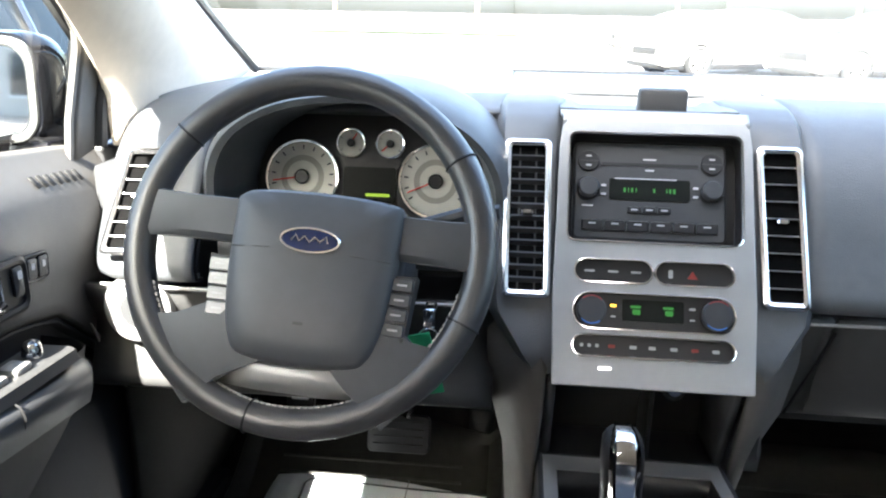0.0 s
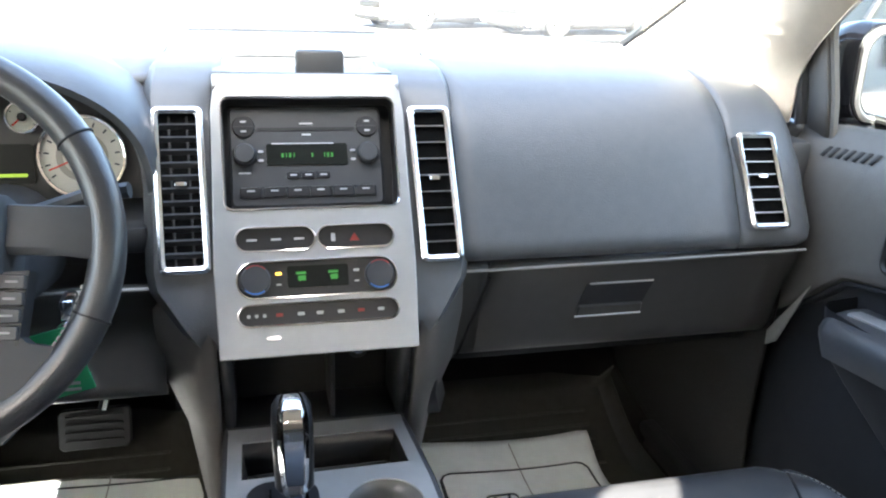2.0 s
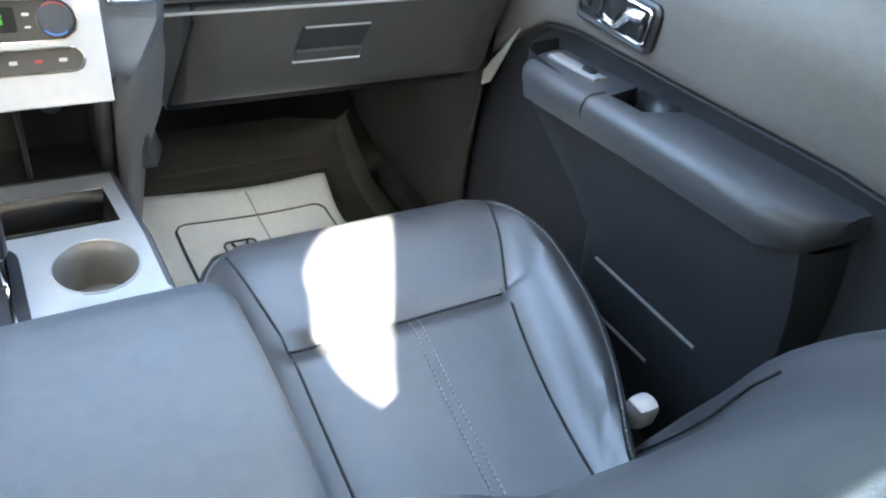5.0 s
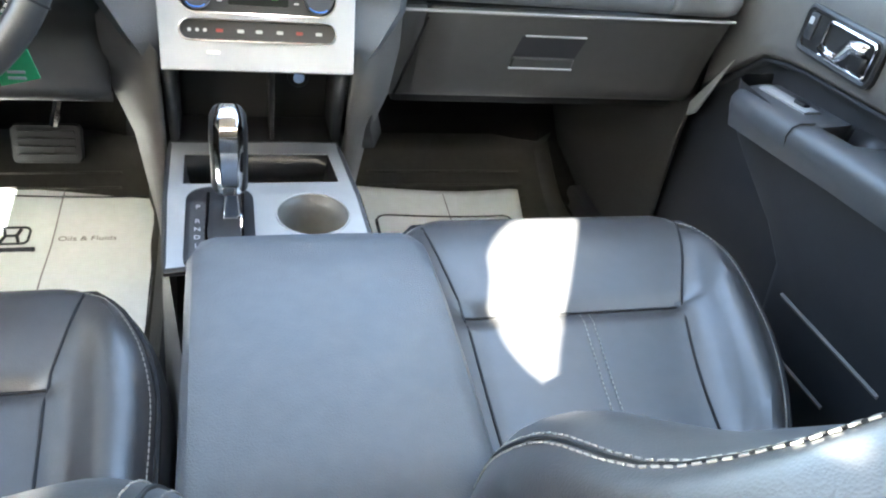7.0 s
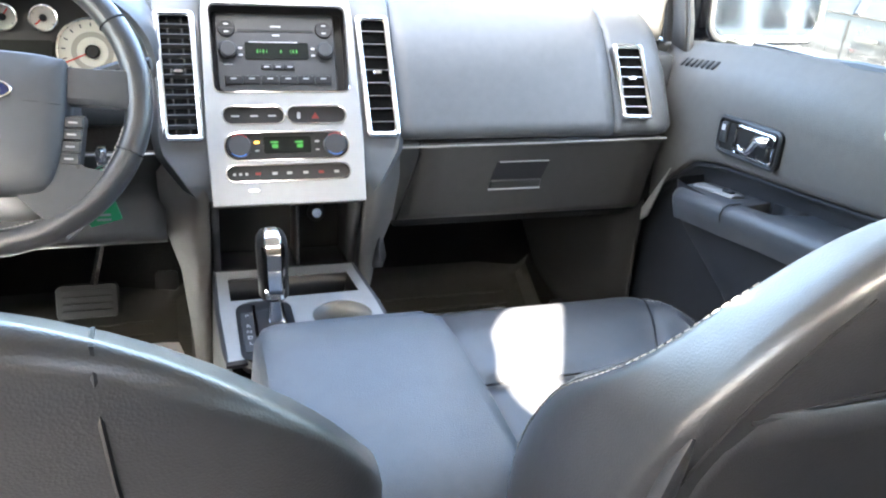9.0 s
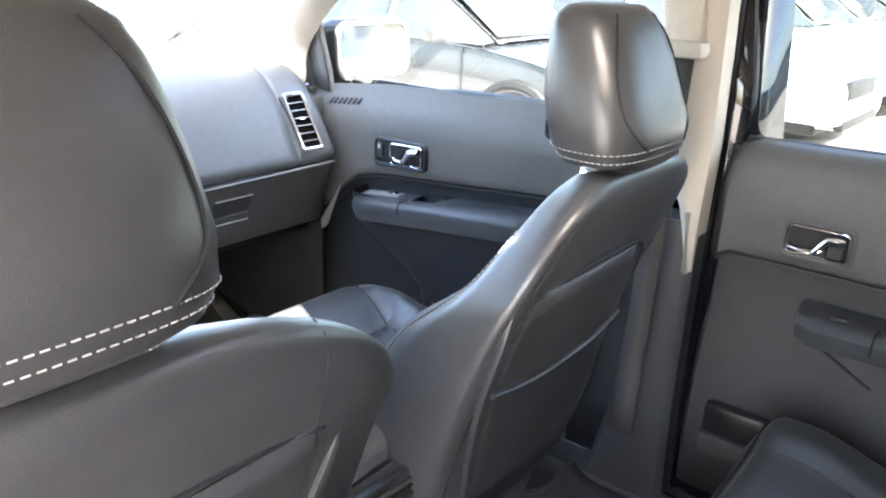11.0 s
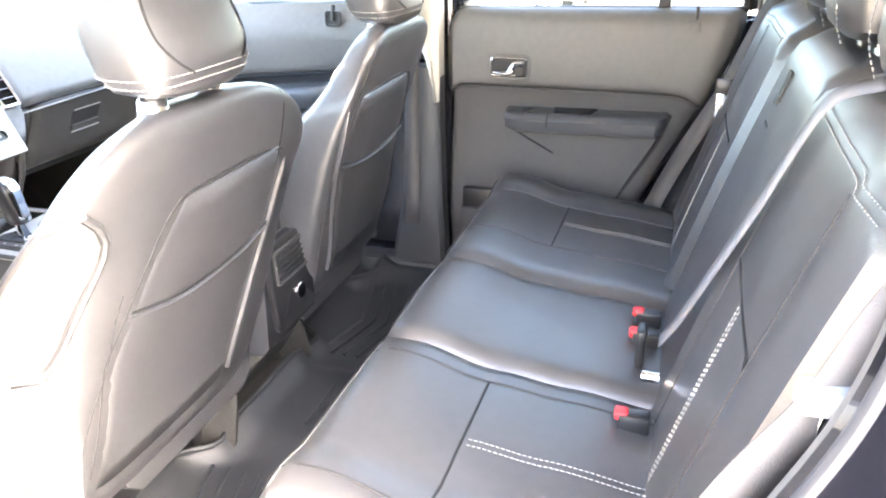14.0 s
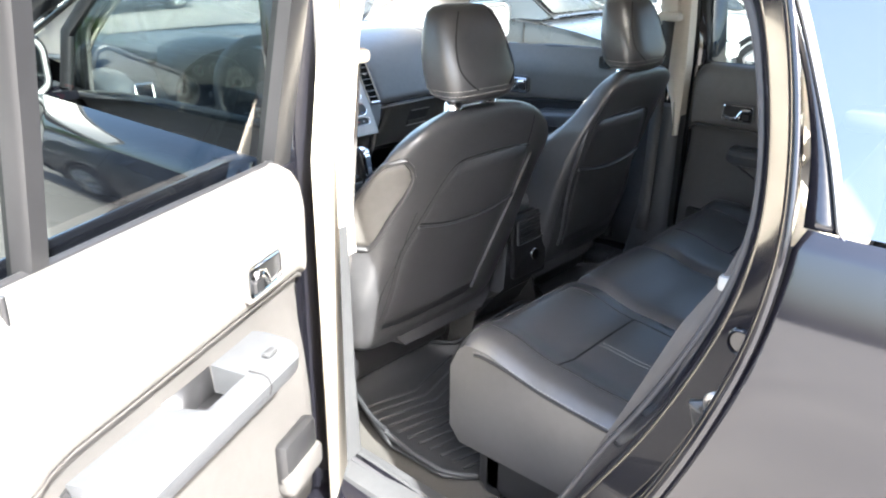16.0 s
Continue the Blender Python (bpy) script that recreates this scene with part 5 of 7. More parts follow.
W = Face(W.at(-0.004, 0.004), W.u * math.cos(sw_) + W.v * math.sin(sw_), W.v * math.cos(sw_) - W.u * math.sin(sw_))
rim = part("rim", b_tube([W.at(RR * math.cos(t), RR * math.sin(t), 0) for t in [k * math.pi / 36 for k in range(72)]], 0.0165, closed=True, n=14, flat=0.95), LEATHER, wheel, "black leather rim with pale stitching")
for t in (0.62, math.pi - 0.62, -1.75, -0.35):
    part("rim_seam", b_tube([W.at((RR + 0.0168 * math.cos(p)) * math.cos(t), (RR + 0.0168 * math.cos(p)) * math.sin(t), 0.0162 * math.sin(p)) for p in [k * math.pi / 8 for k in range(16)]], 0.0012, closed=True, n=5), SEAM, rim)
part("rim_stitching", b_stitch([W.at((RR - 0.0155) * math.cos(t), (RR - 0.0155) * math.sin(t), 0.006) for t in [3.5 + k * 2.6 / 50 for k in range(51)]], 0.006, 0.004, 0.0009), THREAD, rim, "pale rim stitching")
W = Face(W.at(0.012, -0.026), W.u, W.v)
# hub: a shield-shaped pad
hubpoly = [(-0.083, 0.064), (-0.070, 0.072), (-0.03, 0.076), (0.03, 0.076), (0.070, 0.072), (0.083, 0.064), (0.083, 0.01), (0.080, -0.035), (0.073, -0.070), (0.064, -0.086), (0.045, -0.092), (0, -0.095), (-0.045, -0.092), (-0.064, -0.086), (-0.073, -0.070), (-0.080, -0.035), (-0.083, 0.01)]
hp = [(p.x, p.y) for p in arc([(x, y, 0) for x, y in hubpoly + hubpoly[:1]], 3)][:-1]
hub = part("hub_pad", b_loft([[W.at(x * k, y * k + 0.004 * c * 10, c) for x, y in hp] for k, c in ((0.96, -0.05), (1.0, -0.01), (1.0, 0.014), (0.985, 0.022), (0.93, 0.029), (0.75, 0.034), (0.4, 0.0365), (0.12, 0.037))]), HUBPAD, wheel, "dark grey airbag pad")
part("hub_line", b_tube([W.at(-0.080, 0.014, 0.0302), W.at(-0.060, 0.015, 0.0336), W.at(-0.040, 0.016, 0.0362)], 0.0007, n=4), LOWER, hub)
part("hub_line", b_tube([W.at(0.080, 0.014, 0.0302), W.at(0.060, 0.015, 0.0336), W.at(0.040, 0.016, 0.0362)], 0.0007, n=4), LOWER, hub)
for b, w in ((-0.037, 0.022), (-0.046, 0.022), (-0.053, 0.010)):
    part("hub_mark", W.plate(rrect(w, 0.003, 0.001), 0, b, 0.03, 0.0355), PLASTIC, hub)
oval = lambda w, h: [(w * math.cos(t), h * math.sin(t)) for t in [k * math.pi / 20 for k in range(40)]]
emb = part("emblem", W.plate(oval(0.0285, 0.0115), 0, 0.026, 0.03, 0.0395, 0.002), EMBLEM, wheel, "blue oval emblem with chrome rim")
part("emblem_rim", b_tube([W.at(x, 0.026 + y, 0.039) for x, y in oval(0.0285, 0.0115)], 0.0016, closed=True, n=6), CHROME, emb)
part("emblem_script", b_tube([W.at(x, 0.026 + y, 0.0405) for x, y in ((-0.018, -0.002), (-0.014, 0.004), (-0.010, -0.002), (-0.005, 0.003), (0.0, -0.002), (0.005, 0.003), (0.010, -0.001), (0.016, 0.004), (0.018, -0.002))], 0.001, n=5), CHROME, emb)
# spokes
for sx in (-1, 1):
    part("spoke", b_loft([[W.at(sx * a - 0.010, b + 0.016, c) for b, c in ((0.048, 0.012), (0.046, 0.018), (0.010, 0.018), (0.004, 0.012), (0.006, -0.012), (0.046, -0.012))] for a in (0.070, 0.10, 0.135)] + [[W.at(sx * 0.172 - 0.012, 0.042 + (b - 0.026) * 1.15, c * 0.55) for b, c in ((0.048, 0.012), (0.046, 0.018), (0.010, 0.018), (0.004, 0.012), (0.006, -0.012), (0.046, -0.012))]]), HUBPAD, wheel, "dark grey upper spoke")
    lo = lambda a: -0.012 + sx * (a + 0.012)
    part("spoke", b_loft([[W.at(sx * a, b, c) for a, b, c in ((0.026, -0.086, 0.020), (0.050, -0.066, 0.026), (0.080, -0.034, 0.018), (0.080, -0.034, -0.012), (0.026, -0.086, -0.012))],
                          [W.at(lo(a), b, c) for a, b, c in ((0.052, -0.112, 0.016), (0.074, -0.088, 0.021), (0.104, -0.056, 0.014), (0.104, -0.056, -0.010), (0.052, -0.112, -0.010))],
                          [W.at(lo(a), b, c) for a, b, c in ((0.074, -0.128, 0.009), (0.102, -0.098, 0.013), (0.132, -0.060, 0.008), (0.132, -0.060, -0.008), (0.074, -0.128, -0.008))],
                          [W.at(lo(a), b, c) for a, b, c in ((0.086, -0.142, 0.004), (0.122, -0.104, 0.006), (0.156, -0.062, 0.004), (0.156, -0.062, -0.006), (0.086, -0.142, -0.006))]]), HUBPAD, wheel, "slate lower spoke")
    pod = part("button_pod", b_loft([[W.at(sx * a, b, c) for a, b in ((0.078, 0.004), (0.103, 0.006), (0.098, -0.058), (0.072, -0.062))] for c in (-0.01, 0.016)]), PLASTIC, wheel, "black button pod")
    for k in range(4):
        b = -0.004 - k * 0.0145
        part("button", W.plate(rrect(0.022, 0.0125, 0.002), sx * (0.0905 - 0.0012 * k), b, 0.014, 0.020, 0.0015), SILVER if sx < 0 else ARM, pod, "small wheel button")
        part("mark", W.plate(rrect(0.010, 0.002, 0.0006), sx * (0.0905 - 0.0012 * k), b, 0.020, 0.0204), LABEL, pod)
part("lower_garnish", b_loft([[W.at(a, b, c) for a, b, c in ((-0.062, -0.090, 0.010), (-0.03, -0.093, 0.012), (0.01, -0.093, 0.012), (0.042, -0.090, 0.010))], [W.at(a, b, c) for a, b, c in ((-0.082, -0.104, -0.002), (-0.04, -0.106, 0.002), (0.02, -0.106, 0.002), (0.058, -0.104, -0.002))], [W.at(a, b, c) for a, b, c in ((-0.094, -0.114, -0.008), (-0.045, -0.117, -0.006), (0.025, -0.117, -0.006), (0.070, -0.114, -0.008))]], ring=False), SILVER, wheel, "satin silver lower spoke trim", solid=-0.006)
part("column_shroud", b_loft([[(WC.x + x * k, y, WC.z - 0.04 - (y - 0.9) * 0.15 + z * k) for x, z in rrect(0.15, 0.13, 0.05, 5)] for y, k in ((0.925, 0.9), (1.0, 1.0), (1.12, 1.05))]), PLASTIC, wheel, "black column shroud")
for sx in (-1, 1):
    part("stalk", b_tube([(WC.x + sx * 0.08, 0.955, WC.z + 0.005), (WC.x + sx * 0.15, 0.945, WC.z + 0.03), (WC.x + sx * 0.185, 0.94, WC.z + 0.035)], 0.008, n=8), PLASTIC, wheel, "black column stalk")
# ignition key with its green tag
keys = thing("car_key", "key in the ignition with a hanging green tag", "key", (-0.255, 0.99, 1.02))
part("key_head", b_box(-0.262, -0.248, 0.955, 0.985, 1.030, 1.055, 0.004), CHROME, keys, "chrome key head")
part("key_ring", b_tube([(-0.255 + 0.011 * math.cos(t), 0.955, 1.022 + 0.011 * math.sin(t)) for t in [k * math.pi / 8 for k in range(16)]], 0.0012, closed=True, n=5), CHROME, keys)
part("tag", b_box(-0.284, -0.242, 0.950, 0.953, 0.952, 1.026, 0.001, m=Matrix.Translation((-0.263, 0.95, 0.98)) @ Matrix.Rotation(radians(-14), 4, "Y") @ Matrix.Translation((0.263, -0.95, -0.98))), GREEN, keys, "green plastic tag")
for z in (0.957, 0.964):
    part("tag_mark", b_box(-0.268, -0.250, 0.9485, 0.9498, z, z + 0.003), LABEL, keys)

# ---- pedals ----
pedals = thing("pedal_set", "black rubber pedals in the driver footwell", "pedals", (-0.3, 1.55, 0.5))
br = Face((-0.375, 1.50, 0.565), (1, 0, 0), (0, 0.35, 1))
pb = part("brake_pedal", br.plate(rrect(0.125, 0.075, 0.012), 0, 0, -0.012, 0.004, 0.003), RUBBER, pedals, "wide brake pedal")
for k in range(4):
    part("rib", br.plate(rrect(0.10, 0.006, 0.002), 0, -0.022 + 0.015 * k, 0.004, 0.008), RUBBER, pb)
part("pedal_arm", b_tube(arc([(-0.36, 1.51, 0.60), (-0.335, 1.53, 0.70), (-0.32, 1.58, 0.82)], 5), 0.010, n=8), CHROME, pedals, "bare metal pedal arm")
ac = Face((-0.215, 1.55, 0.535), (1, 0, 0), (0, 0.4, 1))
part("throttle_pedal", ac.plate(rrect(0.05, 0.12, 0.01), 0, 0, -0.01, 0.004, 0.003), RUBBER, pedals, "narrow throttle pedal")
fr_ = Face((-0.60, 1.60, 0.585), (1, 0, 0), (0, 0.4, 1))
part("park_pedal", fr_.plate(rrect(0.06, 0.055, 0.008), 0, 0, -0.01, 0.006, 0.003), BLACK, pedals, "small parking brake pedal")
for k in range(2):
    part("park_mark", fr_.plate(rrect(0.036, 0.008, 0.002), 0, -0.008 + 0.016 * k, 0.006, 0.008), LABEL, pedals)

# ---- centre console ----
con = thing("centre_console", "centre console with silver shifter plate and padded armrest", "console", (0, 0.8, 0.46))
K = Face((0, 0.96, 0.806), (1, 0, 0), (0, 1, 0.02))
body = []
for y, w, zt, cx in ((1.15, 0.118, 0.80, 0), (1.10, 0.121, 0.80, 0), (0.95, 0.122, 0.798, 0), (0.80, 0.122, 0.795, 0.006), (0.6, 0.118, 0.79, 0.03), (0.42, 0.108, 0.80, 0.055), (0.355, 0.098, 0.835, 0.07), (0.337, 0.092, 0.825, 0.075)):
    dip = 0.095 if y > 0.5 else 0.004
    lowz, midz = lin(y, (0.34, 0.62), (0.42, 0.50), (0.5, 0.47)), lin(y, (0.34, 0.70), (0.42, 0.66))
    body.append([(cx + a, y, z) for a, z in ((-w - 0.012, lowz), (-w - 0.006, midz), (-w, zt - 0.02), (-w + 0.008, zt), (-w + 0.011, zt - dip), (w - 0.011, zt - dip), (w - 0.008, zt), (w, zt - 0.02), (w + 0.006, midz), (w + 0.012, lowz))])
part("console_body", b_loft(body[:5]), LOWER, con, "dark plastic console sides")
part("console_rear", b_loft([[(x, 0.598, z) for x, y, z in body[4]]] + body[5:]), BIN, con, "black console rear end")
plate_outer = [(-0.117, 0.118), (0.112, 0.118), (0.125, -0.02), (0.129, -0.13), (-0.112, -0.16), (-0.117, -0.02)]
dense = lambda poly, n=6: [(lerp(a[0], b[0], k / n), lerp(a[1], b[1], k / n)) for a, b in zip(poly, poly[1:] + poly[:1]) for k in range(n)]
plate_outer = dense(plate_outer)
tray_hole = dense([(-0.098, 0.086), (0.096, 0.086), (0.103, 0.014), (-0.098, 0.012)])
gate_hole = at(rrect(0.082, 0.17, 0.028, 5), -0.052, -0.085)
cup1 = [(0.062 + 0.046 * math.cos(t), -0.060 + 0.046 * math.sin(t)) for t in [k * math.pi / 14 for k in range(28)]]
plate = part("console_plate", holed_plate(K, plate_outer, [tray_hole, gate_hole, cup1], -0.012, 0.0), SILVER, con, "satin silver shifter plate", smooth=False, bevel=0.0015)
part("plate_edge", b_tube([K.at(a, b, -0.004) for a, b in plate_outer], 0.005, closed=True, n=6), PLASTIC, con)
tray = part("coin_tray", b_loft([[K.at(a * k, 0.055 + (b - 0.055) * k, c) for a, b in tray_hole] for k, c in ((1.0, -0.002), (0.98, -0.03), (0.95, -0.05))], cap=False), BLACK, con, "dark ribbed tray", solid=0.002)
part("tray_floor", K.plate([(a * 0.97, 0.055 + (b - 0.055) * 0.97) for a, b in tray_hole], 0, 0, -0.055, -0.050), BLACK, tray)
for k in range(7):
    part("tray_rib", b_tube([K.at(-0.085, 0.022 + 0.011 * k, -0.047), K.at(0.085, 0.022 + 0.011 * k, -0.047)], 0.003, n=6), PLASTIC, tray)
cupm = material("cup_liner", (0.13, 0.13, 0.125), 0.4, 0.2, bump=0)
cup = part("cup_holder", b_loft([[K.at(0.062 + (a - 0.062) * k, -0.060 + (b + 0.060) * k, c) for a, b in cup1] for k, c in ((1.0, 0.0), (0.96, -0.03), (0.90, -0.065), (0.2, -0.068))], cap=False), cupm, con, "grey round cup holder", solid=0.002)
part("cup_rim", b_tube([K.at(a, b, 0.0005) for a, b in cup1], 0.0014, closed=True, n=6), SILVER, cup)
part("cup_holder", b_loft([[K.at(0.068 + (a - 0.062) * k * 0.9, -0.150 + (b + 0.060) * k * 0.9, c) for a, b in cup1] for k, c in ((1.0, -0.006), (0.96, -0.03), (0.90, -0.065), (0.2, -0.068))], cap=False), cupm, con, solid=0.002)
gate = part("shift_gate", b_loft([[K.at(a, b, c) for a, b in gate_hole] for c in (-0.02, 0.003)]), BLACK, con, "glossy black shift gate")
part("gate_scale", K.plate(rrect(0.018, 0.11, 0.003), -0.078, -0.092, 0.003, 0.005), PLASTIC, gate)
part("gate_slot", K.plate(rrect(0.034, 0.13, 0.01), -0.046, -0.10, 0.003, 0.0045), RUBBER, gate)
for sx in (-0.066, -0.024):
    part("gate_rail", b_tube([K.at(sx, -0.02, 0.006), K.at(sx - 0.002, -0.10, 0.006), K.at(sx, -0.16, 0.006)], 0.0022, n=6), CHROME, gate)
for k, ch in enumerate("PRNDL"):
    words("gate_letter", ch, K, -0.078, -0.048 - [0, 0.030, 0.046, 0.062, 0.078][k], 0.011, LABEL, gate, 0.0055)
part("stem", b_loft([[K.at(-0.038 + x * k, -0.062 + y * k + dy, c) for x, y in rrect(0.016, 0.016, 0.003)] for k, c, dy in ((1.5, 0.0, 0), (1.2, 0.015, 0.002), (1.0, 0.03, 0.006), (1.0, 0.055, 0.012))]), CHROME, gate, "chrome shifter stem")
knob = []
for c, w, d, dy in ((0.040, 0.036, 0.036, 0.004), (0.046, 0.042, 0.044, 0.005), (0.075, 0.043, 0.046, 0.013), (0.105, 0.045, 0.050, 0.022), (0.122, 0.043, 0.048, 0.027), (0.131, 0.034, 0.038, 0.030), (0.134, 0.018, 0.02, 0.031)):
    knob.append([K.at(-0.039 + x, -0.062 + dy + y, c) for x, y in rrect(w, d, 0.016, 5)])
kn = part("shift_knob", b_loft(knob), BLACK, con, "black shift knob with chrome face")
kc = []
for c, w, dy in ((0.046, 0.013, -0.0200), (0.060, 0.0145, -0.0165), (0.080, 0.0155, -0.0115), (0.105, 0.0165, -0.006), (0.120, 0.0165, 0.000), (0.130, 0.0155, 0.008), (0.1355, 0.013, 0.020), (0.1365, 0.010, 0.032), (0.134, 0.007, 0.044)):
    kc.append([K.at(-0.039 - w, -0.062 + dy + 0.004, c), K.at(-0.039 - w * 0.6, -0.062 + dy - 0.003, c + 0.002), K.at(-0.039 + w * 0.6, -0.062 + dy - 0.003, c + 0.002), K.at(-0.039 + w, -0.062 + dy + 0.004, c)])
part("knob_chrome", b_loft(kc, ring=False), CHROME, kn, "chrome knob face", solid=-0.003)
# padded lid
lid = []
for y, k, zt in ((0.768, 0.6, 0.850), (0.764, 0.82, 0.867), (0.75, 0.95, 0.883), (0.72, 1.0, 0.893), (0.65, 1.0, 0.898), (0.55, 1.0, 0.894), (0.46, 1.0, 0.886), (0.40, 0.98, 0.88), (0.375, 0.94, 0.866), (0.367, 0.85, 0.85)):
    cx, w = 0.041, 0.124 * k
    lid.append([(cx - w, y, 0.80), (cx - w - 0.004, y, 0.825), (cx - w + 0.001, y, zt - 0.018), (cx - w + 0.008, y, zt - 0.006), (cx - w + 0.022, y, zt - 0.001), (cx - 0.03, y, zt), (cx + 0.03, y, zt), (cx + w - 0.022, y, zt - 0.001), (cx + w - 0.008, y, zt - 0.006), (cx + w - 0.001, y, zt - 0.018), (cx + w + 0.004, y, 0.825), (cx + w, y, 0.80)])
part("armrest_lid", b_loft(lid), VINYL, con, "slate grey padded armrest lid")
part("lid_base", b_box(-0.070, 0.150, 0.37, 0.765, 0.76, 0.812, 0.012), PLASTIC, con)
# rear face of the console: small vents and socket
rf = Face((0.075, 0.336, 0.735), (1, 0, 0), (0, 0.06, 1))
rp = part("rear_panel", rf.plate(rrect(0.165, 0.19, 0.02), 0, 0, 0.0, 0.012, 0.004), BLACK, con, "dark console rear panel")
part("rear_vent_frame", rf.bezel(rrect(0.13, 0.075, 0.01), rrect(0.118, 0.063, 0.008), 0, 0.045, 0.01, 0.018, 0.002), LOWER, rp)
for k in range(5):
    part("rear_vent_slat", b_tube([rf.at(-0.058, 0.02 + 0.0125 * k, 0.014), rf.at(0.058, 0.02 + 0.0125 * k, 0.014)], 0.0025, n=5), BLACK, rp)
part("rear_socket", rf.disc(0.022, -0.038, 0.018, 0.01, 0.016, 24, 0.002), CHROME, rp, "round rear power socket")


# ---- seats ----
def ring_xy(z, w, yr, yf, n=10, sq=3.2, bol=0.0):
    """A rounded seat section at height z: half width w, from yr (back) to yf (front); bol: how far the sides stand forward."""
    out = []
    cy, hy = (yr + yf) / 2, (yf - yr) / 2
    for i in range(4 * n):
        a = 2 * math.pi * i / (4 * n)
        c, s = math.cos(a), math.sin(a)
        x = w * math.copysign(abs(c) ** (2 / sq), c)
        y = hy * math.copysign(abs(s) ** (2 / sq), s)
        if s > 0 and bol:
            y += bol * (math.exp(-((abs(x) / w - 0.80) / 0.22) ** 2) - 0.25) * s
        out.append((x, cy + y, z))
    return out


BACK = [  # z, half width, rear y, front y, bolster
    (0.62, 0.20, 0.355, 0.45, 0.0), (0.64, 0.228, 0.335, 0.48, 0.0), (0.70, 0.243, 0.312, 0.490, 0.02), (0.78, 0.256, 0.288, 0.455, 0.045), (0.86, 0.264, 0.266, 0.420, 0.055), (0.94, 0.268, 0.240, 0.395, 0.050),
    (1.02, 0.268, 0.212, 0.350, 0.036), (1.08, 0.264, 0.190, 0.304, 0.020), (1.11, 0.258, 0.180, 0.281, 0.010), (1.14, 0.246, 0.171, 0.263, 0.004), (1.165, 0.229, 0.165, 0.250, 0.0), (1.184, 0.205, 0.161, 0.242, 0.0), (1.202, 0.168, 0.162, 0.234, 0.0), (1.214, 0.118, 0.168, 0.228, 0.0), (1.220, 0.05, 0.186, 0.214, 0.0)]
SQ = 4.0


def back_row(z):
    out = []
    for k in range(1, 5):
        out.append(spl(z, *[(r[0], r[k]) for r in BACK]))
    return out


def back_top(x):
    """Height of the backrest's top at an offset x from its middle."""
    return lin(abs(x), *[(r[1], r[0] - 0.006) for r in BACK[:9:-1]])


def front_seat(cx, cy, outer, label, grow, sink, nose):
    XF[0] = Matrix.Translation((cx, cy, 0))
    o = outer
    s = thing("front_seat", label, "car seat", (0, 0.5, 0.46), group="front seats")
    # cushion
    far = lambda y: y if y < 0.55 else 0.55 + (y - 0.55) * 0.395 / (nose - 0.55)

    def wide(sx, y):
        """Half width on the side sx; the outer side narrows to the rear."""
        y = far(y)
        if sx * o > 0:
            return spl(y, (0.34, 0.100), (0.449, 0.128), (0.511, 0.164), (0.569, 0.200), (0.64, 0.234), (0.70, 0.251), (0.79, 0.262), (0.84, 0.256), (0.88, 0.240), (0.91, 0.215), (0.932, 0.178), (0.945, 0.130))
        return spl(y, (0.34, 0.266), (0.66, 0.266), (0.755, 0.254), (0.83, 0.230), (0.866, 0.212), (0.90, 0.184), (0.925, 0.145), (0.945, 0.085))

    def inner(sx, y):
        """Where the seam between panel and bolster runs."""
        y = far(y)
        if sx * o > 0:
            return spl(y, (0.34, 0.062), (0.473, 0.080), (0.60, 0.108), (0.737, 0.150), (0.82, 0.188), (0.90, 0.214))
        return spl(y, (0.34, 0.160), (0.53, 0.155), (0.646, 0.149), (0.742, 0.147), (0.82, 0.158), (0.90, 0.172))

    def top(x, y):
        sx = 1 if x >= 0 else -1
        w, i = wide(sx, y), inner(sx, y)
        y = far(y)
        t = (abs(x) - i) / max(w - i, 0.02)
        z = spl(y, (0.34, 0.765), (0.60, 0.757), (0.75, 0.768), (0.85, 0.786), (0.91, 0.788), (0.945, 0.782)) - sink
        z += 0.036 * key(t, (-0.1, 0.0), (0.12, 0.12), (0.6, 1.0), (0.95, 0.85)) * key(y, (0.36, 0.45 if sx * o > 0 else 1.0), (0.55, 1.0), (0.75, 0.9), (0.90, 0.2))
        if t < 0.05:
            z -= 0.009 * math.exp(-((y - 0.738) / 0.012) ** 2)
        z -= 0.024 * max(0.0, (abs(x) / w - 0.84) / 0.16) ** 2
        return z - 0.055 * max(0.0, (y - 0.897) / 0.048) ** 2
    secs = []
    rear_of = lambda q: q if q < 0.55 else 0.55 + (q - 0.55) * (nose - 0.55) / 0.395
    for y in [rear_of(q) for q in [0.34, 0.36] + [0.40 + 0.02 * k for k in range(16)] + [0.71, 0.724, 0.731, 0.738, 0.745, 0.752, 0.766] + [0.785 + 0.02 * k for k in range(6)] + [0.90, 0.912, 0.923, 0.932, 0.939, 0.945]]:
        wl, wr = wide(-1, y), wide(1, y)
        pts = [(-wl + 0.03, y, 0.60), (-wl, y, 0.63), (-wl - 0.003, y, 0.70), (-wl - 0.001, y, top(-wl, y) - 0.012)]
        pts += [(lerp(-wl, wr, i / 36) * 0.997, y, top(lerp(-wl, wr, i / 36), y)) for i in range(37)]
        pts += [(wr + 0.001, y, top(wr, y) - 0.012), (wr + 0.003, y, 0.70), (wr, y, 0.63), (wr - 0.03, y, 0.60)]
        secs.append(pts)
    cush = part("cushion", b_loft(secs), LEATHER, s, "black leather seat cushion")
    T = lambda x, y, h=0.0015: (x, y, top(x, y) + h)
    for sx in (-1, 1):
        part("seam", b_tube([T(sx * inner(sx, y), y, 0.0006) for y in [rear_of(0.40 + 0.0255 * k) for k in range(21)]], 0.0018, n=5), SEAM, cush)
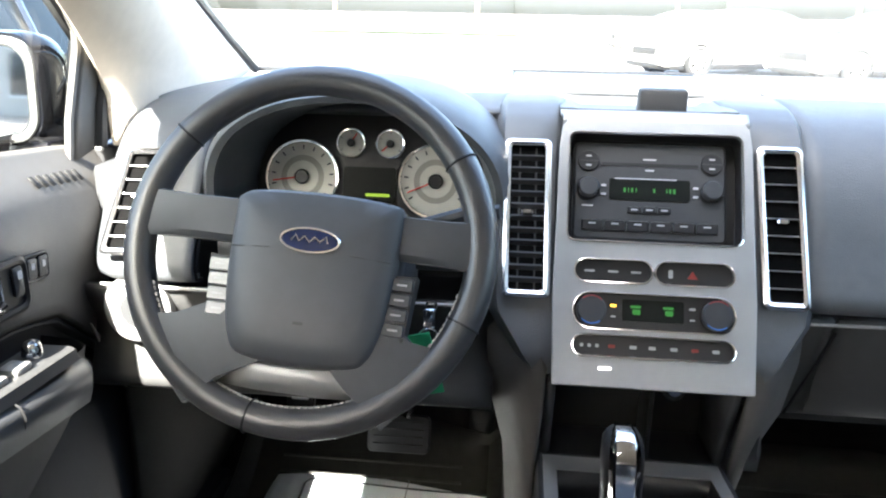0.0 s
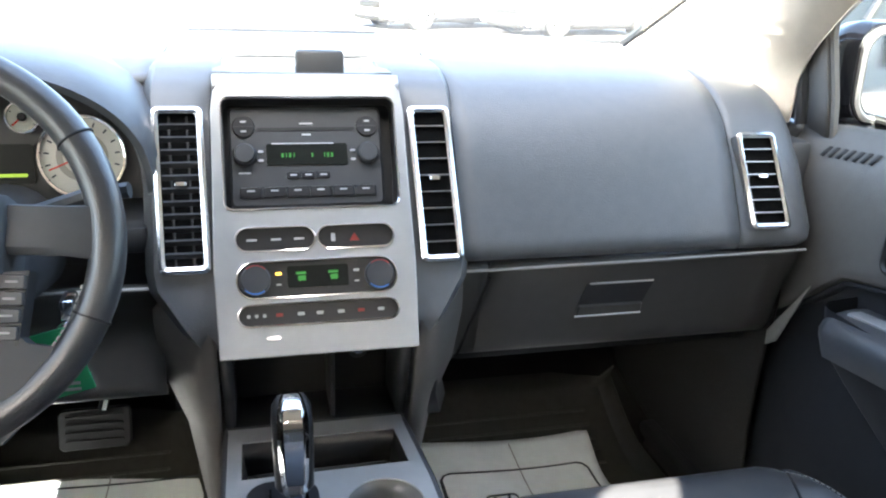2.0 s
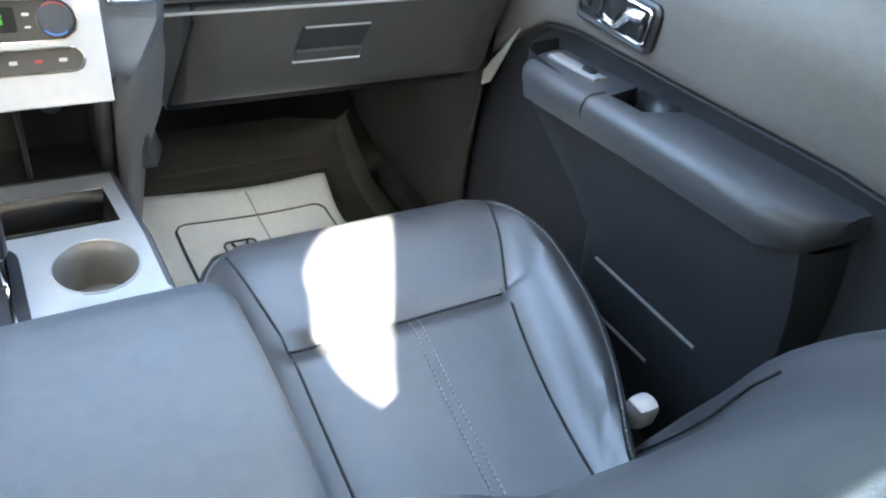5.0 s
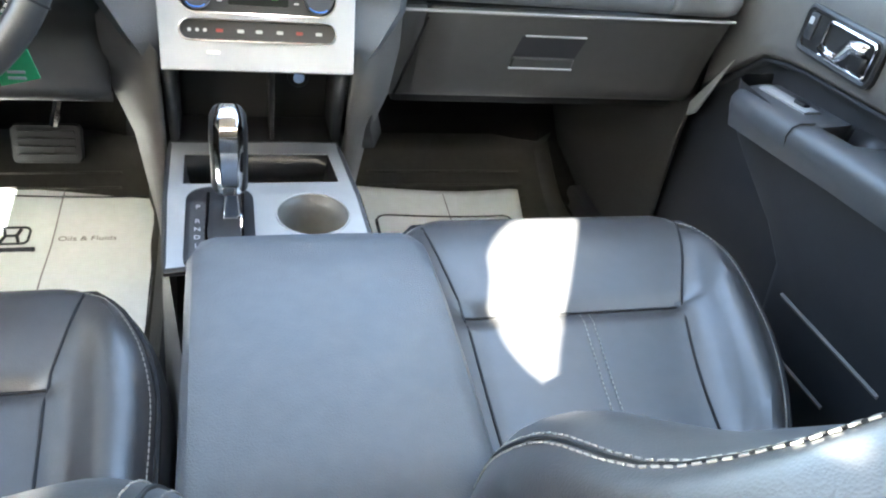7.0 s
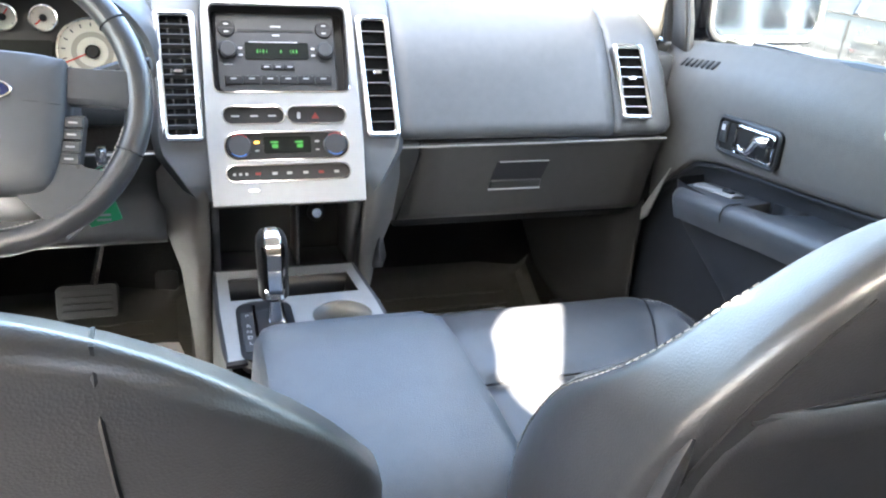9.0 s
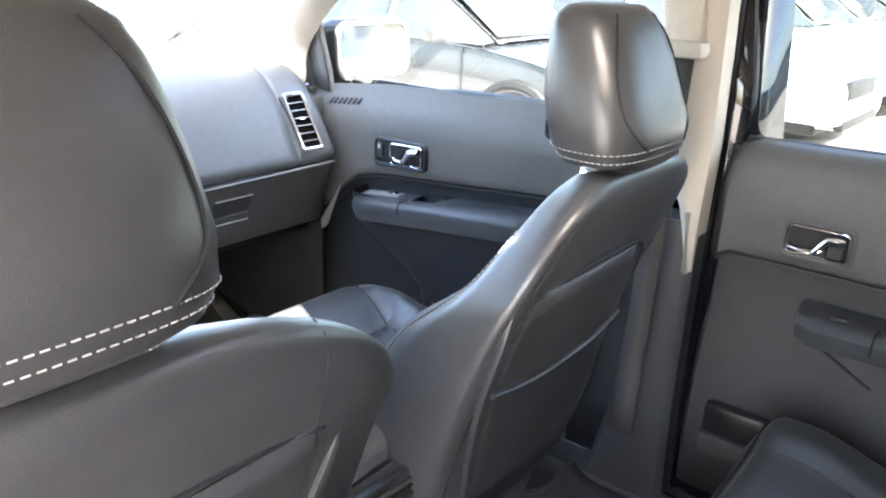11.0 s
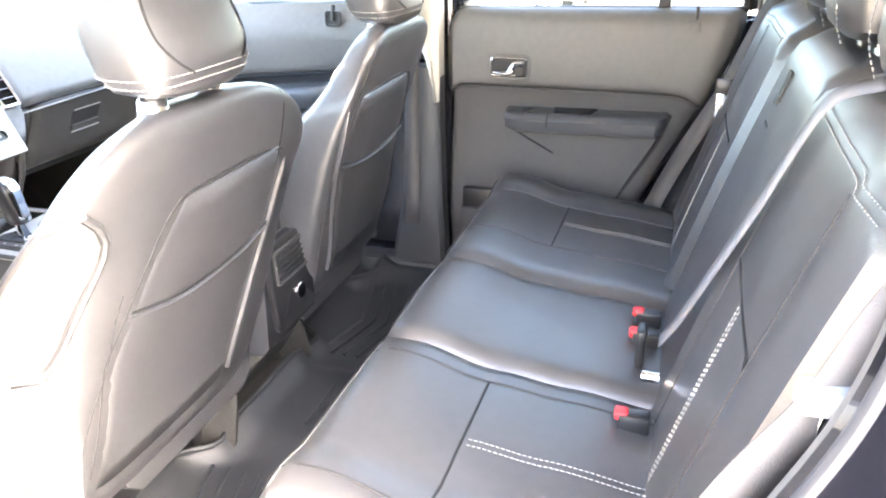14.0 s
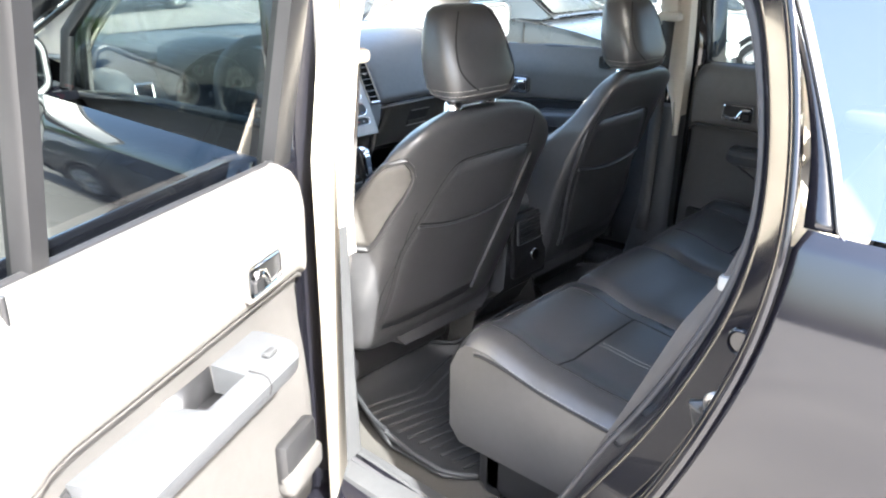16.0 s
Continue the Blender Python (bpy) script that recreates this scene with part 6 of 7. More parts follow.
        ed = [T(sx * (wide(sx, y) - 0.010), y, 0.001) for y in [rear_of(0.40 + 0.0235 * k) for k in range(23)]]
        part("piping", b_tube(ed, 0.003, n=6), SEAM, cush)
        part("edge_stitching", b_stitch([T(sx * (wide(sx, y) - 0.017), y, 0.001) for y in [rear_of(0.40 + 0.0235 * k) for k in range(23)]]), THREAD, cush, "pale edge stitching")
    part("cross_seam", b_tube([T(lerp(-inner(-1, rear_of(0.738)), inner(1, rear_of(0.738)), k / 20), rear_of(0.738), 0.0006) for k in range(21)], 0.0018, n=5), SEAM, cush)
    for dx in (-0.006, 0.006):
        part("centre_stitching", b_stitch([T(0.012 + dx - 0.14 * (0.74 - q), rear_of(q), 0.0012) for q in [0.42 + 0.0195 * k for k in range(17)]]), THREAD, cush, "pale double stitching")
    # base and rails
    part("seat_base", b_box(-0.19, 0.19, 0.42, nose - 0.09, 0.50, 0.625, 0.02), BLACK, s, "black plastic seat base")
    part("side_shield", b_box(o * 0.20 - 0.018, o * 0.20 + 0.018, 0.40, nose - 0.13, 0.55, 0.64, 0.015), BLACK, s, "black plastic seat shield")
    for sx in (-1, 1):
        part("seat_rail", b_box(sx * 0.19 - 0.02, sx * 0.19 + 0.02, 0.43, 0.86, 0.47, 0.54, 0.006), BLACK, s, "dark seat rail")
    # backrest
    zs = [0.62, 0.64, 0.67] + [0.70 + 0.025 * k for k in range(18)] + [1.14, 1.155, 1.166, 1.176, 1.185, 1.193, 1.200, 1.206, 1.211, 1.215, 1.218, 1.220]

    def slim(sx, z, f):
        """How the flanks draw in towards the rear; more on the outer side."""
        k = key(z, (0.76, 0.05), (0.93, 0.32), (1.08, 0.44), (1.19, 0.12)) if sx * o > 0 else key(z, (0.8, 0.0), (1.0, 0.03), (1.19, 0.03))
        return 1 - k * max(0.0, 1 - f) ** 1.4

    def RP(z, a, h=0.0):
        """A point of the backrest's skin at height z and bearing a, h outside it."""
        w, yr, yf, bol = back_row(z)
        c, sn = math.cos(a), math.sin(a)
        sq = SQ if o < 0 or c > 0 else 7.5          # the passenger seat's inner flank is flat, with crisp edges
        x, y = w * math.copysign(abs(c) ** (2 / sq), c), (yf - yr) / 2 * math.copysign(abs(sn) ** (2 / sq), sn)
        if sn > 0 and bol:
            y += bol * (math.exp(-((abs(x) / w - 0.80) / 0.22) ** 2) - 0.25) * sn
        y += (yr + yf) / 2
        x *= (grow * key(z, (0.95, 1.03), (1.08, 1.01), (1.20, 1.02 if o < 0 else 0.93)) if c * o < 0 else 1.0) * slim(1 if c > 0 else -1, z, (y - yr) / max(yf - yr, 0.01))
        fall_ = 0.42 * key(z, (1.0, 0.0), (1.19, 1.0))
        return (x + h * c, y + h * sn, z - fall_ * max(0.0, y - yr - 0.02) + ((0.003 if o < 0 else 0.012) - (0.030 if o < 0 else 0.024) * (max(0.0, -o * x - 0.08) / 0.2) ** 2) * key(z, (1.0, 0.0), (1.2, 1.0)) + h * max(0.0, (z - 1.1) / 0.12))
    shell = b_loft([[RP(z, 2 * math.pi * i / 96) for i in range(96)] for z in zs])
    skin = BVHTree.FromBMesh(shell)
    back = part("backrest", shell, LEATHER, s, "black leather backrest with piped seams")

    def B(x, z, h=0.002):
        """A point on the rear face."""
        p = skin.ray_cast(Vector((x, -0.5, z)), Vector((0, 1, 0)))[0]
        while p is None:
            x, z = x * 0.98, z - 0.002
            p = skin.ray_cast(Vector((x, -0.5, z)), Vector((0, 1, 0)))[0]
        return (p.x, p.y - h, p.z)

    def F(x, z, h=0.002):
        p = skin.ray_cast(Vector((x, 1.0, z)), Vector((0, -1, 0)))[0]
        while p is None:
            x, z = x * 0.98, z - 0.002
            p = skin.ray_cast(Vector((x, 1.0, z)), Vector((0, -1, 0)))[0]
        return (p.x, p.y + h, p.z)

    def over(x, a, h=0.0008):
        """A point on the skin at offset x, bearing a (degrees from the rear, over the top) round a line inside the shoulder."""
        d = Vector((0, -math.cos(math.radians(a)), math.sin(math.radians(a))))
        c = Vector((x, 0.215, 1.06))
        p = skin.ray_cast(c + d * 0.5, -d)[0]
        return tuple((p or c) + d * h)
    # rear face: raised side rolls, pocket panel and curved piping
    x_out = lambda z: lin(z, (0.68, -0.185), (0.90, -0.16), (1.0, -0.12), (1.105, -0.075))
    x_in = lambda z: lin(z, (0.68, 0.150), (0.75, 0.160), (0.83, 0.185), (0.95, 0.215), (1.08, 0.226), (1.105, 0.215))

    def S2(k, z, h):
        """A point on the pocket panel: k runs from its outer edge (-1) to its inner edge (1)."""
        return B(-o * ((x_in(z) + x_out(z)) / 2 + k * (x_in(z) - x_out(z)) / 2), z, h)
    pk = []
    for i in range(13):
        z = lerp(0.69, 1.105, i / 12)
        n_ = 1 - 0.10 * max(0, (i - 10) / 2)
        pk.append([S2((j / 8 - 1) * n_, z, 0.0035 - 0.0045 * abs(j / 8 - 1) ** 6) for j in range(17)])
    part("map_pocket", b_loft(pk, ring=False), LEATHER, back, "black leather rear pocket panel", solid=0.002)
    part("pocket_seam", b_tube(arc([S2(-1.03, 1.05, -0.0006), S2(-1.0, 1.09, -0.0002), S2(-0.85, 1.108, 0.0004), S2(-0.4, 1.112, 0.0006), S2(0.01, 1.112, 0.0006), S2(0.5, 1.108, 0.0006), S2(0.9, 1.098, 0.0)], 6), 0.0020, n=6), SEAM, back)
    part("pocket_seam", b_tube([S2(-1.02, z, -0.0006) for z in [1.05 - 0.03 * k for k in range(12)]], 0.0016, n=6), SEAM, back)
    for nm, dz, r_, mt in (("pocket_edge", 0.0, 0.0042, LEATHER), ("pocket_edge_shadow", 0.008, 0.0022, SEAM)):
        part(nm, b_tube(arc([S2(-0.98, 0.960 + dz, 0.003), S2(-0.5, 0.945 + dz, 0.005), S2(0.0, 0.938 + dz, 0.005), S2(0.5, 0.943 + dz, 0.005), S2(0.97, 0.957 + dz, 0.003)], 6), r_, n=6), mt, back)
    part("side_roll", b_tube([S2(1.04, z, -0.004) for z in [0.70 + 0.024 * k for k in range(17)]], lambda q: 0.013 - 0.009 * max(0, (q - 0.85) / 0.15) ** 2, n=10, flat=0.7), LEATHER, back, "padded roll beside the pocket")
    for sx in (-1, 1):
        upright = [0.68 + 0.02 * k for k in range(26)]
        ang = lambda b_: math.radians(b_ if sx > 0 else 180 - b_)
        for d in (0.0, 7.0):
            part("edge_stitching", b_stitch([RP(z, ang(40 + d), 0.0010) for z in upright]), THREAD if sx * o < 0 else DULL, back, "pale edge stitching")
        part("edge_seam", b_tube([RP(z, ang(43.5), 0.0002) for z in upright], 0.0016, n=5), SEAM, back)
        if sx * o > 0:
            part("edge_seam", b_tube([RP(z, ang(-48), 0.0002) for z in upright[:17]], 0.0014, n=5), SEAM, back)
        part("front_seam", b_tube([F(sx * key(z, (0.7, 0.145), (1.0, 0.160), (1.15, 0.15)), z) for z in [0.72 + 0.03 * k for k in range(9)]], 0.0016, n=5), SEAM, back)
        if sx * o < 0 < o:
            part("edge_seam", b_tube([RP(z, ang(-47), 0.0001) for z in upright], 0.0014, n=5), SEAM, back)
        elif sx * o < 0:
            part("shoulder_seam", b_tube([over(sx * lerp(0.17, 0.205, q / 30), lerp(150, 10, q / 30), -0.0003) for q in range(31)], 0.0014, n=5), SEAM, back)
    # airbag side panel on the outer flank
    side_at = lambda b_: math.radians(b_ if o > 0 else 180 - b_)
    pan = []
    for i in range(11):
        z = lerp(0.915, 1.135, i / 10)
        b0, b1 = lin(z, (0.915, -4), (0.95, -12), (1.08, -22), (1.12, -16), (1.135, -8)), lin(z, (0.915, 8), (0.95, 14), (1.08, 24), (1.12, 20), (1.135, 8))
        pan.append([RP(z, side_at(lerp(b0, b1, j / 8)), 0.0012 + 0.002 * (1 - abs(j / 4 - 1) ** 6) * (1 - abs(i / 5 - 1) ** 6)) for j in range(9)])
    airbag = part("airbag_panel", b_loft(pan, ring=False), DOORTRIM, back, "smooth taupe airbag panel", solid=0.001)
    rimp = [pan[0][j] for j in range(9)] + [pan[i][8] for i in range(1, 11)] + [pan[10][j] for j in range(7, -1, -1)] + [pan[i][0] for i in range(9, 0, -1)]
    part("airbag_rim", b_tube(rimp, 0.0055, closed=True, n=8), LEATHER, airbag, "padded rim round the airbag panel")
    mid_ = (Vector(rimp[4]) + Vector(rimp[23])) / 2
    part("airbag_seam", b_tube([Vector(p) + (mid_ - Vector(p)).normalized() * 0.007 for p in rimp], 0.0018, closed=True, n=6), SEAM, airbag)
    # seat belt stalk and recline lever
    part("hinge_cover", b_box(o * 0.245 - 0.015, o * 0.245 + 0.015, 0.36, 0.47, 0.60, 0.70, 0.015), PLASTIC, s)
    # headrest on two posts
    HR = [(z, 0.95 * w, yr + 0.20 * (z - 1.27) - (0.006 if z < 1.30 else 0.0), yf + 0.20 * (z - 1.27)) for z, w, yr, yf in ((1.236, 0.047, 0.180, 0.232), (1.238, 0.080, 0.165, 0.248), (1.246, 0.103, 0.155, 0.258), (1.265, 0.114, 0.146, 0.268), (1.295, 0.117, 0.142, 0.272), (1.33, 0.115, 0.144, 0.271), (1.365, 0.108, 0.150, 0.266), (1.395, 0.100, 0.159, 0.260), (1.415, 0.090, 0.168, 0.252), (1.426, 0.072, 0.178, 0.242), (1.430, 0.042, 0.192, 0.230))]
    XF[0] = Matrix.Translation((cx, cy, -0.010 if o > 0 else 0.0))
    head = part("headrest", b_loft([ring_xy(z, w, yr, yf, sq=3.0) for z, w, yr, yf in HR]), LEATHER, s, "black leather headrest")

    def HP(z, a, h=0.001):
        """A point of the headrest's skin."""
        w, yr, yf = [lin(z, *[(r[0], r[k]) for r in HR]) for k in (1, 2, 3)]
        c, sn = math.cos(a), math.sin(a)
        return (w * math.copysign(abs(c) ** (2 / 3.0), c) + h * c, (yr + yf) / 2 + (yf - yr) / 2 * math.copysign(abs(sn) ** (2 / 3.0), sn) + h * sn, z)
    for sx in (-1, 1):
        ang = lambda b_: math.radians(b_ if sx > 0 else 180 - b_)
        sd = arc([HP(1.418, ang(-62)), HP(1.39, ang(-52)), HP(1.35, ang(-44)), HP(1.31, ang(-44)), HP(1.285, ang(-55)), HP(1.266, ang(-70))], 6)
        part("headrest_seam", b_tube(sd, 0.0016, n=5), SEAM, head)
    for dz in (0.0, 0.011):
        loop = [HP(1.252 + dz + 0.005 * math.sin(2 * math.pi * k / 60) ** 2, 2 * math.pi * k / 60, 0.0014) for k in range(61)]
        part("headrest_stitching", b_stitch(loop), THREAD, head, "pale double stitching")
    XF[0] = Matrix.Translation((cx, cy, 0))
    for sx in (-1, 1):
        part("headrest_post", b_cyl((sx * 0.060, 0.205, 1.18), (sx * 0.060, 0.208, 1.262), 0.006, n=12), CHROME, s, "chrome headrest post")
        part("post_guide", b_cyl((sx * 0.060, 0.203, 1.205), (sx * 0.060, 0.203, 1.236), 0.022, 0.018, 18, 0.004), CHROME, s, "headrest post guide")
    XF[0] = Matrix()
    return s


front_seat(-0.368, -0.005, -1, "black leather driver seat with pale stitching", 1.23, 0.018, 0.850)
front_seat(0.372, 0.0, 1, "black leather front passenger seat with pale stitching", 0.935, 0.0, 0.945)
bs = thing("seat_belt_buckle", "seat belt buckle with a red button beside the driver seat", "seat belt", (-0.115, 0.42, 0.8))
part("buckle_body", b_box(-0.130, -0.100, 0.40, 0.45, 0.76, 0.835, 0.006), BLACK, bs)
part("buckle_button", b_box(-0.127, -0.103, 0.405, 0.445, 0.833, 0.842, 0.003), RED, bs, "red release button")
bs = thing("seat_belt_buckle", "black seat belt buckle beside the passenger seat", "seat belt", (0.165, 0.47, 0.8))
part("buckle_body", b_box(0.160, 0.184, 0.455, 0.505, 0.74, 0.825, 0.006), BLACK, bs)
part("buckle_button", b_box(0.163, 0.181, 0.462, 0.498, 0.823, 0.829, 0.003), PLASTIC, bs, "dark release button")
bw = thing("belt_anchor", "pale belt anchor beside the passenger seat", "seat belt", (0.66, 0.50, 0.72))
part("anchor_cover", b_box(0.590, 0.630, 0.525, 0.560, 0.68, 0.722, 0.014), WHITE, bw)


# ---- rear bench ----
bench = thing("rear_bench", "black leather rear bench with split cushions and pale stitching", "car seat", (0, -0.2, 0.5))


def bench_cushion(x0, x1, seam_x, name):
    N = 24
    secs = []
    w = x1 - x0
    topz = lambda x, y: key(y, (-0.46, 0.750), (-0.30, 0.768), (-0.19, 0.780), (-0.05, 0.812), (-0.01, 0.812), (0.03, 0.80)) + 0.006 * math.sin(math.pi * min(1, max(0, (x - x0) / w))) ** 0.6 + (0.014 * key(abs(x), (0.49, 0), (0.56, 1), (0.62, 0.6)))
    for y in [-0.47] + [-0.45 + 0.02 * k for k in range(22)] + [-0.01, 0.004, 0.016, 0.024, 0.028]:
        f = max(0, (y + 0.02) / 0.048)
        dz = -0.050 * f ** 2.2
        pts = [(x0 + 0.01, y - 0.02 * f, 0.56), (x0 + 0.001, y, 0.60), (x0, y, topz(x0, y) - 0.035 + dz)]
        for i in range(N + 1):
            x = lerp(x0, x1, i / N)
            e = abs(2 * i / N - 1)
            pts.append((x, y, topz(x, y) + dz - 0.016 * max(0, (e - 0.86) / 0.14) ** 2))
        pts += [(x1, y, topz(x1, y) - 0.035 + dz), (x1 - 0.001, y, 0.60), (x1 - 0.01, y - 0.02 * f, 0.56)]
        secs.append(pts)
    c = part(name, b_loft(secs), LEATHER, bench, "black leather cushion")
    P = lambda x, y, h=0.002: (x, y, topz(x, y) + h - 0.050 * max(0, (y + 0.02) / 0.048) ** 2.2)
    if seam_x is not None:
        lo, hi = min(seam_x), max(seam_x)
        part("cross_seam", b_tube([P(lerp(lo, hi, k / 10), -0.186, 0.0006) for k in range(11)], 0.002, n=5), SEAM, c)
        for sx_, far in ((lo, 0), (hi, 0)):
            part("seam", b_tube([P(sx_, y, 0.0006) for y in [-0.45 + 0.03 * k for k in range(16)]], 0.0016, n=5), SEAM, c)
        mid = seam_x[2]
        for dx in (-0.006, 0.006):
            part("centre_stitching", b_stitch([P(mid + dx, y, 0.001) for y in [-0.45 + 0.02 * k for k in range(14)]]), THREAD, c, "pale double stitching")
    part("front_piping", b_tube([P(lerp(x0 + 0.035, x1 - 0.035, k / 12), 0.006, 0.0005) for k in range(13)], 0.003, n=6), SEAM, c)
    part("front_stitching", b_stitch([P(lerp(x0 + 0.035, x1 - 0.035, k / 12), -0.003, 0.0008) for k in range(13)], r=0.0006), DULL, c, "pale front stitching")
    return c


lc = bench_cushion(-0.622, -0.195, (-0.555, -0.255, -0.405), "left_cushion")
bench_cushion(-0.193, 0.118, None, "centre_cushion")
bench_cushion(0.120, 0.640, (0.27, 0.505, 0.400), "right_cushion")
sd = [(-0.6235, y, z) for y, z in ((-0.035, 0.790), (-0.06, 0.792), (-0.12, 0.785), (-0.2, 0.768), (-0.3, 0.757), (-0.42, 0.745))]
part("side_piping", b_tube(arc(sd, 5), 0.003, n=6), SEAM, lc)
part("side_stitching", b_stitch([p + Vector((-0.001, 0, 0.008)) for p in arc(sd, 5)], r=0.0006), DULL, lc)
part("bench_base", b_box(-0.60, 0.62, -0.45, -0.03, 0.46, 0.60, 0.02), BLACK, bench)
part("bench_foot", b_box(-0.60, -0.565, -0.10, -0.05, 0.455, 0.57, 0.01), BLACK, bench, "black seat foot")
TOPZ = 1.262


def bench_back(x0, x1, name, seam=None, top=TOPZ):
    secs = []
    for k in range(25):
        t = k / 24
        z = lerp(0.70, top, t)
        y = lerp(-0.425, -0.575, t) - 0.02 * t * t
        th = 0.12 - 0.02 * t
        e = max(0, (t - 0.93) / 0.07)
        y -= 0.035 * e ** 2
        th -= 0.06 * e ** 2
        w0, w1 = x0 + 0.02 * e ** 2, x1 - 0.02 * e ** 2
        pts = []
        for i in range(19):
            u = i / 18
            ed = abs(2 * u - 1)
            bulge = 0.012 * math.sin(math.pi * u) ** 0.5 - 0.022 * max(0, (ed - 0.9) / 0.1) ** 2
            if seam:
                bulge += 0.012 * key(abs(lerp(w0, w1, u) - seam[2]), (0.12, 0), (0.17, 1), (0.22, 0.8))
            pts.append((lerp(w0, w1, u), y + bulge, z))
        pts += [(w1, y - 0.03, z), (w1 - 0.01, y - th, z), (w0 + 0.01, y - th, z), (w0, y - 0.03, z)]
        secs.append(pts)
    b = part(name, b_loft(secs), LEATHER, bench, "black leather backrest section")

    def P(x, z, h=0.003):
        t = (z - 0.70) / (top - 0.70)
        u = (x - x0) / (x1 - x0)
        bulge = 0.012 * math.sin(math.pi * u) ** 0.5 + (0.012 * key(abs(x - seam[2]), (0.12, 0), (0.17, 1), (0.22, 0.8)) if seam else 0)
        return (x, lerp(-0.425, -0.575, t) - 0.02 * t * t + bulge + h - 0.035 * max(0, (t - 0.93) / 0.07) ** 2, z)
    if seam:
        for sx in seam[:2]:
            part("seam", b_tube([P(sx, z, 0.0006) for z in [0.76 + 0.024 * k for k in range(20)]], 0.0016, n=5), SEAM, b)
        part("cross_seam", b_tube([P(lerp(seam[0], seam[1], k / 8), 1.03, 0.0006) for k in range(9)], 0.002, n=5), SEAM, b)
        for dx in (-0.006, 0.006):
            part("centre_stitching", b_stitch([P(seam[2] + dx, z, 0.001) for z in [0.77 + 0.02 * k for k in range(14)]]), THREAD, b, "pale double stitching")
        part("top_stitching", b_stitch([P(lerp(x0 + 0.045, x1 - 0.045, k / 12), top - 0.030, 0.001) for k in range(13)], r=0.0006), DULL, b, "pale top stitching")
        part("top_stitching", b_stitch([P(lerp(x0 + 0.045, x1 - 0.045, k / 12), top - 0.039, 0.001) for k in range(13)], r=0.0006), DULL, b, "pale top stitching")
    return b, P


bench_back(-0.660, -0.197, "left_backrest", (-0.53, -0.255, -0.385))
b2, P2 = bench_back(-0.195, 0.175, "centre_backrest", None)
bench_back(0.177, 0.660, "right_backrest", (0.25, 0.52, 0.395))
BF = Face(P2(0.01, 1.195, 0.002), (-1, 0, 0), (0, -0.27, 0.96))
part("belt_slot", BF.plate(rrect(0.030, 0.046, 0.003), 0, 0, -0.002, 0.0015), DARK, b2, "dark strap slot")
part("slot_tab", BF.plate(rrect(0.022, 0.014, 0.003), 0, -0.022, 0, 0.004, 0.001), PLASTIC, b2)
part("slot_line", BF.plate(rrect(0.040, 0.004, 0.002), 0.0, -0.060, -0.001, 0.0015), SEAM, b2)


def rear_headrest(cx, k=1.0):
    h = []
    for z, w, yr, yf in ((1.262, 0.05, -0.69, -0.64), (1.265, 0.095, -0.705, -0.615), (1.28, 0.118, -0.715, -0.600), (1.31, 0.124, -0.72, -0.592), (1.35, 0.122, -0.72, -0.592), (1.385, 0.112, -0.712, -0.600), (1.405, 0.095, -0.70, -0.612), (1.415, 0.06, -0.685, -0.63)):
        h.append([(cx + x, y, z) for x, y, z in ring_xy(lin(z, (1.262, 1.274), (1.415, 1.412)), w * 0.94, yr, yf, sq=2.8)])
    o = part("rear_headrest", b_loft(h), LEATHER, bench, "black leather rear headrest")
    for dx in (-0.08, 0.08):
        part("headrest_stitching", b_stitch(arc([(cx + dx, -0.604, 1.275), (cx + dx * 1.02, -0.593, 1.31), (cx + dx * 1.0, -0.593, 1.35), (cx + dx * 0.95, -0.604, 1.385), (cx + dx * 0.9, -0.64, 1.412)], 5), r=0.0006), DULL, o, "pale stitching")
    for sx in (-1, 1):
        part("headrest_post", b_cyl((cx + sx * 0.06, -0.655, 1.22), (cx + sx * 0.06, -0.655, 1.27), 0.006, n=10), CHROME, o)


for cx in (-0.40, -0.01, 0.355):
    rear_headrest(cx)

# ---- rear seat belts ----
def belt(name, pts, label, w=0.046, side=(1, 0, 0), cloth=None):
    t = thing(name, label, "seat belt", pts[0], group="rear seat belts")
    P = arc(pts, 6)
    sd_ = Vector(side).normalized()
    part("webbing", b_loft([[p - sd_ * w / 2, p + sd_ * w / 2] for p in P], ring=False), cloth or WEBBING, t, "grey woven webbing", solid=0.0014)
    return t


sb = belt("seat_belt", [(0.665, -0.655, 1.355), (0.655, -0.60, 1.28), (0.645, -0.545, 1.15), (0.64, -0.515, 1.07), (0.645, -0.44, 0.92), (0.65, -0.38, 0.78), (0.65, -0.36, 0.70)], "grey seat belt hanging from the pillar beside the rear seat", side=(0.55, 0.83, 0))
part("belt_ring", b_box(0.635, 0.70, -0.69, -0.63, 1.345, 1.372, 0.010), CREAM, sb, "stone coloured belt guide")
part("ring_cap", b_cyl((0.655, -0.66, 1.375), (0.69, -0.66, 1.378), 0.022, 0.02, 18, 0.005), CREAM, sb)
part("tongue", b_box(0.622, 0.634, -0.525, -0.485, 1.045, 1.082, 0.003), BLACK, sb)
part("tongue_plate", b_box(0.620, 0.625, -0.508, -0.488, 0.995, 1.05, 0.003), CHROME, sb, "bright metal belt tongue")
sb = belt("seat_belt", [(-0.315, -0.62, 1.268), (-0.308, -0.575, 1.25), (-0.298, -0.550, 1.20), (-0.28, -0.524, 1.12), (-0.24, -0.499, 1.04), (-0.20, -0.474, 0.96), (-0.16, -0.449, 0.88), (-0.125, -0.425, 0.82)], "pale grey centre seat belt lying across the backrest", w=0.025, side=(1, 0, 0.42), cloth=PALEWEB)
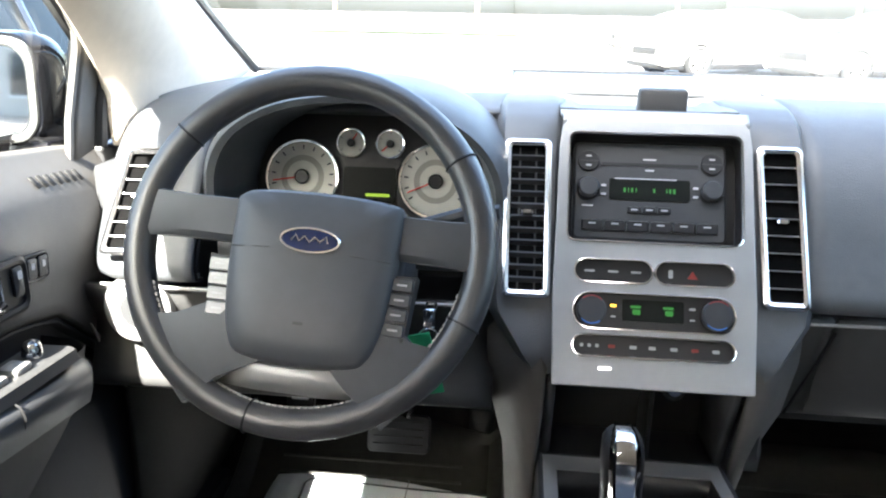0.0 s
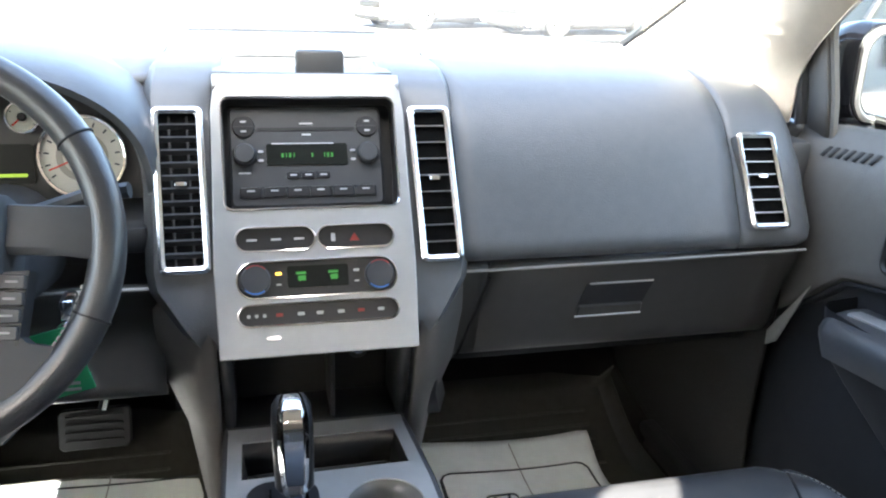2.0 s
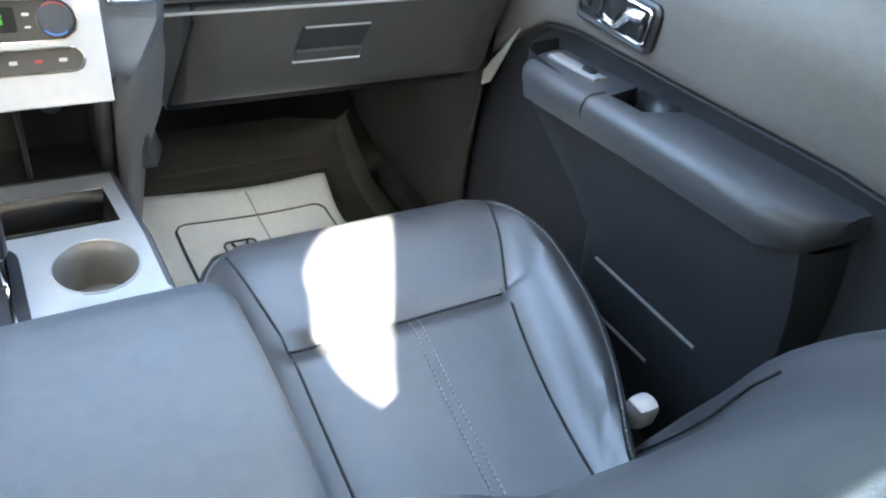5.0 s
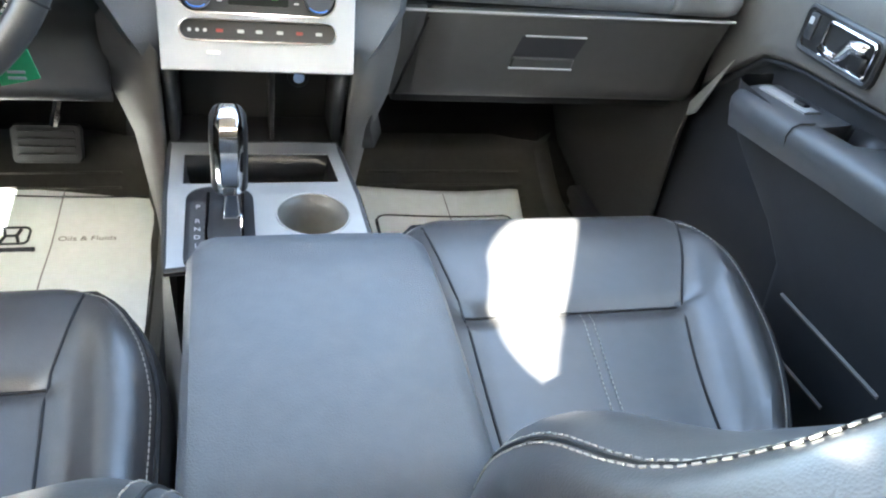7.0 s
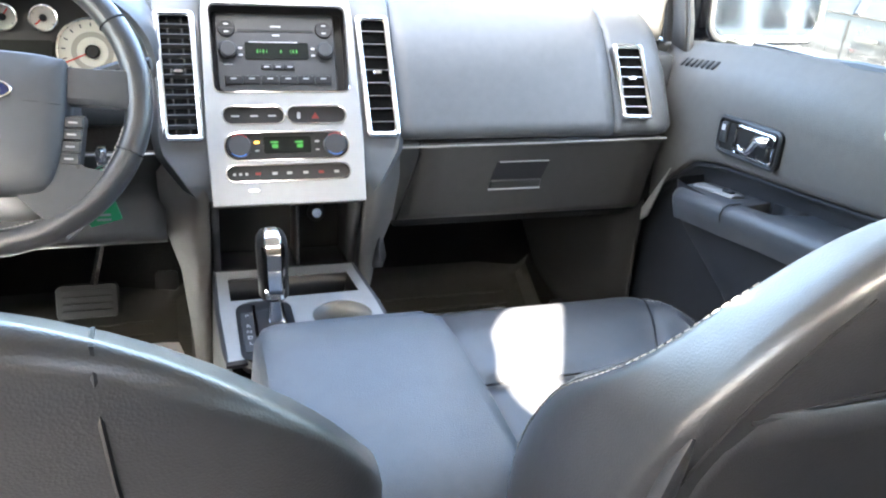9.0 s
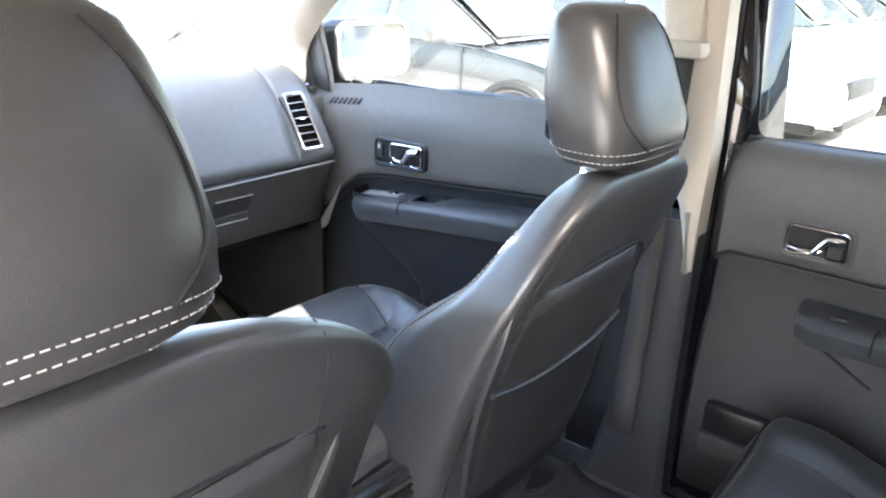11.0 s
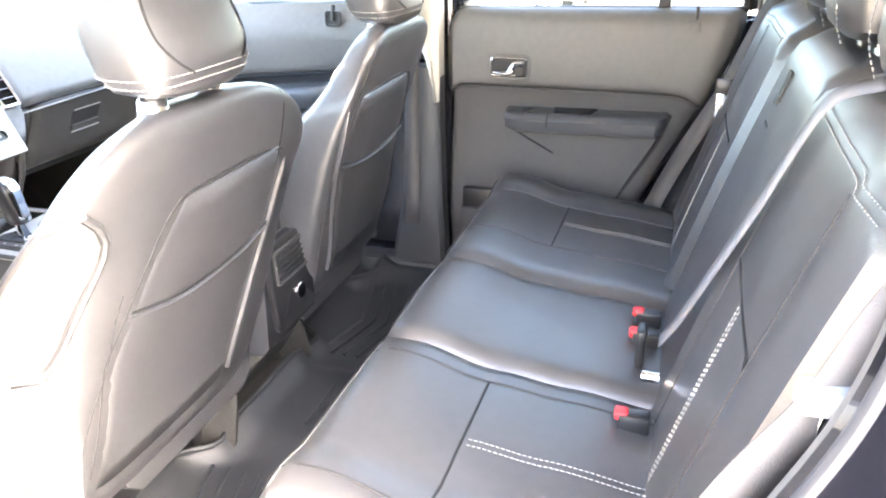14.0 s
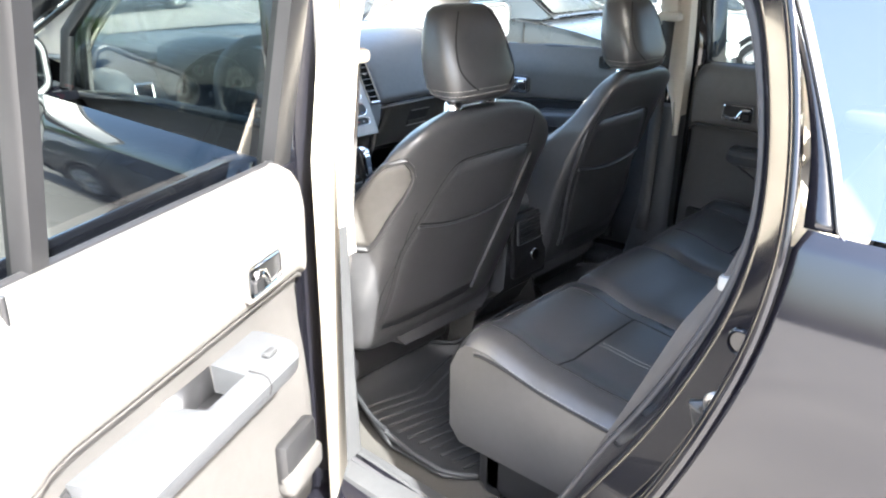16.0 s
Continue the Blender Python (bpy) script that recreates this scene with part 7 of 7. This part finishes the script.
part("tongue", b_box(-0.125, -0.085, -0.405, -0.39, 0.765, 0.83, 0.004), BLACK, sb)
part("anchor", b_cyl((-0.20, -0.43, 0.80), (-0.20, -0.405, 0.80), 0.009, n=12), CHROME, sb)
sb = belt("seat_belt", [(-0.695, -0.655, 1.36), (-0.70, -0.577, 1.21), (-0.70, -0.545, 1.125), (-0.70, -0.513, 1.066), (-0.70, -0.49, 1.02), (-0.695, -0.44, 0.90), (-0.69, -0.38, 0.76)], "grey seat belt hanging beside the open door", w=0.048, side=(0.25, -0.9, -0.33))
part("tongue", b_box(-0.713, -0.690, -0.578, -0.518, 1.112, 1.136, 0.007), SILVER, sb, "pale plastic belt tongue")
part("tongue_plate", b_box(-0.706, -0.699, -0.560, -0.536, 1.080, 1.114, 0.002), CHROME, sb)
part("belt_ring", b_box(-0.715, -0.66, -0.69, -0.63, 1.35, 1.375, 0.010), CREAM, sb)
for x in (0.040, -0.035, -0.272):
    bk = thing("belt_buckle", "black belt buckle with a red button on the bench", "seat belt", (x, -0.40, 0.78), group="rear belt buckles")
    part("buckle_body", b_box(x - 0.014, x + 0.014, -0.425, -0.380, 0.755, 0.784, 0.005), BLACK, bk)
    part("buckle_button", b_box(x - 0.011, x + 0.011, -0.395, -0.374, 0.772, 0.787, 0.005), RED, bk, "red release button")

# ---- floor mats ----
def rear_mat():
    m = thing("rubber_mat", "ribbed black rubber mat across the rear floor", "floor mat", (0, 0.2, 0.46))
    edge = lambda x: lin(x, (-0.64, 0.20), (-0.62, 0.26), (-0.54, 0.445), (-0.24, 0.440), (-0.195, 0.375), (-0.075, 0.366), (0.24, 0.370), (0.29, 0.440), (0.54, 0.440), (0.59, 0.385), (0.70, 0.380))
    base = lambda x: 0.462 + 0.026 * key(abs(x), (0.10, 1.0), (0.19, 0.0)) + 0.022 * max(0, (x - 0.64) / 0.06) + 0.022 * max(0, (-0.60 - x) / 0.06)
    xs = [-0.64 + 1.34 * k / 67 for k in range(68)]
    rows = []
    for v in [k / 16 for k in range(14)] + [0.86, 0.90, 0.93, 0.96, 0.98, 1.0]:
        rows.append([(x, lerp(lin(x, (-0.64, 0.03), (-0.60, 0.0), (-0.55, -0.05)), edge(x), v), base(x) + 0.030 * max(0, (v - 0.88) / 0.12) ** 1.5) for x in xs])
    part("mat_tray", b_loft(rows, ring=False), RUBBER, m, "moulded black rubber tray", solid=0.005)
    part("mat_rim", b_tube([(x, edge(x), base(x) + 0.032) for x in xs], 0.006, n=8), RUBBER, m, "raised rubber rim")
    part("mat_rim", b_tube([(-0.52, -0.05, 0.466), (-0.57, -0.035, 0.468), (-0.61, 0.005, 0.474), (-0.635, 0.04, 0.482), (-0.64, 0.12, 0.49), (-0.64, 0.20, 0.505)], 0.006, n=8), RUBBER, m, "raised rubber rim")
    for xa, xb in ((-0.58, -0.22), (0.22, 0.60)):
        for k in range(11):
            y = -0.02 + 0.034 * k
            part("rib", b_tube([(lerp(xa, xb, u), y + 0.09 * abs(u - 0.45), base(lerp(xa, xb, u)) + 0.004) for u in (0.0, 0.2, 0.45, 0.7, 1.0)], 0.0042, n=6), RUBBER, m)
    for k in range(4):
        y = 0.06 + 0.06 * k
        part("rib", b_tube([(x, y, base(x) + 0.004) for x in (-0.08, 0.0, 0.08)], 0.0035, n=6), RUBBER, m)


rear_mat()


def front_mat(x0, x1, label):
    m = thing("rubber_mat", label, "floor mat", ((x0 + x1) / 2, 1.2, 0.46), group="front mats")
    lift = lambda u, y: 0.463 + 0.03 * max(0, (abs(2 * u - 1) - 0.9) / 0.1) + 0.10 * max(0, (y - 1.36) / 0.2) ** 1.5
    part("mat_tray", b_loft([[(lerp(x0, x1, k / 20), 0.86 + 0.70 * j / 20 - (0.05 * max(0, k / 20 - 0.75) / 0.25 if j == 20 else 0), lift(k / 20, 0.86 + 0.70 * j / 20)) for k in range(21)] for j in range(21)], ring=False), MAT, m, "moulded grey-brown rubber tray", solid=0.004)
    for k in range(5):
        y = 1.36 + 0.03 * k
        part("rib", b_tube([(lerp(x0, x1, u), y, lift(u, y) + 0.003) for u in (0.15, 0.5, 0.85)], 0.003, n=6), MAT, m)


front_mat(-0.68, -0.17, "grey-brown rubber mat in the driver footwell")
front_mat(0.17, 0.66, "grey-brown rubber mat in the passenger footwell")


def paper_mat(x0, x1, y0, y1, label, flip=1):
    p = thing("paper_floor_mat", label, "paper mat", ((x0 + x1) / 2, (y0 + y1) / 2, 0.47), group="paper mats")
    hz = lambda x, y: 0.482 + 0.006 * math.sin(9 * x + 4 * y) + 0.008 * max(0, (y - y1 + 0.15) / 0.15) ** 2 + 0.004 * math.sin(23 * y)
    part("sheet", b_grid(lambda u, v: (lerp(x0, x1, u) + 0.012 * math.sin(v * 7), lerp(y0, y1, v) - 0.02 * math.sin(u * math.pi) * v, hz(lerp(x0, x1, u), lerp(y0, y1, v))), 24, 24), PAPER, p, "creased white paper sheet", solid=0.0012)
    ins = 0.075
    fr = [(x0 + ins - 0.02, y0), (x0 + ins - 0.02, y1 - 0.105), (x0 + ins - 0.012, y1 - 0.093), (x0 + ins, y1 - 0.088), (x1 - 0.055, y1 - 0.088), (x1 - 0.043, y1 - 0.093), (x1 - 0.035, y1 - 0.105), (x1 - 0.035, y0)]
    path = []
    for a, b in zip(fr, fr[1:]):
        path += [(lerp(a[0], b[0], k / 8), lerp(a[1], b[1], k / 8)) for k in range(8)]
    part("printed_border", b_tube([(x, y - 0.02 * math.sin(math.pi * (x - x0) / (x1 - x0)) * (y - y0) / (y1 - y0), hz(x, y) + 0.0022) for x, y in path], 0.004, n=6, flat=0.4), INK, p, "printed dark border")
    cx, cy = lerp(x0, x1, 0.40), lerp(y0, y1, 0.62)
    mark = lambda x, y: (x, y - 0.012, hz(x, y) + 0.003)
    part("printed_badge", b_tube([mark(cx + a, cy + b) for a, b in rrect(0.058, 0.046, 0.01)], 0.0022, closed=True, n=5), INK, p, "printed dark badge")
    for sx in (-1, 1):
        part("badge_bar", b_tube([mark(cx + sx * 0.014, cy + 0.017), mark(cx + sx * 0.009, cy), mark(cx + sx * 0.014, cy - 0.017)], 0.003, n=5), INK, p)
    part("badge_bar", b_tube([mark(cx - 0.010, cy), mark(cx + 0.010, cy)], 0.0025, n=5), INK, p)
    part("printed_bar", b_tube([mark(cx - 0.05, cy - 0.042), mark(cx + 0.045, cy - 0.042)], 0.005, n=5, flat=0.4), INK, p)
    part("fold_line", b_tube([mark(lerp(x0, x1, 0.55), y) for y in [lerp(y0, y1 - 0.02, k / 10) for k in range(11)]], 0.0012, n=4), GREYINK, p)
    part("side_line", b_tube([mark(x1 - 0.035, y) for y in [lerp(y0 + 0.05, y1 - 0.10, k / 8) for k in range(9)]], 0.0018, n=4), GREYINK, p)
    f = Face((lerp(x0, x1, 0.72), cy - 0.03, hz(lerp(x0, x1, 0.72), cy) + 0.010), (1, 0, 0), (0, 1, 0))
    words("printed_words", "Oils & Fluids", f, -0.02, 0, 0.019, GREYINK, p)
    return p


paper_mat(-0.60, -0.140, 0.98, 1.53, "white paper floor mat with printed border by the pedals")
paper_mat(0.185, 0.57, 0.97, 1.445, "white paper floor mat with printed border in the passenger footwell")

# ---- outside ----
part("ground", b_grid(lambda u, v: (lerp(-300, 300, u), lerp(-300, 300, v), 0.0), 4, 4), ASPHALT, None, smooth=False)
tagged(bpy.data.objects["ground"], "pale sunlit asphalt car park", "ground", kind="structure")


def parked_car(m, paint, label, tall=0.0, detail=True):
    """A parked car, nose along +y before placement."""
    XF[0] = Matrix(m)
    c = thing("parked_car", label, "car", (0, 0, 0), group="parked cars")
    side = [(-2.2, 0.45), (-2.25, 0.7), (-2.18, 0.95 + tall * 0.5), (-1.7, 1.02 + tall * 0.5), (-0.6, 0.98 + tall * 0.4), (0.75, 0.95 + tall * 0.4), (1.5, 0.88 + tall * 0.4), (2.05, 0.74 + tall * 0.2), (2.2, 0.60), (2.22, 0.42), (2.1, 0.28)]
    top = [(p.y, p.z) for p in arc([(0, y, z) for y, z in side], 4)]
    secs = []
    for x, k in ((-0.80, 0.93), (-0.88, 0.97), (-0.90, 0.99), (-0.78, 1.0), (0, 1.015), (0.78, 1.0), (0.90, 0.99), (0.88, 0.97), (0.80, 0.93)):
        lowz = 0.26
        secs.append([(x, y * (1 - 0.03 * (abs(x) / 0.9) ** 4), 0.26 + (z - 0.26) * (k if abs(x) > 0.85 else k)) for y, z in top])
    # flanks
    body = b_loft(secs, ring=False)
    for sx in (-1, 1):
        fl = b_loft([[(sx * lin(t, (0, 0.80), (0.15, 0.90), (0.6, 0.915), (1, 0.88)), y, lerp(0.24, 0.26 + (z - 0.26) * 0.97, t)) for t in (0, 0.1, 0.3, 0.6, 0.85, 1)] for y, z in top], ring=False)
        body = b_join(body, fl)
    part("body", body, paint, c, "painted car body")
    gh = [(-1.95, 1.0), (-1.55, 1.32), (-1.0, 1.45), (-0.2, 1.47), (0.35, 1.36), (1.0, 0.96)]
    G2 = [(p.y, p.z + tall * (0.9 if p.z > 1.1 else 0.45)) for p in arc([(0, y, z) for y, z in gh], 4)]
    part("greenhouse", b_loft([[(x, y, z * k) for y, z in G2] for x, k in ((-0.62, 0.985), (-0.5, 1.0), (0, 1.01), (0.5, 1.0), (0.62, 0.985))], ring=False), paint, c)
    for sx in (-1, 1):
        part("side_glass", b_loft([[(sx * 0.84, y, 0.95 + tall * 0.4), (sx * 0.635, y * 0.97, 0.95 + tall * 0.4 + (z - 0.95 - tall * 0.4) * 0.96)] for y, z in G2], ring=False), CARGLASS, c, "dark side windows")
        for y in (-0.95, 0.02):
            part("door_post", b_tube([(sx * 0.845, y, 0.96 + tall * 0.4), (sx * 0.66, y * 0.97, 1.40 + tall * 0.9)], 0.03, n=6), paint, c)
        part("door_mirror", b_box(sx * 0.98 - 0.09, sx * 0.98 + 0.09, 0.60, 0.72, 0.95 + tall * 0.4, 1.08 + tall * 0.4, 0.03), paint, c)
        for y in (-1.0, 0.0, 0.85):
            part("door_gap", b_tube([(sx * 0.917, y, 0.34), (sx * 0.920, y + 0.02, 0.62), (sx * 0.89, y, 0.92 + tall * 0.35)], 0.005, n=4), SEAM, c)
        for y in (-0.75, 0.22):
            part("door_handle", b_box(sx * 0.925 - 0.015, sx * 0.925 + 0.015, y - 0.09, y + 0.09, 0.80 + tall * 0.3, 0.83 + tall * 0.3, 0.01), paint, c)
        part("sill_trim", b_box(sx * 0.90 - 0.02, sx * 0.90 + 0.02, -1.0, 0.95, 0.23, 0.31, 0.015), BLACK, c)
        part("headlamp", b_box(sx * 0.68 - 0.18, sx * 0.68 + 0.18, 2.0, 2.19, 0.58, 0.72, 0.04), WHITE, c, "clear headlamp")
        part("tail_lamp", b_box(sx * 0.76 - 0.12, sx * 0.76 + 0.10, -2.26, -2.12, 0.70, 0.88, 0.03), RED, c, "red tail lamp")
        for y in (-1.38, 1.35):
            r = 0.335 + tall * 0.12
            part("wheel_arch", b_tube([(sx * 0.905, y + (r + 0.035) * math.cos(a), r + (r + 0.035) * math.sin(a)) for a in [k * math.pi / 12 for k in range(13)]], 0.035, n=6), DARK, c)
            part("wheel_well", b_cyl((sx * 0.60, y, r + 0.03), (sx * 0.90, y, r + 0.03), r + 0.045, n=24), DARK, c)
            w = part("wheel", b_loft([[(sx * x, y + rr * math.cos(a), r + rr * math.sin(a)) for a in [k * math.pi / 16 for k in range(32)]] for x, rr in ((0.70, r * 0.7), (0.70, r * 0.95), (0.73, r), (0.89, r), (0.915, r * 0.94), (0.92, r * 0.74), (0.90, r * 0.70))]), TYRE, c, "black tyre")
            part("rim", b_tube([(sx * 0.915, y + r * 0.68 * math.cos(a), r + r * 0.68 * math.sin(a)) for a in [k * math.pi / 16 for k in range(32)]], 0.018, closed=True, n=6), ALLOY, w)
            for k in range(7):
                a = k * 2 * math.pi / 7
                part("spoke", b_tube([(sx * 0.925, y + r * 0.12 * math.cos(a), r + r * 0.12 * math.sin(a)), (sx * 0.918, y + r * 0.66 * math.cos(a), r + r * 0.66 * math.sin(a))], lambda t: 0.028 + 0.016 * t, n=6, flat=0.5), ALLOY, w)
            part("rim_dish", b_cyl((sx * 0.88, y, r), (sx * 0.895, y, r), r * 0.66, n=24), DARK, w)
            part("hub", b_cyl((sx * 0.90, y, r), (sx * 0.935, y, r), 0.05, 0.04, 16), ALLOY, w)
    part("underbody", b_box(-0.84, 0.84, -2.05, 2.08, 0.16, 0.30, 0.04), DARK, c, "dark underside")
    part("grille", b_box(-0.46, 0.46, 2.15, 2.235, 0.46, 0.64, 0.02), DARK, c, "black front grille")
    part("intake", b_box(-0.62, 0.62, 2.10, 2.262, 0.20, 0.31, 0.02), DARK, c, "dark lower intake")
    part("windscreen", b_loft([[(x, y - 0.012 * 0, z + 0.012) for y, z in ((0.42, 1.335 + tall * 0.9), (0.62, 1.235 + tall * 0.75), (0.97, 0.985 + tall * 0.47))] for x in (-0.60, 0.0, 0.60)], ring=False), CARGLASS, c, "dark windscreen", solid=0.006)
    part("bumper", b_box(-0.78, 0.78, 2.12, 2.25, 0.26, 0.42, 0.05), paint, c)
    part("plate_holder", b_box(-0.26, 0.26, 2.24, 2.26, 0.33, 0.43, 0.006), WHITE, c, "blank number plate")
    XF[0] = Matrix()
    return c


SILVERP = material("silver_car_paint", (0.45, 0.46, 0.46), 0.25, 0.5, vary=0.04, bump=0, coat=1.0)
WHITEP = material("white_car_paint", (0.75, 0.75, 0.73), 0.25, vary=0.04, bump=0, coat=1.0)
NAVYP = material("dark_car_paint", (0.02, 0.025, 0.04), 0.2, vary=0.05, bump=0, coat=1.0)
BEIGEP = material("champagne_car_paint", (0.42, 0.38, 0.31), 0.25, 0.4, vary=0.04, bump=0, coat=1.0)
GREYP = material("grey_car_paint", (0.035, 0.036, 0.038), 0.3, 0.2, vary=0.04, bump=0, coat=1.0)
parked_car(pose(5.08, 4.19, 0, 0, 0, 180), GREYP, "grey saloon parked alongside")
for k, (x, y, p, l) in enumerate(((7.9, 3.45, WHITEP, "white car in the row alongside"), (10.7, 3.3, SILVERP, "silver car in the row alongside"), (13.5, 3.35, WHITEP, "white car in the row alongside"), (16.4, 3.2, BEIGEP, "champagne car in the row alongside"), (20.4, 3.1, NAVYP, "dark car at the end of the row"), (24.0, 3.4, SILVERP, "silver car in the row alongside"))):
    parked_car(pose(x, y, 0, 0, 0, 180 + 2 * (k % 3 - 1)), p, l, (0.0, 0.12, 0.05, 0.0, 0.25, 0.1)[k])
parked_car(pose(4.6, 19.5, 0, 0, 0, 115), WHITEP, "white car across the drive")
parked_car(pose(7.6, 18.2, 0, 0, 0, 110), SILVERP, "silver car across the drive")
parked_car(pose(5.2, 29.0, 0, 0, 0, 95), BEIGEP, "champagne car across the drive")
parked_car(pose(-9.5, 17.5, 0, 0, 0, 60), SILVERP, "silver car across the drive")
parked_car(pose(-4.2, 4.2, 0, 0, 0, 178), NAVYP, "dark car parked alongside", 0.1)
# lane lines
for k in range(8):
    o = part("lane_line", b_box(6.9 + 3.1 * k - 0.05, 6.9 + 3.1 * k + 0.05, 1.6, 6.2, 0.0, 0.006), MARKING, None, smooth=False)
    tagged(o, "painted white parking bay line", "road marking", kind="structure")
# verge, trees, buildings in the distance
o = part("verge", b_grid(lambda u, v: (lerp(-60, 90, u), lerp(44, 54, v), 0.08 + 0.05 * math.sin(u * 40)), 40, 4), GRASS, None)
tagged(o, "green grass verge beyond the car park", "grass", kind="stuff")
o = part("verge", b_grid(lambda u, v: (lerp(29, 36, u), lerp(-9, -1.5, v), 0.10), 4, 6), GRASS, None, solid=0.08)
tagged(o, "small grass island in the car park", "grass", kind="stuff")


def tree(x, y, h, seed):
    rnd = random.Random(seed)
    t = thing("tree", "green broadleaf tree beyond the car park", "tree", (x, y, 0), group="trees")
    part("trunk", b_tube(arc([(x, y, 0), (x + 0.1, y, h * 0.25), (x - 0.1, y + 0.1, h * 0.5), (x, y, h * 0.8)], 4), lambda q: 0.18 * (1 - 0.8 * q), n=8), BARK, t)
    bm = bmesh.new()
    for k in range(700):
        a, e, r = rnd.uniform(0, 6.283), rnd.uniform(-0.6, 1.5), rnd.random() ** 0.5
        c = Vector((x + math.cos(a) * math.cos(e) * r * h * 0.33, y + math.sin(a) * math.cos(e) * r * h * 0.33, h * 0.62 + math.sin(e) * r * h * 0.36))
        s = rnd.uniform(0.14, 0.32)
        q = Euler((rnd.uniform(0, 3), rnd.uniform(0, 3), rnd.uniform(0, 6))).to_matrix()
        vs = [bm.verts.new(c + q @ Vector(p) * s) for p in ((-1, 0, 0), (0, -0.5, 0.2), (1, 0, 0), (0, 0.5, 0.2))]
        bm.faces.new(vs)
    part("crown", bm, LEAF, t, smooth=False)


for k, (x, y) in enumerate(((-22, 46), (-12, 49), (-3, 47), (9, 50), (18, 46), (34, -6.5), (44, 4), (48, -14), (40, 24), (-30, 20))):
    tree(x, y, 6 + (k * 37 % 5), k)


def building(x0, x1, y0, y1, h, label):
    b = thing("building", label, "building", ((x0 + x1) / 2, (y0 + y1) / 2, 0), group="buildings")
    part("wall", b_box(x0, x1, y0, y1, 0, h, 0.05), STUCCO, b, "pale rendered wall")
    part("roof", b_box(x0 - 0.4, x1 + 0.4, y0 - 0.4, y1 + 0.4, h, h + 0.9, 0.08), ROOFING, b, "blue fascia roof")
    n = max(2, int((x1 - x0) / 3))
    for k in range(n):
        x = lerp(x0, x1, (k + 0.5) / n)
        w = part("window", b_box(x - 0.9, x + 0.9, y1 - 0.03, y1 + 0.04, 0.9, 2.7, 0.02), BLACK, b, "dark shop window")
        part("window_frame", b_box(x - 1.0, x + 1.0, y1 - 0.02, y1 + 0.07, 0.78, 0.9, 0.01), WHITE, w)


building(-34, -6, -40, -24, 4.5, "pale building with a blue roof behind the car park")
building(24, 40, -34, -23, 4.0, "grey building with blue panels across the car park")
building(6, 22, -46, -30, 5.0, "pale showroom with a blue roof behind the car park")
